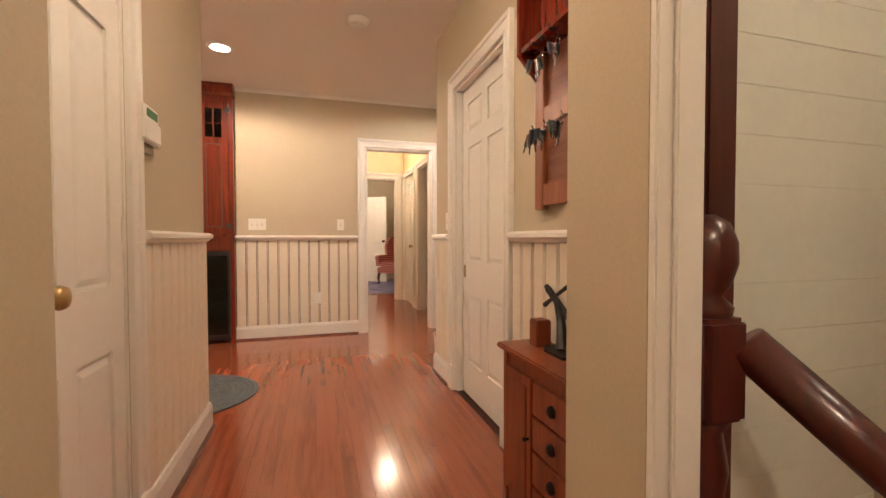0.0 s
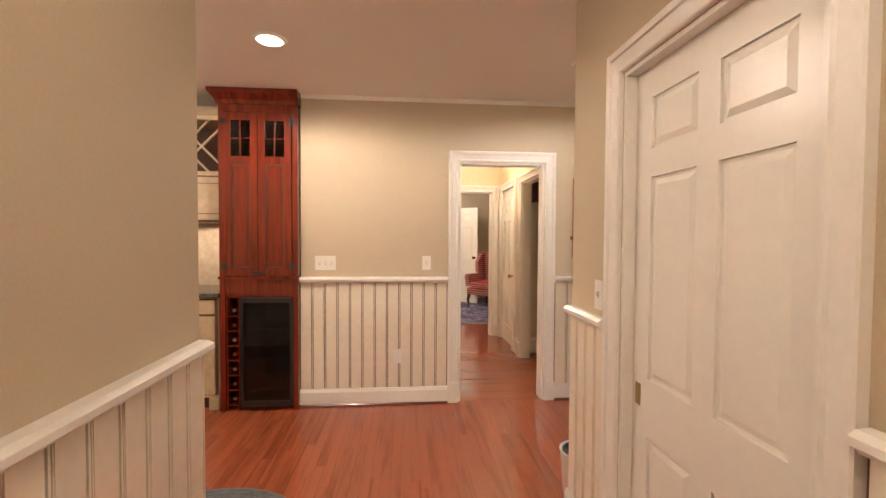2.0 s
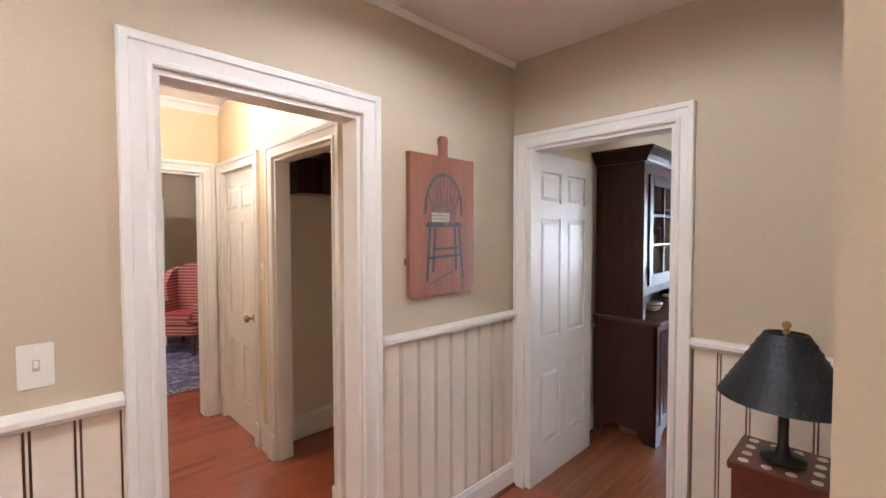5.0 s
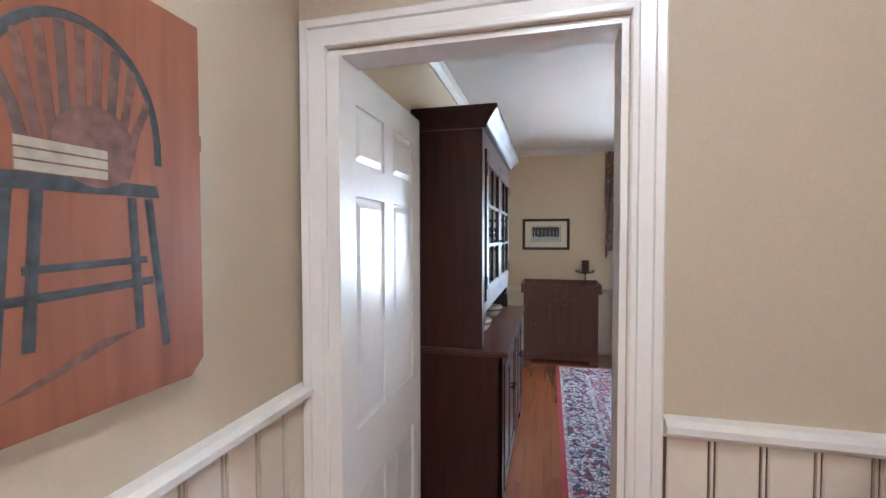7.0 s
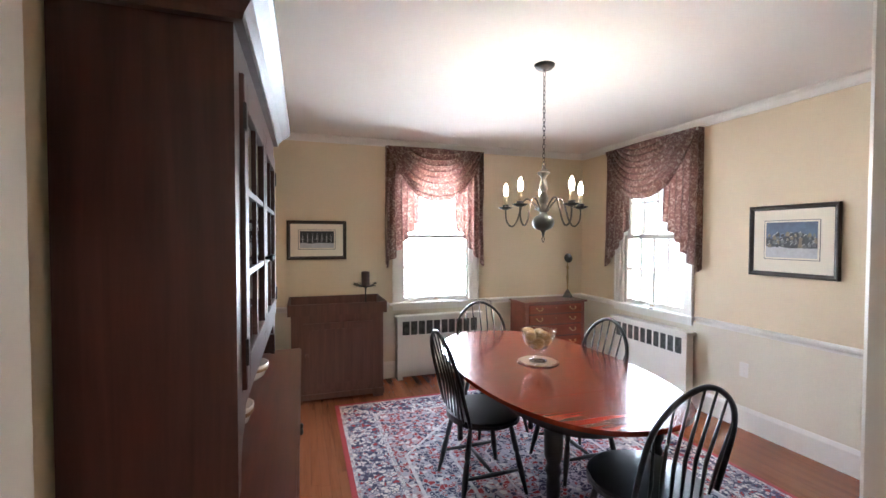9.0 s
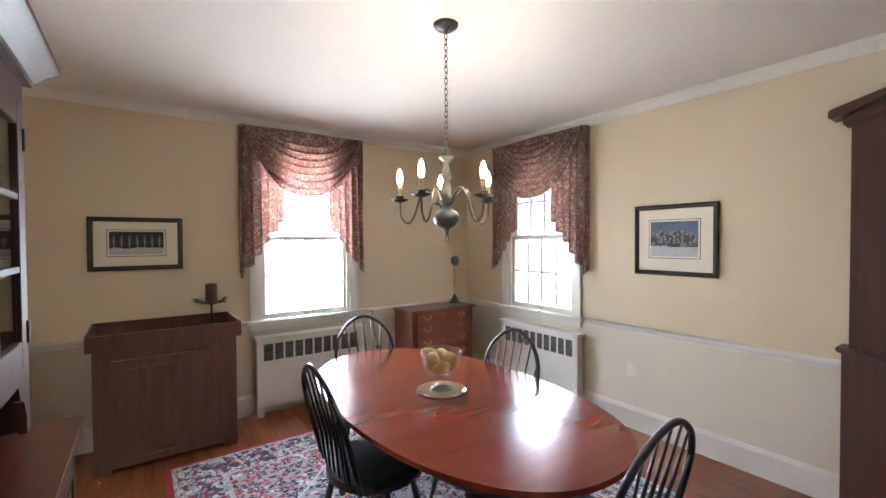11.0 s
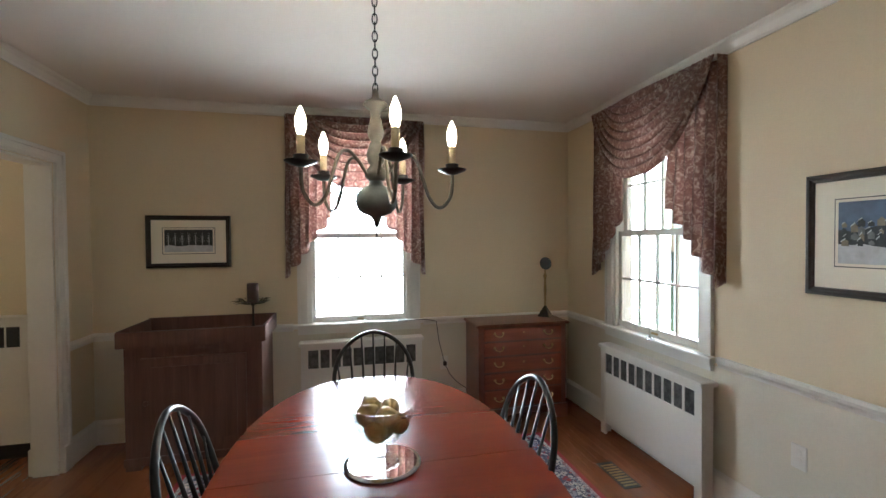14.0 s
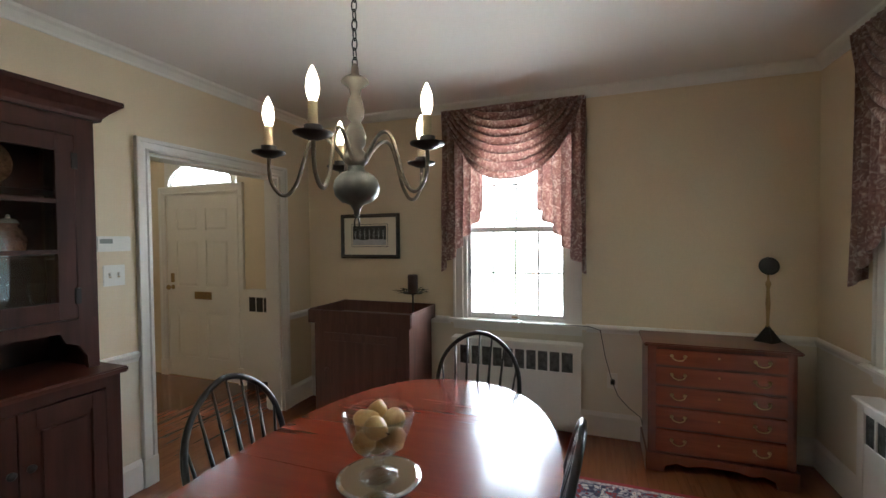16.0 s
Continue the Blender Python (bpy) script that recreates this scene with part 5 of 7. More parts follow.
inner = [(0.107, 0.197), (0.100, 0.165), (0.086, 0.122), (0.056, 0.086), (0.018, 0.070), (0.001, 0.069)]
part("footed_bowl", lathe(outer + inner, 40), CRYSTAL, bowl, smooth=True)
rng = random.Random(5)
for k, (px, py, pz, tl) in enumerate(((0.0, 0.0, 0.105, 80), (0.045, 0.03, 0.125, 70), (-0.045, 0.025, 0.125, 95), (0.0, -0.05, 0.125, 75), (0.040, -0.03, 0.163, 75), (-0.040, -0.015, 0.165, 88), (0.005, 0.048, 0.164, 80), (0.058, 0.035, 0.172, 70))):
    pear = thing("pear", "ripe yellow pear lying in the glass bowl", "pear", 4.813 + px, 2.619 + py, TOP + 0.010 + pz, 0, "pears in the bowl")
    pear.matrix_basis = Matrix.Translation((4.813 + px, 2.619 + py, TOP + 0.008 + pz)) @ Euler((radians(tl), 0, radians(k * 67))).to_matrix().to_4x4()
    part("fruit", lathe([(0.004, -0.036), (0.022, -0.034), (0.034, -0.018), (0.035, -0.004), (0.029, 0.014), (0.020, 0.030), (0.013, 0.042), (0.004, 0.047)], 18), PEAR, pear, smooth=True)
    part("stem", tube([(0, 0, 0.045), (0.002, 0, 0.062)], 0.0018, 5), IRON, pear, "dry brown stem")


# ---- framed prints ----
PRINT_SKY = surface("print_dusk_blue", (0.10, 0.14, 0.22), 0.6, 0.2, 30, 8, 0.0)
PRINT_DARK = surface("print_dark_trees", (0.035, 0.04, 0.045), 0.6, 0.3, 60, 14, 0.0)
PRINT_GREY = surface("print_grey_wash", (0.16, 0.17, 0.17), 0.6, 0.3, 40, 12, 0.0)
PRINT_SNOW = surface("print_snow", (0.55, 0.57, 0.58), 0.6, 0.12, 40, 12, 0.0)
PRINT_TAN = surface("print_house_tan", (0.24, 0.20, 0.14), 0.6, 0.2, 40, 10, 0.0)
MAT = surface("ivory_mat_board", (0.84, 0.79, 0.66), 0.8, 0.02, 200, 2, 0.02)
FRAMEW = wood("dark_picture_frame_wood", (0.034, 0.020, 0.013), (0.013, 0.008, 0.006), 0.3, "X", 1.5, 0.2)


def framed_print(x, y, z, turn, w, h, kind, label):
    """A framed print; local x across, y into the wall, z up from its lower edge."""
    e = thing("framed_print", label, "picture", x, y, z, turn)
    f = 0.034
    prof = [(0.0, 0.0), (0.0, -0.022), (0.006, -0.028), (0.016, -0.028), (0.022, -0.020), (0.030, -0.019), (0.034, -0.012), (0.034, 0.0)]
    ring = lambda o, d: [(o, d, o), (w - o, d, o), (w - o, d, h - o), (o, d, h - o)]
    for q in range(4):
        bm = bmesh.new()
        ends = [[bm.verts.new(ring(o, d)[(q + g) % 4]) for o, d in prof] for g in (0, 1)]
        for k in range(len(prof) - 1):
            bm.faces.new((ends[0][k], ends[0][k + 1], ends[1][k + 1], ends[1][k]))
        part("frame_stile" if q % 2 else "frame_rail", turned(bm), FRAMEW, e)
    part("mat", boxes((f, w - f, -0.014, -0.004, f, h - f)), MAT, e, "ivory mat board")
    ix0, ix1, iz0, iz1 = w * 0.215, w * 0.785, h * (0.27 if kind else 0.30), h * (0.76 if kind else 0.73)
    part("picture_line", boxes((ix0 - 0.016, ix1 + 0.016, -0.0155, -0.010, iz0 - 0.016, iz1 + 0.016)), PRINT_DARK, e)
    part("picture_margin", boxes((ix0 - 0.012, ix1 + 0.012, -0.0165, -0.010, iz0 - 0.012, iz1 + 0.012)), MAT, e)
    part("picture_sky", boxes((ix0, ix1, -0.0175, -0.010, iz0, iz1)), PRINT_SKY if kind else PRINT_DARK, e)
    iw, ih = ix1 - ix0, iz1 - iz0
    rg = random.Random(3 + kind)
    pts = [(ix0, iz0)] + [(ix1, iz0)] + [(ix1 - iw * k / 8, iz0 + ih * (0.26 + 0.07 * rg.random())) for k in range(9)]
    part("picture_snow", turned(prism(pts, -0.0185, -0.010, m=UP_Y)), PRINT_SNOW, e)
    if kind:
        hill = [(ix0, iz0 + ih * 0.25), (ix1, iz0 + ih * 0.25), (ix1, iz0 + ih * 0.55), (ix0 + iw * 0.8, iz0 + ih * 0.66), (ix0 + iw * 0.6, iz0 + ih * 0.72), (ix0 + iw * 0.4, iz0 + ih * 0.60), (ix0 + iw * 0.15, iz0 + ih * 0.52), (ix0, iz0 + ih * 0.55)]
        part("painted_hill", turned(prism(hill, -0.0180, -0.010, m=UP_Y)), PRINT_DARK, e)
        for k in range(44):
            row = k // 11
            cx, cz = ix0 + iw * (0.06 + 0.088 * (k % 11) + 0.03 * rg.random()), iz0 + ih * (0.56 - 0.10 * row + 0.05 * rg.random())
            bw, bh = iw * (0.035 + 0.05 * rg.random()), ih * (0.07 + 0.08 * rg.random())
            dep = -0.0188 - 0.0004 * row
            wallp = [(cx - bw / 2, cz), (cx + bw / 2, cz), (cx + bw / 2, cz + bh * 0.6), (cx, cz + bh), (cx - bw / 2, cz + bh * 0.6)]
            part("painted_house", turned(prism([(min(max(px, ix0), ix1), pz) for px, pz in wallp], dep, -0.011, m=UP_Y)), rg.choice((PRINT_TAN, PRINT_DARK, PRINT_GREY)), e)
            if rg.random() < 0.6:
                roof = [(cx - bw * 0.6, cz + bh * 0.58), (cx + bw * 0.1, cz + bh * 0.95), (cx, cz + bh * 1.1), (cx - bw * 0.62, cz + bh * 0.66)]
                part("painted_roof", turned(prism([(min(max(px, ix0), ix1), pz) for px, pz in roof], dep - 0.0002, -0.011, m=UP_Y)), PRINT_SNOW, e)
    else:
        for k in range(7):
            cx = ix0 + iw * (0.08 + 0.14 * k)
            bm = tube([(cx, -0.0180, iz0 + ih * 0.30), (cx, -0.0180, iz0 + ih * 0.72)], 0.0022, 5)
            for q in range(5):
                zz, r = iz0 + ih * (0.46 + 0.09 * q), iw * 0.05 * (1 - q * 0.14)
                tube([(cx - r, -0.0180, zz + r * 0.5), (cx, -0.0180, zz), (cx + r, -0.0180, zz + r * 0.5)], 0.0013, 4, bm)
            part("painted_tree", bm, PRINT_SNOW, e)
    return e


framed_print(7.0, 4.186, 1.304, -90, 0.585, 0.397, 0, "dark framed print of snowy moonlit trees on the wall")
framed_print(4.874, 0.680, 1.247, 180, 0.592, 0.525, 1, "dark framed print of a snowy village on the wall")

# ---- candle stand on the dry sink, mirror stand on the chest ----
cs = thing("candle_stand", "iron candle stand with brown pillar candle and wreath", "candle holder", 6.857, 3.42, 0.836)
part("stem", lathe([(0.05, 0), (0.05, 0.005), (0.012, 0.014), (0.008, 0.04), (0.007, 0.17), (0.02, 0.185)], 16), IRON, cs, smooth=True)
part("dish", lathe([(0.02, 0.183), (0.078, 0.192), (0.083, 0.200), (0.076, 0.199), (0.02, 0.192)], 24), IRON, cs, smooth=True)
part("pillar_candle", lathe([(0.042, 0.194), (0.042, 0.335), (0.038, 0.345), (0.022, 0.338), (0.004, 0.338)], 24), surface("brown_wax", (0.10, 0.055, 0.045), 0.5, 0.12, 30, 8, 0.05), cs, "brown pillar candle", smooth=True)
rng = random.Random(9)
wre = bmesh.new()
for k in range(64):
    a, r = rng.uniform(0, 2 * math.pi), rng.uniform(0.055, 0.105)
    p0 = Vector((r * math.cos(a), r * math.sin(a), 0.203 + rng.uniform(-0.008, 0.02)))
    d = Vector((math.cos(a + rng.uniform(-1.2, 1.2)), math.sin(a + rng.uniform(-1.2, 1.2)), rng.uniform(-0.3, 0.5))) * rng.uniform(0.025, 0.055)
    tube([p0, p0 + d * 0.5 + Vector((0, 0, 0.004)), p0 + d], [0.0012, 0.004, 0.0008], 4, wre)
part("dried_wreath", wre, surface("dried_leaf", (0.10, 0.09, 0.06), 0.8, 0.3), cs, "dried leaf wreath")
ms = thing("shaving_mirror", "dark metal round mirror on a tall slender stand", "mirror stand", 6.86, 0.985, 0.812)
part("base", lathe([(0.075, 0), (0.070, 0.010), (0.045, 0.045), (0.014, 0.090), (0.010, 0.10)], 4), IRON, ms)
part("stem", lathe([(0.010, 0.09), (0.009, 0.14), (0.014, 0.24), (0.009, 0.33), (0.016, 0.36), (0.016, 0.37), (0.007, 0.385), (0.005, 0.43)], 14), BRASS, ms, smooth=True)
mm = Matrix.Translation((-0.012, 0.0, 0.475)) @ Matrix.Rotation(radians(-80), 4, "Y")
part("round_mirror", lathe([(0.02, -0.012), (0.052, -0.008), (0.056, 0.0), (0.052, 0.006), (0.046, 0.002)], 28, m=mm), IRON, ms, smooth=True)


# ---- plates on the walls ----
def wall_plate(name, x, y, z, turn, w, h, kind, label):
    """Switch or socket plate; local y runs into the wall."""
    e = thing(name, label, "switch" if kind == "switch" else "outlet", x, y, z, turn)
    part("plate", boxes((-w / 2, w / 2, -0.006, 0.001, -h / 2, h / 2), bevel=0.0025), PLASTIC, e)
    if kind == "switch":
        n = max(1, round(w / 0.05) - 0 if w > 0.1 else 1)
        for k in range(n):
            cx = (k - (n - 1) / 2) * 0.046
            part("toggle_slot", boxes((cx - 0.007, cx + 0.007, -0.0068, -0.004, -0.014, 0.016)), TAN, e)
            part("toggle", boxes((cx - 0.005, cx + 0.005, -0.016, -0.005, -0.004, 0.014), bevel=0.002), PLASTIC, e)
    else:
        for q in (-0.02, 0.02):
            part("socket", lathe([(0.016, 0), (0.016, 0.002), (0.012, 0.003)], 16, m=Matrix.Translation((0, -0.006, q)) @ Matrix.Rotation(radians(90), 4, "X")), PLASTIC, e)
    return e


wall_plate("light_switch", -0.375, 4.55, 1.172, 0, 0.165, 0.115, "switch", "cream triple light switch plate above the chair rail")
wall_plate("light_switch", 0.448, 4.55, 1.172, 0, 0.072, 0.115, "switch", "cream single light switch plate above the chair rail")
wall_plate("light_switch", 1.10, 2.768, 1.147, -90, 0.072, 0.125, "switch", "cream rocker switch plate beside the pocket door")
wall_plate("wall_outlet", 0.210, 4.536, 0.400, 0, 0.075, 0.118, "outlet", "cream outlet plate on the wainscot boards")
wall_plate("wall_outlet", 4.908, 0.679, 0.475, 180, 0.072, 0.115, "outlet", "white outlet plate on the lower wall")
wall_plate("wall_outlet", 7.001, 1.887, 0.42, -90, 0.072, 0.115, "outlet", "white outlet plate with a black cord plugged in")
wall_plate("light_switch", 1.60, 6.00, 1.26, -90, 0.075, 0.118, "switch", "white light switch plate in the yellow corridor")
wall_plate("light_switch", 5.275, 4.55, 1.285, 0, 0.115, 0.118, "switch", "white switch plate beside the foyer opening")
th2 = thing("thermostat", "white wall thermostat beside the foyer opening", "thermostat", 5.265, 4.55, 1.42)
part("housing", boxes((-0.09, 0.09, -0.03, 0, 0, 0.085), bevel=0.006), PLASTIC, th2)
part("display", boxes((-0.075, -0.01, -0.0315, -0.028, 0.045, 0.07)), surface("grey_display", (0.25, 0.27, 0.24), 0.3), th2)
al = thing("alarm_keypad", "white alarm keypad with a green display, flap closed", "keypad", -0.375, 1.614, 1.36, 90)
part("housing", boxes((-0.076, 0.076, -0.034, 0, 0.0, 0.130), bevel=0.008), PLASTIC, al)
part("flap", boxes((-0.077, 0.077, -0.041, -0.032, 0.002, 0.075), bevel=0.006), PLASTIC, al, "white hinged flap")
part("display", boxes((-0.040, 0.055, -0.0365, -0.033, 0.087, 0.114)), glow("green_display", (0.02, 0.12, 0.04), 0.16), al, "green display")
# bracket tan is darkened for the shadow below the keypad
part("bracket", boxes((-0.06, 0.06, -0.02, 0, -0.035, 0.0)), surface("tan_shadow_bracket", (0.30, 0.24, 0.17), 0.6), al)

# ---- ceiling lights ----
for cx, cy, watts in CANS:
    c = thing("recessed_light", "lit round recessed ceiling light with white trim", "ceiling light", cx, cy, HALL - 0.012, 0, "recessed ceiling lights")
    part("trim_ring", lathe([(0.072, 0.0), (0.092, 0.002), (0.096, 0.010), (0.072, 0.011)], 36, ring=True), WHITE, c, smooth=True)
    part("lens", lathe([(0.068, 0.001), (0.073, 0.004), (0.073, 0.009)], 36), CANGLOW, c, "lit lens")
sd = thing("smoke_detector", "round white smoke detector on the ceiling", "smoke detector", 0.495, 2.87, HALL)
part("housing", lathe([(0.055, -0.036), (0.066, -0.028), (0.072, -0.010), (0.074, 0.0)], 32), PLASTIC, sd, smooth=True)
part("sensor_cap", lathe([(0.020, -0.044), (0.030, -0.040), (0.032, -0.034)], 24), PLASTIC, sd)
# corridor dome is known; other six are added to house the fill lamps
for nm, px, py, pz in (("flush_light", 1.16, 6.0, H), ("flush_light", 0.4, 9.0, H), ("flush_light", 5.6, 5.9, H), ("flush_light", 0.15, -1.3, HALL), ("flush_light", 0.35, 0.95, HALL), ("flush_light", -2.3, 3.6, HALL), ("flush_light", 1.5, -0.3, H)):
    c = thing(nm, "lit frosted glass dome ceiling light, real in the corridor, added elsewhere", "ceiling light", px, py, pz, 0, "dome ceiling lights")
    part("dome", lathe([(0.01, -0.105), (0.07, -0.096), (0.12, -0.07), (0.15, -0.035), (0.155, -0.015)], 36), glow("lit_frosted_dome", (1.0, 0.80, 0.5), 5.0) if "lit_frosted_dome" not in bpy.data.materials else bpy.data.materials["lit_frosted_dome"], c, "lit frosted glass", smooth=True)
    part("rim", lathe([(0.157, -0.022), (0.165, -0.018), (0.165, 0.0), (0.157, 0.0)], 36, ring=True), WHITE, c)
    part("finial", lathe([(0.003, -0.125), (0.010, -0.118), (0.006, -0.106)], 12), BRASS, c)


# ---- tall cherry cabinet with the wine fridge ----
STAINED = wood("dark_red_stair_wood", (0.095, 0.016, 0.011), (0.042, 0.007, 0.006), 0.32, "Z", 1.0, 0.3)
SMOKED = thin_glass("smoked_fridge_glass", (0.42, 0.50, 0.49))
CREAMW = surface("cream_glazed_cabinet_paint", (0.62, 0.52, 0.36), 0.4, 0.08, 20, 3, 0.05, tint=(0.46, 0.36, 0.22))
STONE = surface("speckled_granite", (0.14, 0.12, 0.10), 0.15, 0.5, 140, 20, 0.02)
TILE = surface("tumbled_stone_tile", (0.50, 0.40, 0.28), 0.45, 0.15, 25, 6, 0.1)
CBX, CBY = -1.175, 4.50
cab = thing("tall_cabinet", "tall red cherry cabinet with glass-topped doors", "cabinet", CBX, CBY, 0)
CW = 0.60
part("side_panel", boxes((0, 0.022, 0.0, 0.60, 0, 2.46)), CHERRY, cab)
part("side_panel", boxes((CW - 0.022, CW, 0.0, 0.60, 0, 2.46)), CHERRY, cab)
part("face_frame", boxes((0, 0.04, -0.022, 0, 0, 2.46), (CW - 0.04, CW, -0.022, 0, 0, 2.46)), CHERRY, cab)
part("drawer_front", boxes((0.04, CW - 0.04, -0.018, 0, 0.93, 1.07), bevel=0.003), CHERRY, cab)
part("ledge", boxes((-0.008, CW + 0.008, -0.040, 0.0, 1.07, 1.092), bevel=0.004), CHERRY, cab)
part("top_rail", boxes((0.04, CW - 0.04, -0.022, 0, 2.40, 2.46)), CHERRY, cab)
part("shelf_board", boxes((0.022, CW - 0.022, 0.0, 0.60, 0.915, 0.93)), CHERRY, cab)
part("back_panel", boxes((0.022, CW - 0.022, 0.58, 0.60, 0.93, 2.46)), CHERRY, cab)
part("inner_shelf", boxes((0.022, CW - 0.022, 0.02, 0.58, 2.04, 2.055)), CHERRY, cab)
for k in range(2):
    a = 0.042 + k * (CW - 0.084) / 2
    b = a + (CW - 0.084) / 2 - 0.003
    d = part("door", boxes((a, a + 0.055, -0.036, -0.014, 1.095, 2.395), bevel=0.002), CHERRY, cab)
    part("stile", boxes((b - 0.055, b, -0.036, -0.014, 1.095, 2.395), bevel=0.002), CHERRY, d)
    for z0, z1 in ((1.095, 1.16), (1.99, 2.05), (2.33, 2.395)):
        part("rail", boxes((a + 0.055, b - 0.055, -0.036, -0.014, z0, z1), bevel=0.002), CHERRY, d)
    part("raised_panel", boxes((a + 0.052, b - 0.052, -0.027, -0.018, 1.155, 1.995), (a + 0.078, b - 0.078, -0.034, -0.020, 1.185, 1.965), bevel=0.005), CHERRY, d)
    part("panel_groove", boxes((a + 0.055, a + 0.066, -0.0285, -0.024, 1.16, 1.99), (b - 0.066, b - 0.055, -0.0285, -0.024, 1.16, 1.99), (a + 0.066, b - 0.066, -0.0285, -0.024, 1.16, 1.172), (a + 0.066, b - 0.066, -0.0285, -0.024, 1.978, 1.99)), STAINED, d, "dark glazed groove")
    part("pane", boxes((a + 0.05, b - 0.05, -0.026, -0.023, 2.045, 2.335)), SMOKED, d, "leaded glass pane")
    part("glazing_bar", boxes(((a + b) / 2 - 0.005, (a + b) / 2 + 0.005, -0.034, -0.022, 2.05, 2.33)), CHERRY, d)
    part("glazing_bar", boxes((a + 0.055, b - 0.055, -0.033, -0.0225, 2.185, 2.195)), CHERRY, d)
    for zz in (1.15, 2.30):
        hx_ = a if k == 0 else b
        part("strap_hinge", boxes((hx_ - 0.022, hx_ + 0.022, -0.040, -0.035, zz, zz + 0.045), bevel=0.002), IRON, d)
part("latch", boxes((CW / 2 - 0.05, CW / 2 + 0.04, -0.048, -0.036, 1.115, 1.135), bevel=0.003), IRON, cab, "black iron latch")
bm = bmesh.new()
rings = []
for o, zz in ((0.0, 2.46), (0.012, 2.462), (0.02, 2.49), (0.055, 2.535), (0.062, 2.55), (0.062, 2.572), (0.0, 2.572)):
    rings.append([bm.verts.new(c) for c in ((-o, 0.6, zz), (-o, -0.022 - o, zz), (CW + min(o, 0.012), -0.022 - o, zz), (CW + min(o, 0.012), 0.6, zz))])
for r, q in zip(rings, rings[1:]):
    for k in range(3):
        bm.faces.new((r[k], r[k + 1], q[k + 1], q[k]))
part("crown", turned(bm), CHERRY, cab)
cab.scale = (1, 1, 0.98)
fr = thing("wine_fridge", "black glass-fronted wine fridge with bottles inside", "wine fridge", CBX + 0.155, CBY + 0.0, 0)
part("body", boxes((0, 0.02, 0.03, 0.55, 0.02, 0.90), (0.38, 0.40, 0.03, 0.55, 0.02, 0.90), (0.02, 0.38, 0.03, 0.55, 0.88, 0.90), (0.02, 0.38, 0.03, 0.55, 0.02, 0.05), (0.02, 0.38, 0.50, 0.55, 0.05, 0.88)), IRON, fr)
part("door_frame", boxes((0, 0.022, -0.03, 0.028, 0.03, 0.90), (0.378, 0.40, -0.03, 0.028, 0.03, 0.90), (0.022, 0.378, -0.03, 0.028, 0.86, 0.90), (0.022, 0.378, -0.03, 0.028, 0.03, 0.08), bevel=0.003), BLACK, fr)
part("glass_door", boxes((0.022, 0.378, -0.024, -0.016, 0.08, 0.86)), SMOKED, fr, "smoked glass door")
for k in range(5):
    part("shelf", boxes((0.02, 0.38, 0.06, 0.48, 0.13 + 0.125 * k, 0.14 + 0.125 * k)), STEEL, fr, "wire bottle shelf")
for k in range(2):
    part("foot", boxes((0.03 + 0.3 * k, 0.07 + 0.3 * k, 0.05, 0.5, 0, 0.02)), BLACK, fr)
rack = thing("bottle_rack", "narrow cherry bottle rack with wine bottles", "wine rack", CBX + 0.045, CBY + 0.0, 0)
part("upright", boxes((0, 0.008, -0.01, 0.3, 0, 0.90)), CHERRY, rack)
part("upright", boxes((0.09, 0.098, -0.01, 0.3, 0, 0.90)), CHERRY, rack)
for k in range(7):
    part("shelf", boxes((0.008, 0.09, -0.005, 0.3, 0.04 + 0.118 * k, 0.048 + 0.118 * k)), CHERRY, rack)
BOTTLE = surface("dark_green_bottle_glass", (0.02, 0.03, 0.015), 0.08, 0.2, 10, 3, 0.0, coat=0.4)
for k in range(7):
    b = thing("wine_bottle", "dark wine bottle lying in the rack", "bottle", CBX + 0.094, CBY + 0.02, 0.087 + 0.118 * k, 0, "bottles in the rack")
    part("bottle_body", lathe([(0.012, 0), (0.014, 0.003), (0.014, 0.05), (0.036, 0.10), (0.037, 0.24), (0.03, 0.245)], 16, m=Matrix.Rotation(radians(-90), 4, "X")), BOTTLE, b, smooth=True)
    part("foil", lathe([(0.0145, -0.002), (0.0155, 0.0), (0.0155, 0.04), (0.0145, 0.042)], 14, m=Matrix.Rotation(radians(-90), 4, "X")), CHERRY if k % 2 else STEEL, b)

# kitchen run beside it
bc = thing("base_cabinet", "cream glazed kitchen base cabinet with a wooden knob", "cabinet", -2.00, 4.52, 0)
part("carcase", boxes((0, 0.80, 0.0, 0.60, 0.10, 0.90)), CREAMW, bc)
part("glaze_line", boxes((0.006, 0.794, -0.003, -0.001, 0.12, 0.89)), GROOVE, bc, "brown glazed gaps round the doors")
part("toe_kick", boxes((0.0, 0.80, 0.05, 0.60, 0, 0.10)), SUB, bc)
part("furniture_foot", boxes((0.72, 0.80, -0.01, 0.05, 0, 0.10), bevel=0.006), CREAMW, bc)
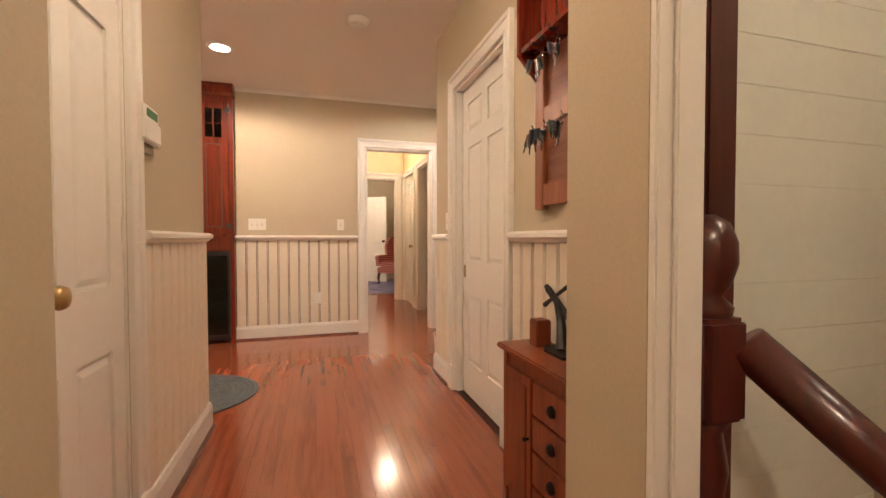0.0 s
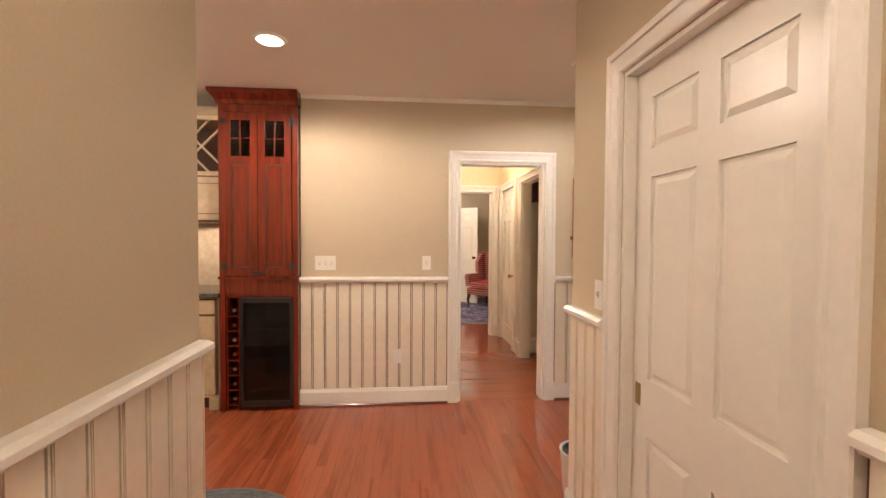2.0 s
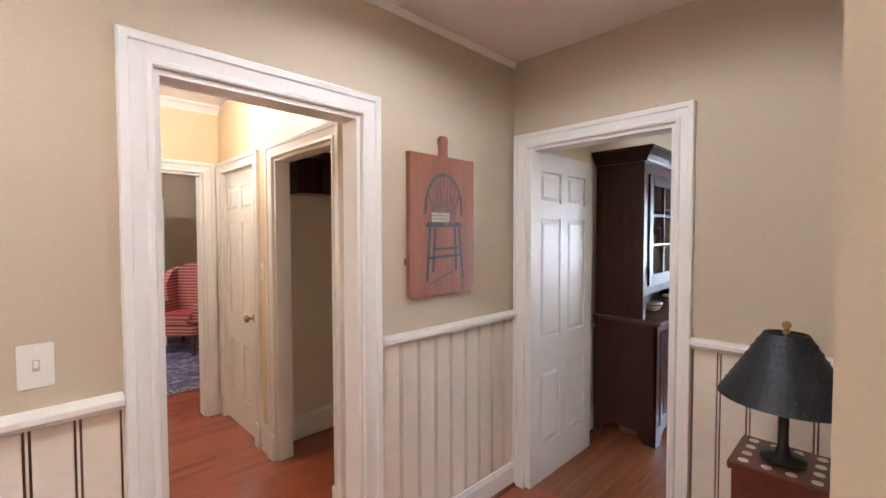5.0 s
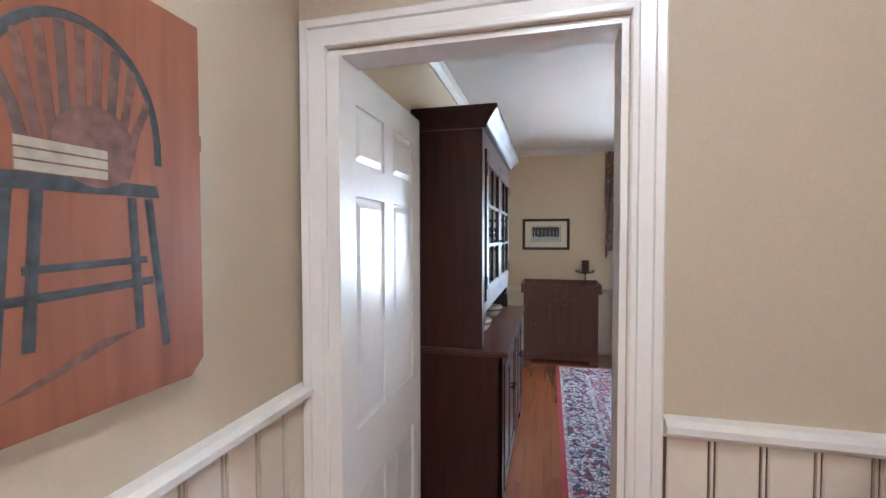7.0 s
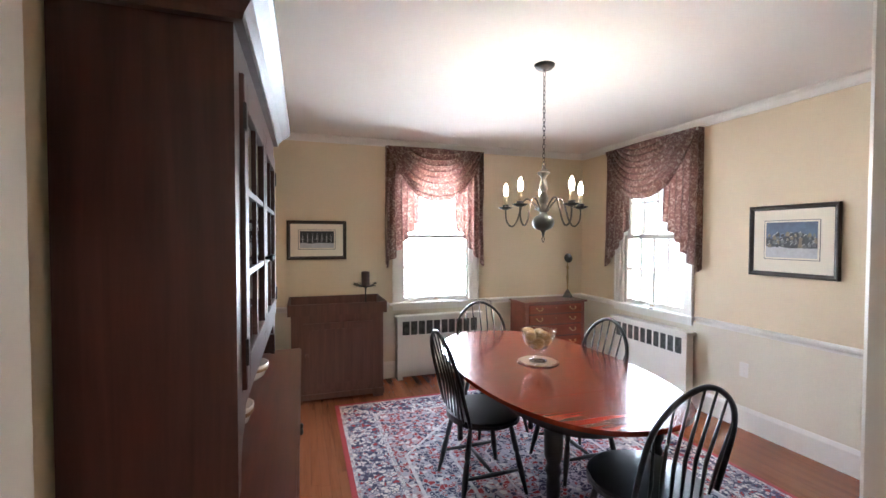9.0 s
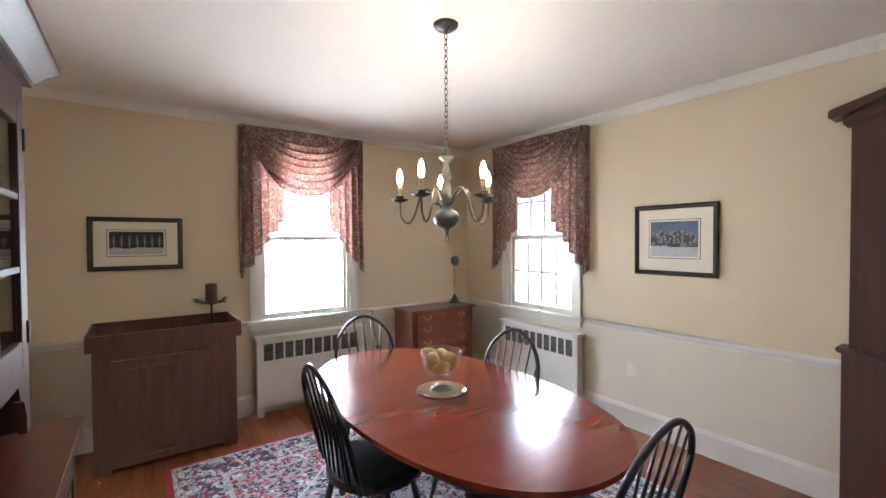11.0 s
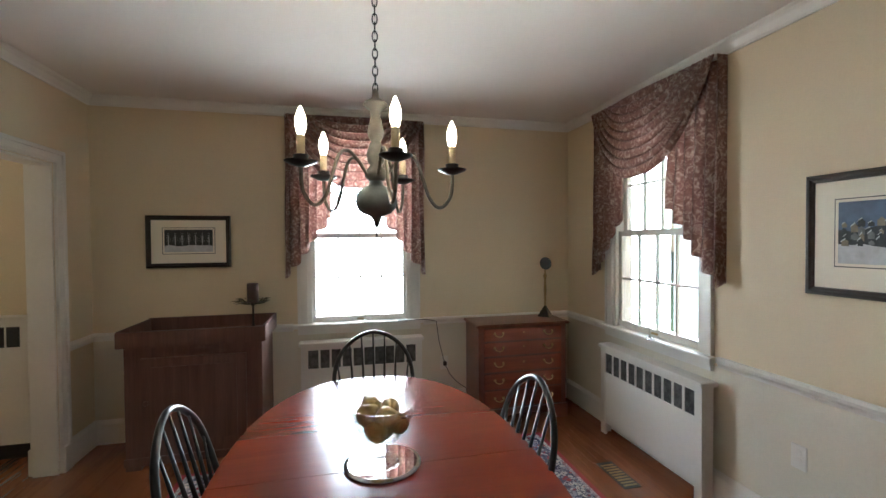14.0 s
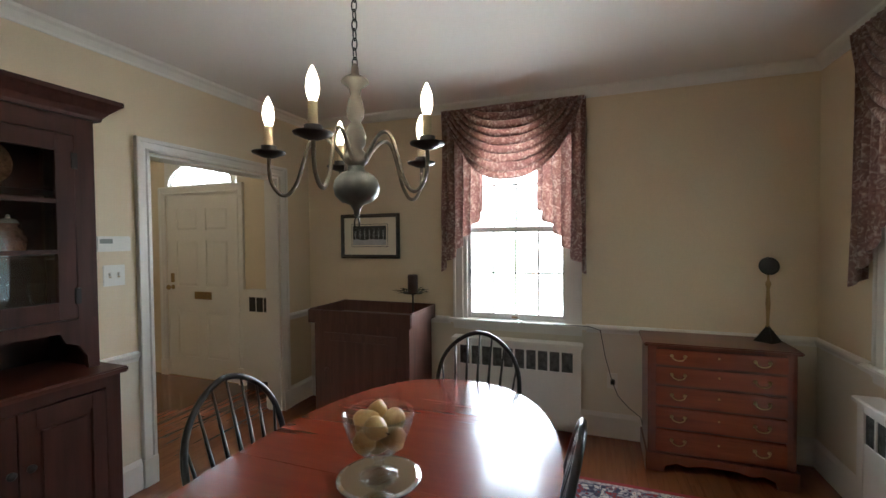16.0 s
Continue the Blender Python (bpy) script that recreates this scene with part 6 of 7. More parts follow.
for k in range(2):
    a = 0.03 + 0.38 * k
    dr_ = part("drawer_front", boxes((a, a + 0.36, -0.02, 0.0, 0.77, 0.88), bevel=0.004), CREAMW, bc)
    part("knob", lathe([(0.008, 0), (0.008, 0.012), (0.018, 0.02), (0.016, 0.03), (0.005, 0.034)], 14, m=Matrix.Translation((a + 0.22, -0.02, 0.825)) @ Matrix.Rotation(radians(90), 4, "X")), PINE, dr_, smooth=True)
    dd = part("cabinet_door", boxes((a, a + 0.06, -0.02, 0, 0.13, 0.75), (a + 0.30, a + 0.36, -0.02, 0, 0.13, 0.75), (a + 0.06, a + 0.30, -0.02, 0, 0.13, 0.20), (a + 0.06, a + 0.30, -0.02, 0, 0.68, 0.75)), CREAMW, bc)
    part("door_panel", boxes((a + 0.055, a + 0.305, -0.010, 0, 0.195, 0.685)), CREAMW, dd)
ct = thing("countertop", "dark speckled granite kitchen worktop", "worktop", -2.00, 4.50, 0.90)
part("slab", boxes((-0.02, 0.815, -0.02, 0.60, 0.001, 0.035), bevel=0.005), STONE, ct)
bs = structure(part("backsplash", boxes((-2.39, -1.18, 5.105, 5.118, 0.935, 1.52)), TILE, None), "tumbled stone tile backsplash", "wall")
uc = thing("upper_cabinet", "cream glazed upper cabinet with lattice wine rack", "cabinet", -2.00, 4.77, 1.50)
part("cabinet_body", boxes((0, 0.80, 0.0, 0.34, 0.0, 0.40)), CREAMW, uc)
part("glaze_line", boxes((0.004, 0.796, -0.003, -0.001, 0.006, 0.394)), GROOVE, uc, "brown glazed gaps round the doors")
part("cabinet_door", boxes((0.40, 0.78, -0.02, -0.004, 0.02, 0.38), bevel=0.003), CREAMW, uc)
part("panel_line", boxes((0.450, 0.730, -0.0215, -0.019, 0.070, 0.330)), GROOVE, uc)
part("door_panel", boxes((0.456, 0.724, -0.026, -0.020, 0.076, 0.324), bevel=0.003), CREAMW, uc)
part("cabinet_door", boxes((0.01, 0.390, -0.02, -0.004, 0.02, 0.38), bevel=0.003), CREAMW, uc)
part("rack_frame", boxes((0, 0.03, 0.0, 0.34, 0.40, 0.90), (0.77, 0.80, 0.0, 0.34, 0.40, 0.90), (0.03, 0.77, 0.0, 0.34, 0.86, 0.90), (0.03, 0.77, 0.0, 0.34, 0.40, 0.43)), CREAMW, uc)
part("rack_back", boxes((0.03, 0.77, 0.30, 0.33, 0.43, 0.86)), SUB, uc)
for k in range(-3, 6):
    for s_ in (-1, 1):
        x0, z0 = 0.40 + (k - 1) * 0.155, 0.645
        pts = []
        for f in (-0.215, 0.215):
            pts.append((x0 + s_ * f, 0.02 + 0.012 * (s_ > 0), z0 + f))
        if 0.03 < min(pts[0][0], pts[1][0]) and max(pts[0][0], pts[1][0]) < 0.78:
            part("lattice_strip", tube(pts, 0.010, 4), CREAMW, uc)
part("cornice", boxes((-0.01, 0.80, -0.03, 0.34, 0.90, 0.95), bevel=0.008), CREAMW, uc)

# ---- braided oval rug ----
BRAID = surface("blue_grey_braided_wool", (0.11, 0.125, 0.135), 0.95, 0.25, 90, 25, 0.6)
ov = thing("braided_rug", "oval blue-grey braided rug on the oak floor", "rug", -0.68, 2.98, 0.0005)
for k in range(14):
    f = 1 - k / 14
    a, b = 0.485 * f - 0.004, 0.42 * f - 0.004
    if a > 0.03 and b > 0.01:
        part("braid", tube([(a * math.cos(2 * math.pi * i / 64), b * math.sin(2 * math.pi * i / 64), 0.008) for i in range(64)], 0.0175 if k < 13 else 0.02, 6, closed=True), BRAID, ov)
for o in ov.children:
    o.scale = (1, 1, 0.5)

# ---- key rack on the hall wall ----
kr = thing("key_rack", "orange pine wall rack with a box shelf above", "wall rack", 1.095, 1.456, 1.14, -90)
KW = 0.72
part("side_stile", boxes((0, 0.065, -0.028, 0, 0, 0.66), bevel=0.003), PINE, kr)
part("side_stile", boxes((KW - 0.065, KW, -0.028, 0, 0, 0.66), bevel=0.003), PINE, kr)
part("bottom_rail", boxes((0.065, KW - 0.065, -0.027, 0, 0.015, 0.10), bevel=0.003), PINE, kr)
part("peg_rail", boxes((0.065, KW - 0.065, -0.027, 0, 0.33, 0.40), bevel=0.003), PINE, kr)
part("panel", boxes((0.06, KW - 0.06, -0.008, -0.003, 0.09, 0.66)), PINED, kr, "worn darker pine panel")
side = [(0.0, 0.50), (0.0, 1.15), (-0.105, 1.15), (-0.105, 0.62)]
for a in (-0.012, KW - 0.008):
    part("shelf_side", turned(prism(side[::-1], a, a + 0.02, m=UP_X)), CHERRY, kr)
for zz in (0.62, 0.88, 1.13):
    part("shelf_board", boxes((0.008, KW - 0.008, -0.100, -0.003, zz, zz + 0.018)), CHERRY, kr)
part("shelf_back", boxes((0.008, KW - 0.008, -0.012, -0.003, 0.66, 1.15)), CHERRY, kr)
mail = thing("mail_holder", "small dark cherry mail holder hung on the rack", "letter holder", 1.065, 1.115, 1.36, -90)
part("back", boxes((0, 0.075, -0.006, 0, 0, 0.26), bevel=0.002), HUTCHW, mail)
part("front", boxes((0, 0.075, -0.055, -0.047, 0, 0.17), bevel=0.002), HUTCHW, mail)
part("side", boxes((0, 0.006, -0.047, -0.006, 0, 0.20)), HUTCHW, mail)
part("side", boxes((0.069, 0.075, -0.047, -0.006, 0, 0.20)), HUTCHW, mail)
part("floor_board", boxes((0.006, 0.069, -0.047, -0.006, 0, 0.008)), HUTCHW, mail)
rng = random.Random(21)
KEYCOL = [BLACK, surface("dark_green_plastic", (0.02, 0.05, 0.04), 0.4), STEEL, surface("dull_grey_tag", (0.10, 0.10, 0.10), 0.5), surface("dark_slate_tag", (0.03, 0.04, 0.055), 0.4)]
for k, (ky, kz) in enumerate(((1.40, 1.475), (1.31, 1.475), (1.19, 1.475), (0.98, 1.475), (0.90, 1.475), (1.34, 1.745), (1.22, 1.755), (1.07, 1.76), (0.95, 1.75))):
    e = thing("key_bunch", "bunch of keys and fobs hanging on a hook", "keys", 1.05, ky + 0.016, kz - 0.012, -90, "keys on the rack")
    part("hook", tube([(0, 0.018, 0.0), (0, -0.012, -0.004), (0, -0.020, 0.010)], 0.0025, 6), IRON, e)
    part("key_ring", tube([(0.014 * math.cos(a), -0.014, -0.016 + 0.014 * math.sin(a)) for a in [2 * math.pi * i / 14 for i in range(14)]], 0.0014, 5, closed=True), STEEL, e)
    for q in range(rng.randint(3, 5)):
        tilt = rng.uniform(-0.7, 0.7)
        w, h = rng.uniform(0.012, 0.022), rng.uniform(0.035, 0.06)
        bm = boxes((-w / 2, w / 2, -0.006, 0.006, -h, 0), bevel=0.003)
        tube([(0, 0, -h), (0, 0, -h - rng.uniform(0.0, 0.03) - 0.003)], 0.003, 5, bm)
        ob = part("fob", bm, KEYCOL[(k + q) % len(KEYCOL)], e)
        ob.matrix_basis = Matrix.Translation((rng.uniform(-0.012, 0.012), -0.014 - 0.012 * q, -0.028)) @ Matrix.Rotation(tilt, 4, "Y") @ Matrix.Rotation(rng.uniform(-0.6, 0.6), 4, "Z")
tape = thing("tape_roll", "yellow roll of tape hung on the rack", "tape", 1.02, 1.076, 1.84, -90)
part("roll", lathe([(0.022, -0.01), (0.034, -0.01), (0.034, 0.01), (0.022, 0.01)], 24, m=Matrix.Rotation(radians(90), 4, "X"), ring=True), surface("yellow_tape", (0.65, 0.45, 0.03), 0.4), tape)

# ---- small chest and the apple peeler on it ----
DESKW = wood("orange_red_cabinet_wood", (0.32, 0.080, 0.030), (0.15, 0.034, 0.013), 0.32, "Z", 1.0, 0.1)
dk = thing("small_cabinet", "small orange-brown cabinet with a door and drawers", "cabinet", 1.077, 1.395, 0, -90)
DW, DD, DH = 0.50, 0.165, 0.601
part("body", boxes((0, DW, -DD, 0, 0.03, DH)), DESKW, dk)
part("top", boxes((-0.025, DW + 0.004, -DD - 0.03, 0.006, DH, DH + 0.022), bevel=0.006), DESKW, dk)
for a in (0.0, DW - 0.04):
    part("foot", boxes((a, a + 0.04, -DD, -DD + 0.04, 0, 0.03)), DESKW, dk)
    part("foot", boxes((a, a + 0.04, -0.04, 0, 0, 0.03)), DESKW, dk)
part("corner_post", boxes((-0.006, 0.026, -DD - 0.008, -DD + 0.02, 0.0, DH), bevel=0.003), DESKW, dk)
d = part("cupboard_door", boxes((0.03, 0.225, -DD - 0.014, -DD, 0.08, 0.55), bevel=0.003), DESKW, dk)
part("door_panel", boxes((0.06, 0.195, -DD - 0.018, -DD - 0.012, 0.115, 0.515), bevel=0.002), DESKW, d)
part("knob", lathe([(0.004, 0), (0.005, 0.012), (0.009, 0.016), (0.004, 0.022)], 10, m=Matrix.Translation((0.21, -DD - 0.014, 0.34)) @ Matrix.Rotation(radians(90), 4, "X")), IRON, d)
for k in range(4):
    z0 = 0.08 + 0.119 * k
    d = part("drawer", boxes((0.235, DW - 0.015, -DD - 0.014, -DD, z0, z0 + 0.111), bevel=0.003), DESKW, dk)
    part("cup_pull", lathe([(0.020, 0), (0.018, 0.010), (0.009, 0.016)], 14, m=Matrix.Translation((0.36, -DD - 0.014, z0 + 0.055)) @ Matrix.Rotation(radians(90), 4, "X")), IRON, d)
ap = thing("apple_peeler", "antique black iron hand-crank peeler on a wooden block", "peeler", 1.012, 1.23, 0.623)
part("wood_block", boxes((-0.03, 0.03, 0.05, 0.11, 0, 0.10), bevel=0.004), DESKW, ap)
part("base_plate", prism([(-0.03, -0.12), (0.06, -0.12), (0.06, 0.045), (0.0, 0.045), (-0.03, 0.0)], 0.0, 0.010), IRON, ap)
part("frame_arm", tube([(0.02, -0.04, 0.008), (0.03, -0.02, 0.05), (0.045, 0.01, 0.10), (0.05, 0.045, 0.165)], [0.026, 0.020, 0.016, 0.012], 10), IRON, ap)
part("shaft", tube([(0.055, 0.130, 0.217), (0.055, 0.115, 0.205), (0.058, -0.07, 0.085), (0.058, -0.085, 0.075)], [0.010, 0.013, 0.013, 0.018], 10), IRON, ap)
part("crank", tube([(0.030, 0.098, 0.150), (0.030, 0.05, 0.178), (0.035, -0.08, 0.254), (0.040, -0.150, 0.290)], [0.010, 0.007, 0.008, 0.014], 8), IRON, ap)
part("gear", lathe([(0.026, -0.004), (0.029, 0.0), (0.026, 0.004), (0.008, 0.008)], 18, m=Matrix.Translation((0.02, -0.095, 0.030)) @ Matrix.Rotation(radians(90), 4, "Y")), IRON, ap)

# ---- stairwell ----
BLOCKW = surface("pale_green_painted_board", (0.70, 0.71, 0.62), 0.6, 0.03, 30, 3, 0.08)
sw = structure(part("wall_stair_boards", boxes((0.765, 2.145, 0.514, 0.5255, -0.012, H)), surface("board_joint_paint", (0.67, 0.68, 0.59), 0.7), None), "pale green painted board wall", "wall")
for r in range(27):
    part("wall_board", boxes((0.766, 2.144, 0.5035, 0.5145, r * 0.094 + 0.0002, min(H, r * 0.094 + 0.0938)), bevel=0.0008), BLOCKW, sw)
nw = thing("newel_post", "dark red-brown turned newel post with a ball top", "newel post", 0.800, 0.416, 0.065)
part("shaft", boxes((-0.036, 0.036, -0.036, 0.036, -0.035, 0.45), bevel=0.006), STAINED, nw)
part("turning", lathe([(0.036, 0.45), (0.026, 0.48), (0.022, 0.52), (0.033, 0.60), (0.024, 0.66), (0.036, 0.68)], 20), STAINED, nw, smooth=True)
part("cap_block", boxes((-0.040, 0.040, -0.040, 0.040, 0.68, 0.84), bevel=0.008), STAINED, nw)
part("ball", lathe([(0.034, 0.84), (0.037, 0.855), (0.021, 0.872), (0.033, 0.89), (0.042, 0.922), (0.041, 0.955), (0.030, 0.985), (0.010, 0.998)], 24), STAINED, nw, smooth=True)
hr = thing("stair_handrail", "dark red-brown wooden stair handrail sloping down", "handrail", 0.800, 0.416, 0.065)
part("rail", tube([(0.04, -0.03, 0.80), (0.20, -0.17, 0.60), (0.48, -0.42, 0.26)], 0.034, 12), STAINED, hr, smooth=True)
for k in range(3):
    f = 0.28 + 0.3 * k
    part("baluster", tube([(0.04 + 0.44 * f, -0.03 - 0.39 * f, -0.035), (0.04 + 0.44 * f, -0.03 - 0.39 * f, 0.78 - 0.54 * f)], 0.011, 8), WHITE, hr, "white baluster")
st = thing("stained_post", "dark stained upright post beside the stairs", "post", 0.852, 0.468, 0)
part("post", boxes((-0.032, 0.032, -0.032, 0.032, 0, H - 0.001), bevel=0.004), STAINED, st)

# ---- painted cutting board ----
BOARDW = wood("orange_board_wood", (0.35, 0.130, 0.062), (0.20, 0.068, 0.034), 0.45, "Z", 0.45, 0.05)
GREY = surface("grey_blue_folk_paint", (0.060, 0.066, 0.070), 0.6, 0.4, 40, 10, 0.0)
MAUVE = surface("faded_mauve_paint", (0.20, 0.10, 0.075), 0.6, 0.3, 40, 10, 0.0)
GREYED = surface("greyed_brown_paint", (0.13, 0.085, 0.07), 0.6, 0.3, 40, 10, 0.0)
PALEP = surface("pale_paper_paint", (0.46, 0.40, 0.30), 0.6, 0.15, 40, 10, 0.0)
cb = thing("painted_board", "hanging wooden breadboard painted with a Windsor chair", "wall decoration", 1.690, 4.546, 1.214)
BW, BH = 0.440, 0.680
part("board", turned(prism([(0, 0.01), (0.012, 0), (BW - 0.03, 0), (BW, 0.03), (BW, BH), (0, BH)], -0.026, 0.0, m=UP_Y)), BOARDW, cb)
part("handle", turned(prism([(0.20, BH), (0.25, BH), (0.246, BH + 0.03), (0.252, BH + 0.085), (0.24, BH + 0.10), (0.21, BH + 0.10), (0.198, BH + 0.085), (0.204, BH + 0.03)], -0.025, -0.002, m=UP_Y)), BOARDW, cb)
part("batten_end", boxes((-0.018, 0.0, -0.022, -0.006, 0.155, 0.185)), BOARDW, cb)
part("batten_end", boxes((BW, BW + 0.008, -0.022, -0.006, 0.44, 0.47)), BOARDW, cb)
yb = -0.0265


def stroke(points, r, material, name="brush_stroke"):
    bm = tube([(px, 0, pz) for px, pz in points], r, 6)
    ob = part(name, bm, material, cb)
    ob.matrix_basis = Matrix.Translation((0, yb, 0)) @ Matrix.Diagonal((1, 0.12, 1, 1))


cx0, sz = 0.222, 0.345
hoop = [(cx0 + 0.125 * math.cos(a), sz + 0.05 + 0.195 * max(0, math.sin(a)) ** 0.8) for a in [math.pi * i / 24 for i in range(25)]]
stroke(hoop, 0.0075, GREY)
for k in range(9):
    f = (k - 4) / 4
    stroke([(cx0 + 0.065 * f, sz + 0.02), (cx0 + 0.085 * f, sz + 0.10), (cx0 + 0.108 * f, sz + 0.045 + 0.19 * (1 - (0.108 * f / 0.125) ** 2) ** 0.4)], 0.0078, MAUVE if k % 3 else GREYED)
part("painted_seat", turned(prism([(cx0 - 0.125, sz - 0.012), (cx0 + 0.125, sz - 0.006), (cx0 + 0.12, sz + 0.014), (cx0 - 0.115, sz + 0.012)], -0.0280, -0.026, m=UP_Y)), GREY, cb)
for a, b in ((-0.095, -0.115), (-0.06, -0.075), (0.075, 0.085), (0.105, 0.135)):
    stroke([(cx0 + a, sz - 0.01), (cx0 + b, 0.075 if abs(a) > 0.09 else 0.115)], 0.0085, GREY)
stroke([(cx0 - 0.10, 0.185), (cx0 + 0.11, 0.195)], 0.007, GREY)
stroke([(cx0 - 0.08, 0.225), (cx0 + 0.10, 0.232)], 0.006, GREY)
part("painted_shadow", turned(prism([(cx0 - 0.115, 0.055), (cx0 - 0.07, 0.062), (cx0 + 0.08, 0.115), (cx0 + 0.02, 0.11)], -0.0270, -0.026, m=UP_Y)), MAUVE, cb)
for k in range(3):
    part("painted_book", turned(prism([(cx0 - 0.085, sz + 0.014 + 0.016 * k), (cx0 + 0.035, sz + 0.014 + 0.016 * k), (cx0 + 0.035, sz + 0.027 + 0.016 * k), (cx0 - 0.085, sz + 0.027 + 0.016 * k)], -0.0286, -0.026, m=UP_Y)), PALEP, cb)
part("painted_bowl", turned(prism([(cx0 + 0.02 + 0.062 * math.cos(a), sz + 0.062 + 0.062 * math.sin(a)) for a in [2 * math.pi * i / 24 for i in range(24)]], -0.0283, -0.026, m=UP_Y)), MAUVE, cb)

# ---- alcove stand and punched tin lamp ----
TIN = surface("dark_punched_tin", (0.035, 0.038, 0.042), 0.45, 0.25, 50, 8, 0.15, 0.55)
stand = thing("bottle_stand", "small red-brown wooden stand with round holes on top", "side table", 1.985, 3.20, 0)
part("top", boxes((-0.115, 0.115, -0.115, 0.115, 0.835, 0.857), bevel=0.003), CHESTW, stand)
part("case", boxes((-0.105, 0.105, -0.105, 0.105, 0.45, 0.835), bevel=0.002), CHESTW, stand)
for a in (-0.085, 0.085):
    for b in (-0.085, 0.085):
        part("leg", boxes((a - 0.018, a + 0.018, b - 0.018, b + 0.018, 0, 0.45)), CHESTW, stand)
for i in range(4):
    for j in range(4):
        if (i, j) not in ((1, 1), (1, 2), (2, 1), (2, 2)):
            part("pale_plug", lathe([(0.013, 0.8565), (0.013, 0.8585), (0.010, 0.8588)], 16, m=Matrix.Translation((-0.081 + 0.054 * i, -0.081 + 0.054 * j, 0))), MAT, stand, "pale round inlay")
lp = thing("table_lamp", "table lamp with a dark punched tin cone shade", "lamp", 1.985, 3.20, 0.858)
part("base", lathe([(0.055, 0), (0.055, 0.012), (0.02, 0.02), (0.012, 0.05), (0.012, 0.30), (0.004, 0.40)], 20), IRON, lp, smooth=True)
shade = part("shade", lathe([(0.161, 0.182), (0.163, 0.180), (0.053, 0.369), (0.051, 0.369), (0.052, 0.364)], 48, ring=True), TIN, lp, "dark punched tin shade", smooth=False)
bm = bmesh.new()
for r in range(8):
    f = 0.06 + 0.115 * r
    rad, zz = 0.163 + (0.053 - 0.163) * f, 0.180 + (0.369 - 0.180) * f
    n = 34
    for k in range(n):
        a = 2 * math.pi * (k + 0.5 * (r % 2)) / n
        bmesh.ops.create_icosphere(bm, subdivisions=1, radius=0.0028, matrix=Matrix.Translation((rad * math.cos(a), rad * math.sin(a), zz)))
tagged(part("punched_dots", bm, TIN, shade), kind="stuff")
part("harp", tube([(-0.035, 0, 0.27), (-0.035, 0, 0.35), (0, 0, 0.366), (0.035, 0, 0.35), (0.035, 0, 0.27)], 0.0025, 6), IRON, lp)
part("spider", boxes((-0.051, 0.051, -0.003, 0.003, 0.362, 0.366), (-0.003, 0.003, -0.051, 0.051, 0.3625, 0.3665)), IRON, lp)
part("finial", lathe([(0.006, 0.366), (0.010, 0.373), (0.005, 0.380), (0.012, 0.390), (0.010, 0.400), (0.003, 0.404)], 14), BRASS, lp, "brass finial", smooth=True)

wb = thing("waste_bin", "small white bin with a dark liner on the oak floor", "bin", 1.235, 3.235, 0)
part("bin_body", lathe([(0.085, 0), (0.098, 0.01), (0.112, 0.225), (0.118, 0.235), (0.112, 0.240), (0.104, 0.230), (0.092, 0.02), (0.002, 0.015)], 32), PLASTIC, wb, smooth=True)
part("liner", lathe([(0.103, 0.228), (0.098, 0.236), (0.090, 0.225), (0.080, 0.06), (0.002, 0.05)], 28), BLACK, wb, "dark bin liner", smooth=True)

# ---- corridor and the room beyond ----
hb = thing("wall_box", "dark box shelf high on the closet wall", "shelf", 1.77, 5.90, 1.80)
part("back", boxes((0.0, 0.30, 0.08, 0.098, 0, 0.30)), STAINED, hb)
part("shelf_board", boxes((0.0, 0.30, -0.10, 0.08, 0.0, 0.02)), STAINED, hb)
part("shelf_board", boxes((0.0, 0.30, -0.10, 0.08, 0.28, 0.30)), STAINED, hb)
part("side", boxes((0.0, 0.015, -0.10, 0.08, 0.02, 0.28)), STAINED, hb)
part("side", boxes((0.285, 0.30, -0.10, 0.08, 0.02, 0.28)), STAINED, hb)


def stripe_material():
    m = bpy.data.materials.new("red_striped_upholstery")
    n, l, b = nodes_of(m)
    co = n.new("ShaderNodeTexCoord")
    sep = n.new("ShaderNodeSeparateXYZ")
    l.new(co.outputs["Object"], sep.inputs[0])
    w = n.new("ShaderNodeMath")
    w.operation = "MULTIPLY"
    w.inputs[1].default_value = 150
    l.new(sep.outputs["Z"], w.inputs[0])
    sn = n.new("ShaderNodeMath")
    sn.operation = "SINE"
    l.new(w.outputs[0], sn.inputs[0])
    r = n.new("ShaderNodeMapRange")
    r.inputs["From Min"].default_value, r.inputs["From Max"].default_value = -0.2, 0.5
    l.new(sn.outputs[0], r.inputs["Value"])
    mix = n.new("ShaderNodeMix")
    mix.data_type = "RGBA"
    mix.inputs[6].default_value, mix.inputs[7].default_value = (0.34, 0.045, 0.05, 1), (0.52, 0.32, 0.28, 1)
    l.new(r.outputs[0], mix.inputs[0])
    l.new(mix.outputs[2], b.inputs["Base Color"])
    b.inputs["Roughness"].default_value = 0.9
    return m


STRIPE = stripe_material()
wc = thing("wing_chair", "red and white striped wing chair on dark legs", "armchair", 1.93, 9.36, 0.010, -48)
part("seat_cushion", boxes((-0.27, 0.27, -0.36, 0.22, 0.36, 0.50), bevel=0.05), STRIPE, wc)
part("seat_rail", boxes((-0.31, 0.31, -0.34, 0.28, 0.24, 0.37), bevel=0.02), STRIPE, wc)
back = [(-0.27, 0.45), (0.27, 0.45), (0.29, 0.95), (0.24, 1.08), (0.12, 1.12), (0, 1.13), (-0.12, 1.12), (-0.24, 1.08), (-0.29, 0.95)]
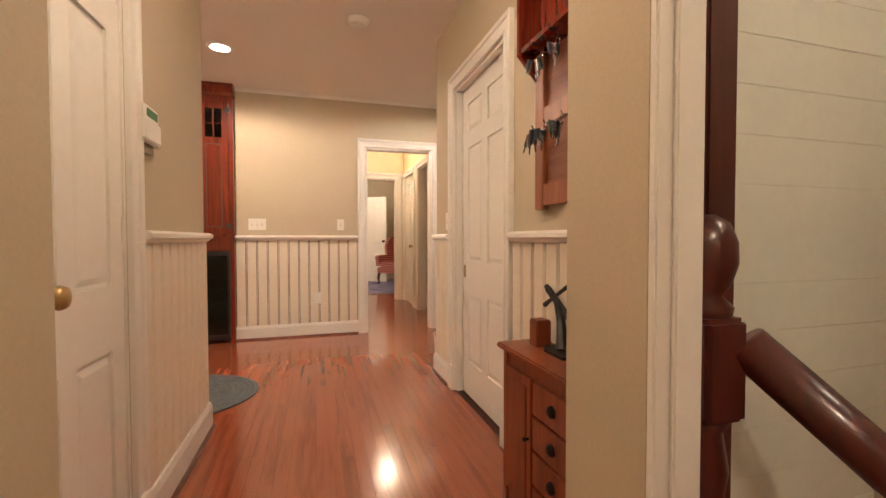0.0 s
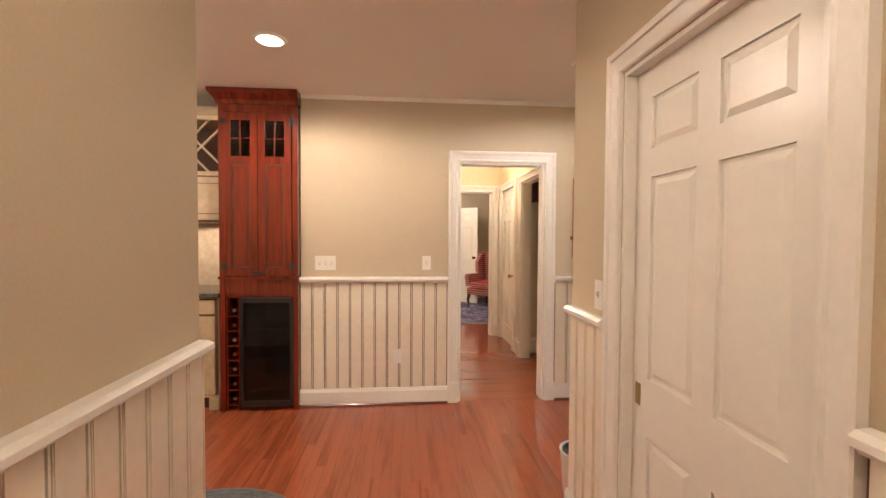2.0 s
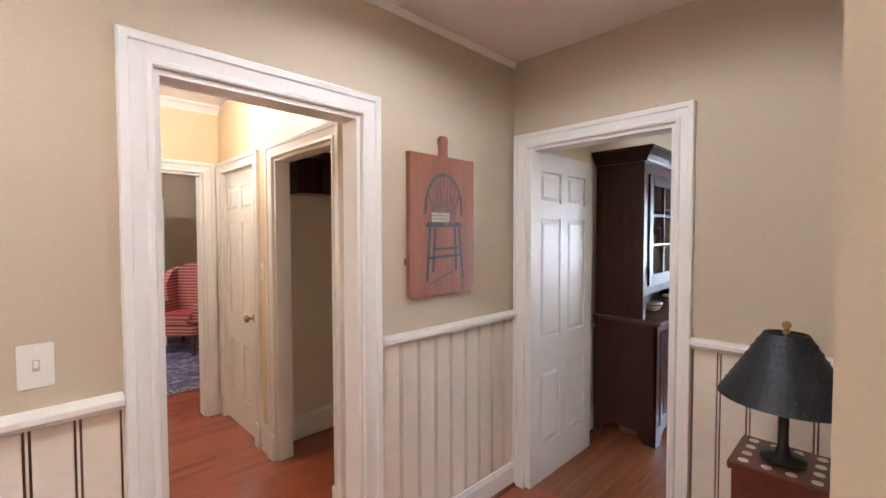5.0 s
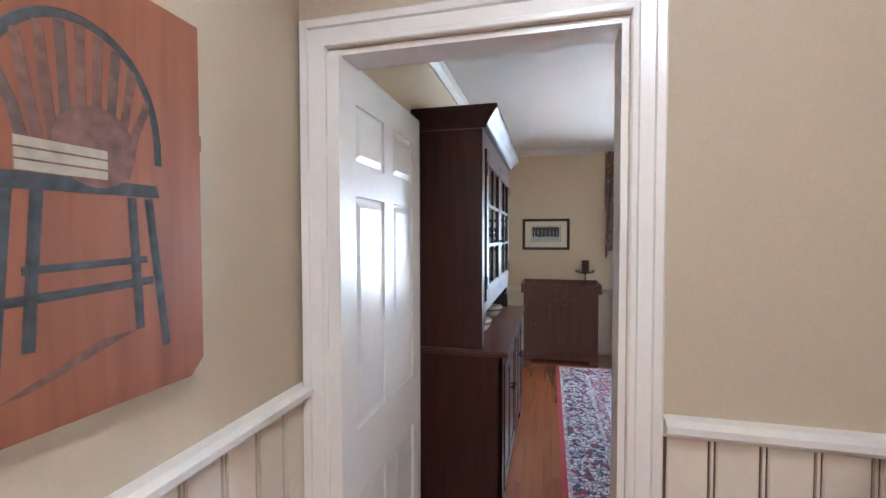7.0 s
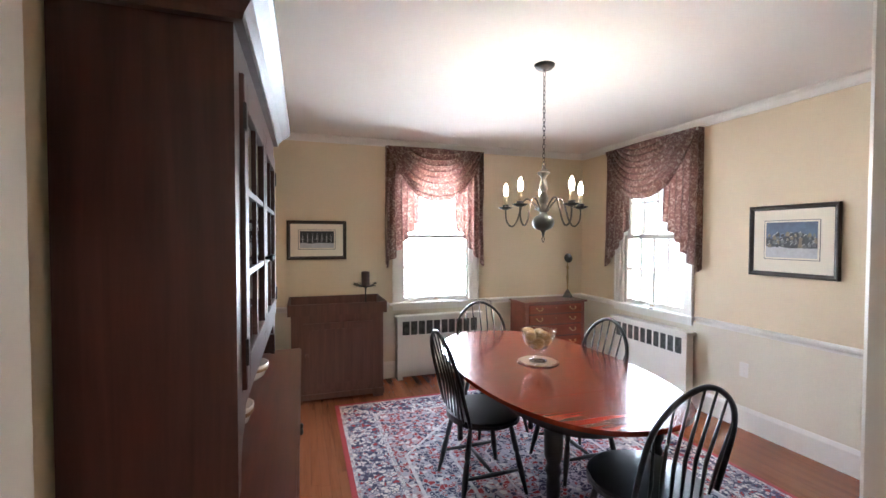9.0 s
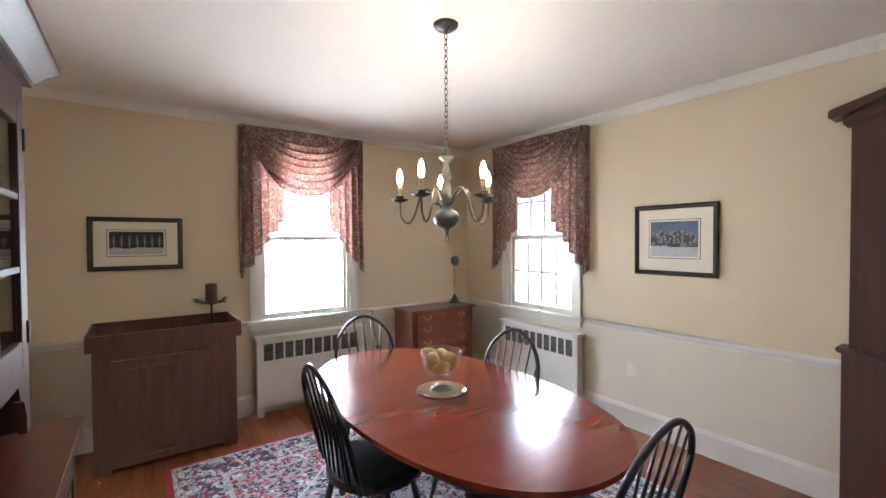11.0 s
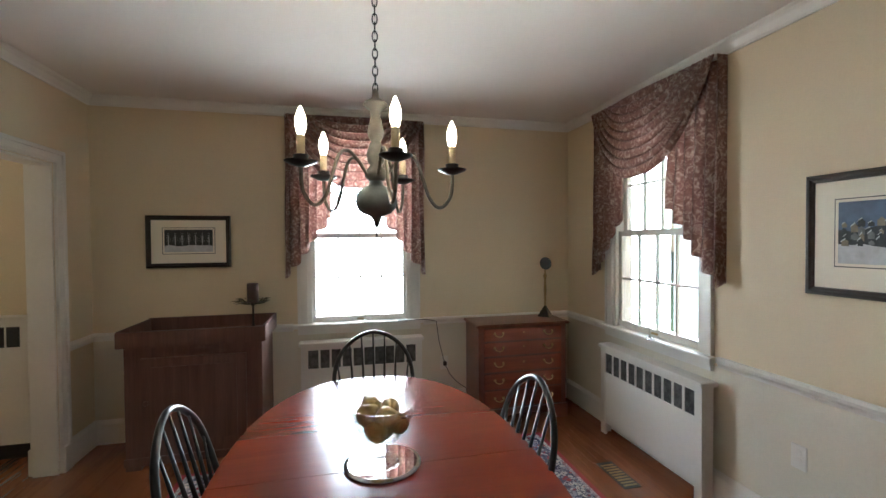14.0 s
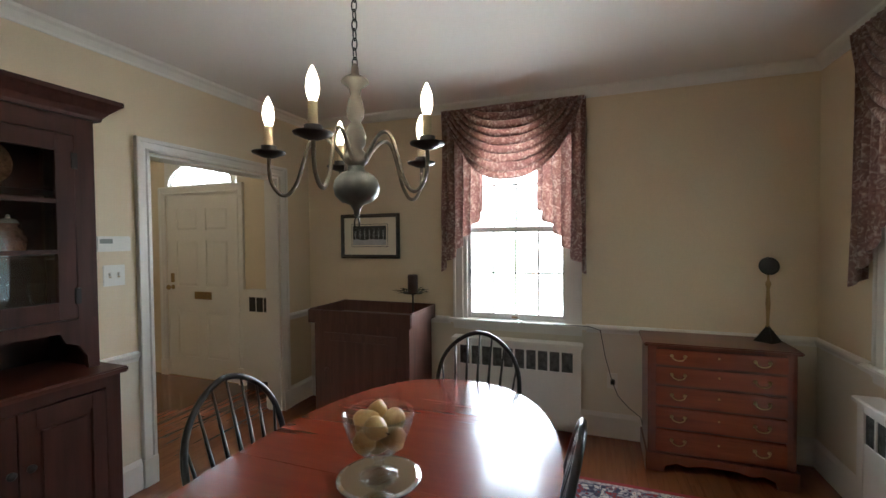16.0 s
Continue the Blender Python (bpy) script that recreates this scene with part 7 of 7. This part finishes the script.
part("backrest", turned(prism(back, 0.20, 0.30, m=UP_Y)), STRIPE, wc)
wing = [(0.25, 0.58), (0.25, 1.06), (0.10, 1.02), (-0.02, 0.86), (0.0, 0.66)]
arm = [(0.25, 0.36), (0.25, 0.64), (-0.30, 0.64), (-0.34, 0.60), (-0.30, 0.40)]
for a in (-0.36, 0.27):
    part("wing", turned(prism(wing, a + 0.01, a + 0.08, m=UP_X)), STRIPE, wc)
    part("armrest", turned(prism(arm, a, a + 0.09, m=UP_X)), STRIPE, wc)
for a, b in ((-0.27, -0.30), (0.27, -0.30), (-0.25, 0.24), (0.25, 0.24)):
    part("leg", tube([(a, b, 0.25), (a * 1.05, b * 1.08, 0.12), (a * 1.0, b * 1.0, 0.03), (a * 1.06, b * 1.1, 0.0)], [0.035, 0.028, 0.018, 0.026], 10), STAINED, wc, "dark cabriole leg", smooth=True)
RUG_BLUE = rug_material("blue_rug_wool", ((0.20, 0.21, 0.33), (0.30, 0.29, 0.36), (0.12, 0.10, 0.20), (0.36, 0.34, 0.40)), (0.12, 0.10, 0.20), 9)
rug(-0.6, 2.9, 7.66, 10.1, "muted blue oriental rug in the far room", [(0, RUG_NAVY), (0.10, RUG_BLUE), (0.32, RUG_NAVY), (0.36, RUG_BLUE)], "blue_rug")

# ---- foyer heater cover, corner cupboard ----
ht = thing("heater_cover", "white foyer heater cabinet with a dark vent", "heater cover", 7.0, 5.27, 0, -90)
part("cabinet", boxes((0, 0.575, -0.10, 0, 0.10, 0.97), bevel=0.003), WHITE, ht)
part("cap", boxes((-0.01, 0.578, -0.115, 0, 0.97, 0.99), bevel=0.004), WHITE, ht)
part("plinth", boxes((0.02, 0.575, -0.09, 0, 0, 0.10)), VENT, ht)
for k in range(3):
    part("vent", boxes((0.08 + 0.09 * k, 0.155 + 0.09 * k, -0.104, -0.099, 0.78, 0.92)), VENT, ht, "dark vent")
cc = thing("corner_cupboard", "red-brown corner cupboard with a moulded cornice", "cupboard", 2.66, 0.70, 0)
foot = [(0, 0), (0.98, 0), (0.98, 0.10), (0.10, 0.98), (0, 0.98)]
part("lower_case", prism(foot, 0.0, 0.90), HUTCHW, cc)
part("counter_moulding", prism([(0, 0), (1.00, 0), (1.00, 0.12), (0.12, 1.00), (0, 1.00)], 0.90, 0.93, bevel=0.006), HUTCHW, cc)
part("upper_case", prism([(0, 0), (0.95, 0), (0.95, 0.10), (0.10, 0.95), (0, 0.95)], 0.93, 2.12), HUTCHW, cc)
part("cornice", prism([(0, 0), (1.04, 0), (1.04, 0.13), (0.13, 1.04), (0, 1.04)], 2.16, 2.21, bevel=0.008), HUTCHW, cc)
part("cornice_cove", prism([(0, 0), (0.98, 0), (0.98, 0.115), (0.115, 0.98), (0, 0.98)], 2.12, 2.16), HUTCHW, cc)

# ---- what stands in and on the hutch ----
DISH = surface("white_glazed_china", (0.70, 0.68, 0.62), 0.2, 0.05, 30, 6, 0.0)
DISHB = surface("rose_patterned_china", (0.42, 0.24, 0.18), 0.25, 0.35, 90, 30, 0.0)
STRAW = surface("tan_woven_basket", (0.30, 0.20, 0.11), 0.8, 0.25, 120, 10, 0.4)
HX, HY = 3.557, 4.535
k = 0
for zz, row in ((1.118, ("stack", "jar", "stack", "cup", "cup", "stack", "cup")), (1.418, ("jar", "plate", "jar", "jar", "plate", "jar")), (1.718, ("plate", "jar", "plate", "plate"))):
    for i, kind in enumerate(row):
        px = HX + 0.16 + 1.12 * (i + 0.5) / len(row)
        if kind == "stack":
            e = thing("plate_stack", "stack of white china plates in the hutch", "plates", px, HY - 0.17, zz, 0, "china in the hutch")
            for q in range(5):
                part("plate", lathe([(0.05, 0.010 * q), (0.085, 0.010 * q + 0.008), (0.083, 0.010 * q + 0.009)], 24), DISH, e)
        elif kind == "plate":
            e = thing("display_plate", "patterned china plate standing in the hutch", "plate", px, HY - 0.10, zz, 0, "china in the hutch")
            part("plate", lathe([(0.05, 0), (0.105, 0.014), (0.108, 0.018), (0.06, 0.010), (0.01, 0.008)], 28, m=Matrix.Translation((0, 0.03, 0.11)) @ Matrix.Rotation(radians(82), 4, "X")), DISHB, e)
        elif kind == "jar":
            e = thing("china_jar", "rounded patterned china jar in the hutch", "jar", px, HY - 0.17, zz, 0, "china in the hutch")
            part("jar_body", lathe([(0.035, 0), (0.055, 0.03), (0.06, 0.07), (0.045, 0.11), (0.03, 0.125), (0.036, 0.14)], 22), DISHB if i % 2 else DISH, e, smooth=True)
            part("lid", lathe([(0.037, 0.141), (0.028, 0.155), (0.008, 0.162), (0.009, 0.172), (0.003, 0.178)], 18), DISH, e)
        else:
            e = thing("cup", "white china cup in the hutch", "cup", px, HY - 0.18, zz, 0, "china in the hutch")
            part("cup_body", lathe([(0.02, 0), (0.03, 0.01), (0.04, 0.05), (0.038, 0.05), (0.028, 0.012), (0.005, 0.008)], 20), DISH, e, smooth=True)
            part("handle", tube([(0.037, 0, 0.04), (0.058, 0, 0.034), (0.056, 0, 0.018), (0.033, 0, 0.014)], 0.003, 6), DISH, e)
for zz, n in ((1.118, 9), (1.418, 8)):
    for i in range(n):
        gx = HX + 0.14 + 1.16 * (i + 0.5) / n
        e = thing("stem_glass", "clear stemmed glass standing in the hutch", "glass", gx, HY - 0.25, zz, 0, "glasses in the hutch")
        hh = 0.13 + 0.05 * ((i * 7) % 3) / 2
        part("bowl", lathe([(0.004, hh * 0.45), (0.024, hh * 0.55), (0.034, hh * 0.75), (0.030, hh), (0.028, hh), (0.031, hh * 0.75), (0.021, hh * 0.58), (0.002, hh * 0.50)], 20), CRYSTAL, e, smooth=True)
        part("foot", lathe([(0.030, 0.0), (0.028, 0.004), (0.005, 0.010), (0.004, hh * 0.45)], 20), CRYSTAL, e, smooth=True)
for px, rr in ((0.45, 0.075), (0.95, 0.085)):
    e = thing("earthen_bowl", "tan banded bowl on the hutch counter", "bowl", HX + px, HY - 0.27, 0.899)
    part("bowl_body", lathe([(rr * 0.5, 0), (rr * 0.8, 0.02), (rr, 0.06), (rr * 1.02, 0.075), (rr * 0.94, 0.074), (rr * 0.7, 0.025), (rr * 0.1, 0.012)], 28), DISH, e, smooth=True)
    part("band", lathe([(rr * 0.97, 0.045), (rr * 1.012, 0.055), (rr * 0.99, 0.062), (rr * 0.95, 0.05)], 28, ring=True), STRAW, e, "brown band")
bx = thing("wooden_box", "small dark wooden box on top of the hutch", "box", HX + 0.36, HY - 0.24, 2.129)
part("box_body", boxes((0, 0.24, 0, 0.16, 0, 0.055), bevel=0.003), HUTCHW, bx)
part("lid", boxes((-0.004, 0.244, -0.004, 0.164, 0.056, 0.072), bevel=0.003), HUTCHW, bx)
bk = thing("basket", "low tan woven basket under the hutch", "basket", HX + 0.16, HY - 0.23, 0)
part("basket_body", lathe([(0.07, 0.0), (0.085, 0.01), (0.092, 0.05), (0.096, 0.078), (0.090, 0.078), (0.084, 0.02), (0.01, 0.015)], 24), STRAW, bk)

# ---- floor vents and cords ----
for vx, vy, tn in ((6.62, 2.52, 90), (5.72, 1.06, 0)):
    e = thing("floor_vent", "brown metal floor register in the oak floor", "floor vent", vx, vy, 0.0006, tn)
    part("frame", boxes((-0.15, 0.15, -0.06, 0.06, 0, 0.004), bevel=0.0015), IRON, e)
    for q in range(9):
        part("slat", boxes((-0.13 + 0.029 * q, -0.115 + 0.029 * q, -0.045, 0.045, 0.004, 0.006)), BRASS, e)
cord = thing("power_cord", "black cord hanging from the sill to the outlet", "cord", 6.965, 2.0, 0)
part("wire", tube([(-0.02, 0.30, 0.821), (-0.02, 0.05, 0.822), (-0.03, -0.03, 0.80), (0.0, -0.06, 0.62), (0.005, -0.10, 0.46), (0.0, -0.115, 0.43)], 0.003, 6), BLACK, cord)
part("plug", boxes((0.0, 0.034, -0.13, -0.10, 0.40, 0.435), bevel=0.004), BLACK, cord)
cord = thing("power_cord", "black cord running from the outlet behind the chest", "cord", 6.955, 1.88, 0)
part("wire", tube([(0.01, 0.0, 0.40), (-0.01, -0.03, 0.33), (0.0, -0.10, 0.25), (0.0, -0.18, 0.19), (0.0, -0.20, 0.10)], 0.003, 6), BLACK, cord)
for wx, wy, tn in ((6.945, 2.57, -90), (5.83, 0.735, 180)):
    e = thing("window_candle", "small electric candle on the window sill", "candle", wx, wy, 0.823, tn)
    part("base", lathe([(0.03, 0), (0.026, 0.008), (0.008, 0.014), (0.008, 0.02)], 16), STEEL, e)
    part("stick", lathe([(0.0045, 0.018), (0.0045, 0.10), (0.001, 0.125)], 10), DISH, e)
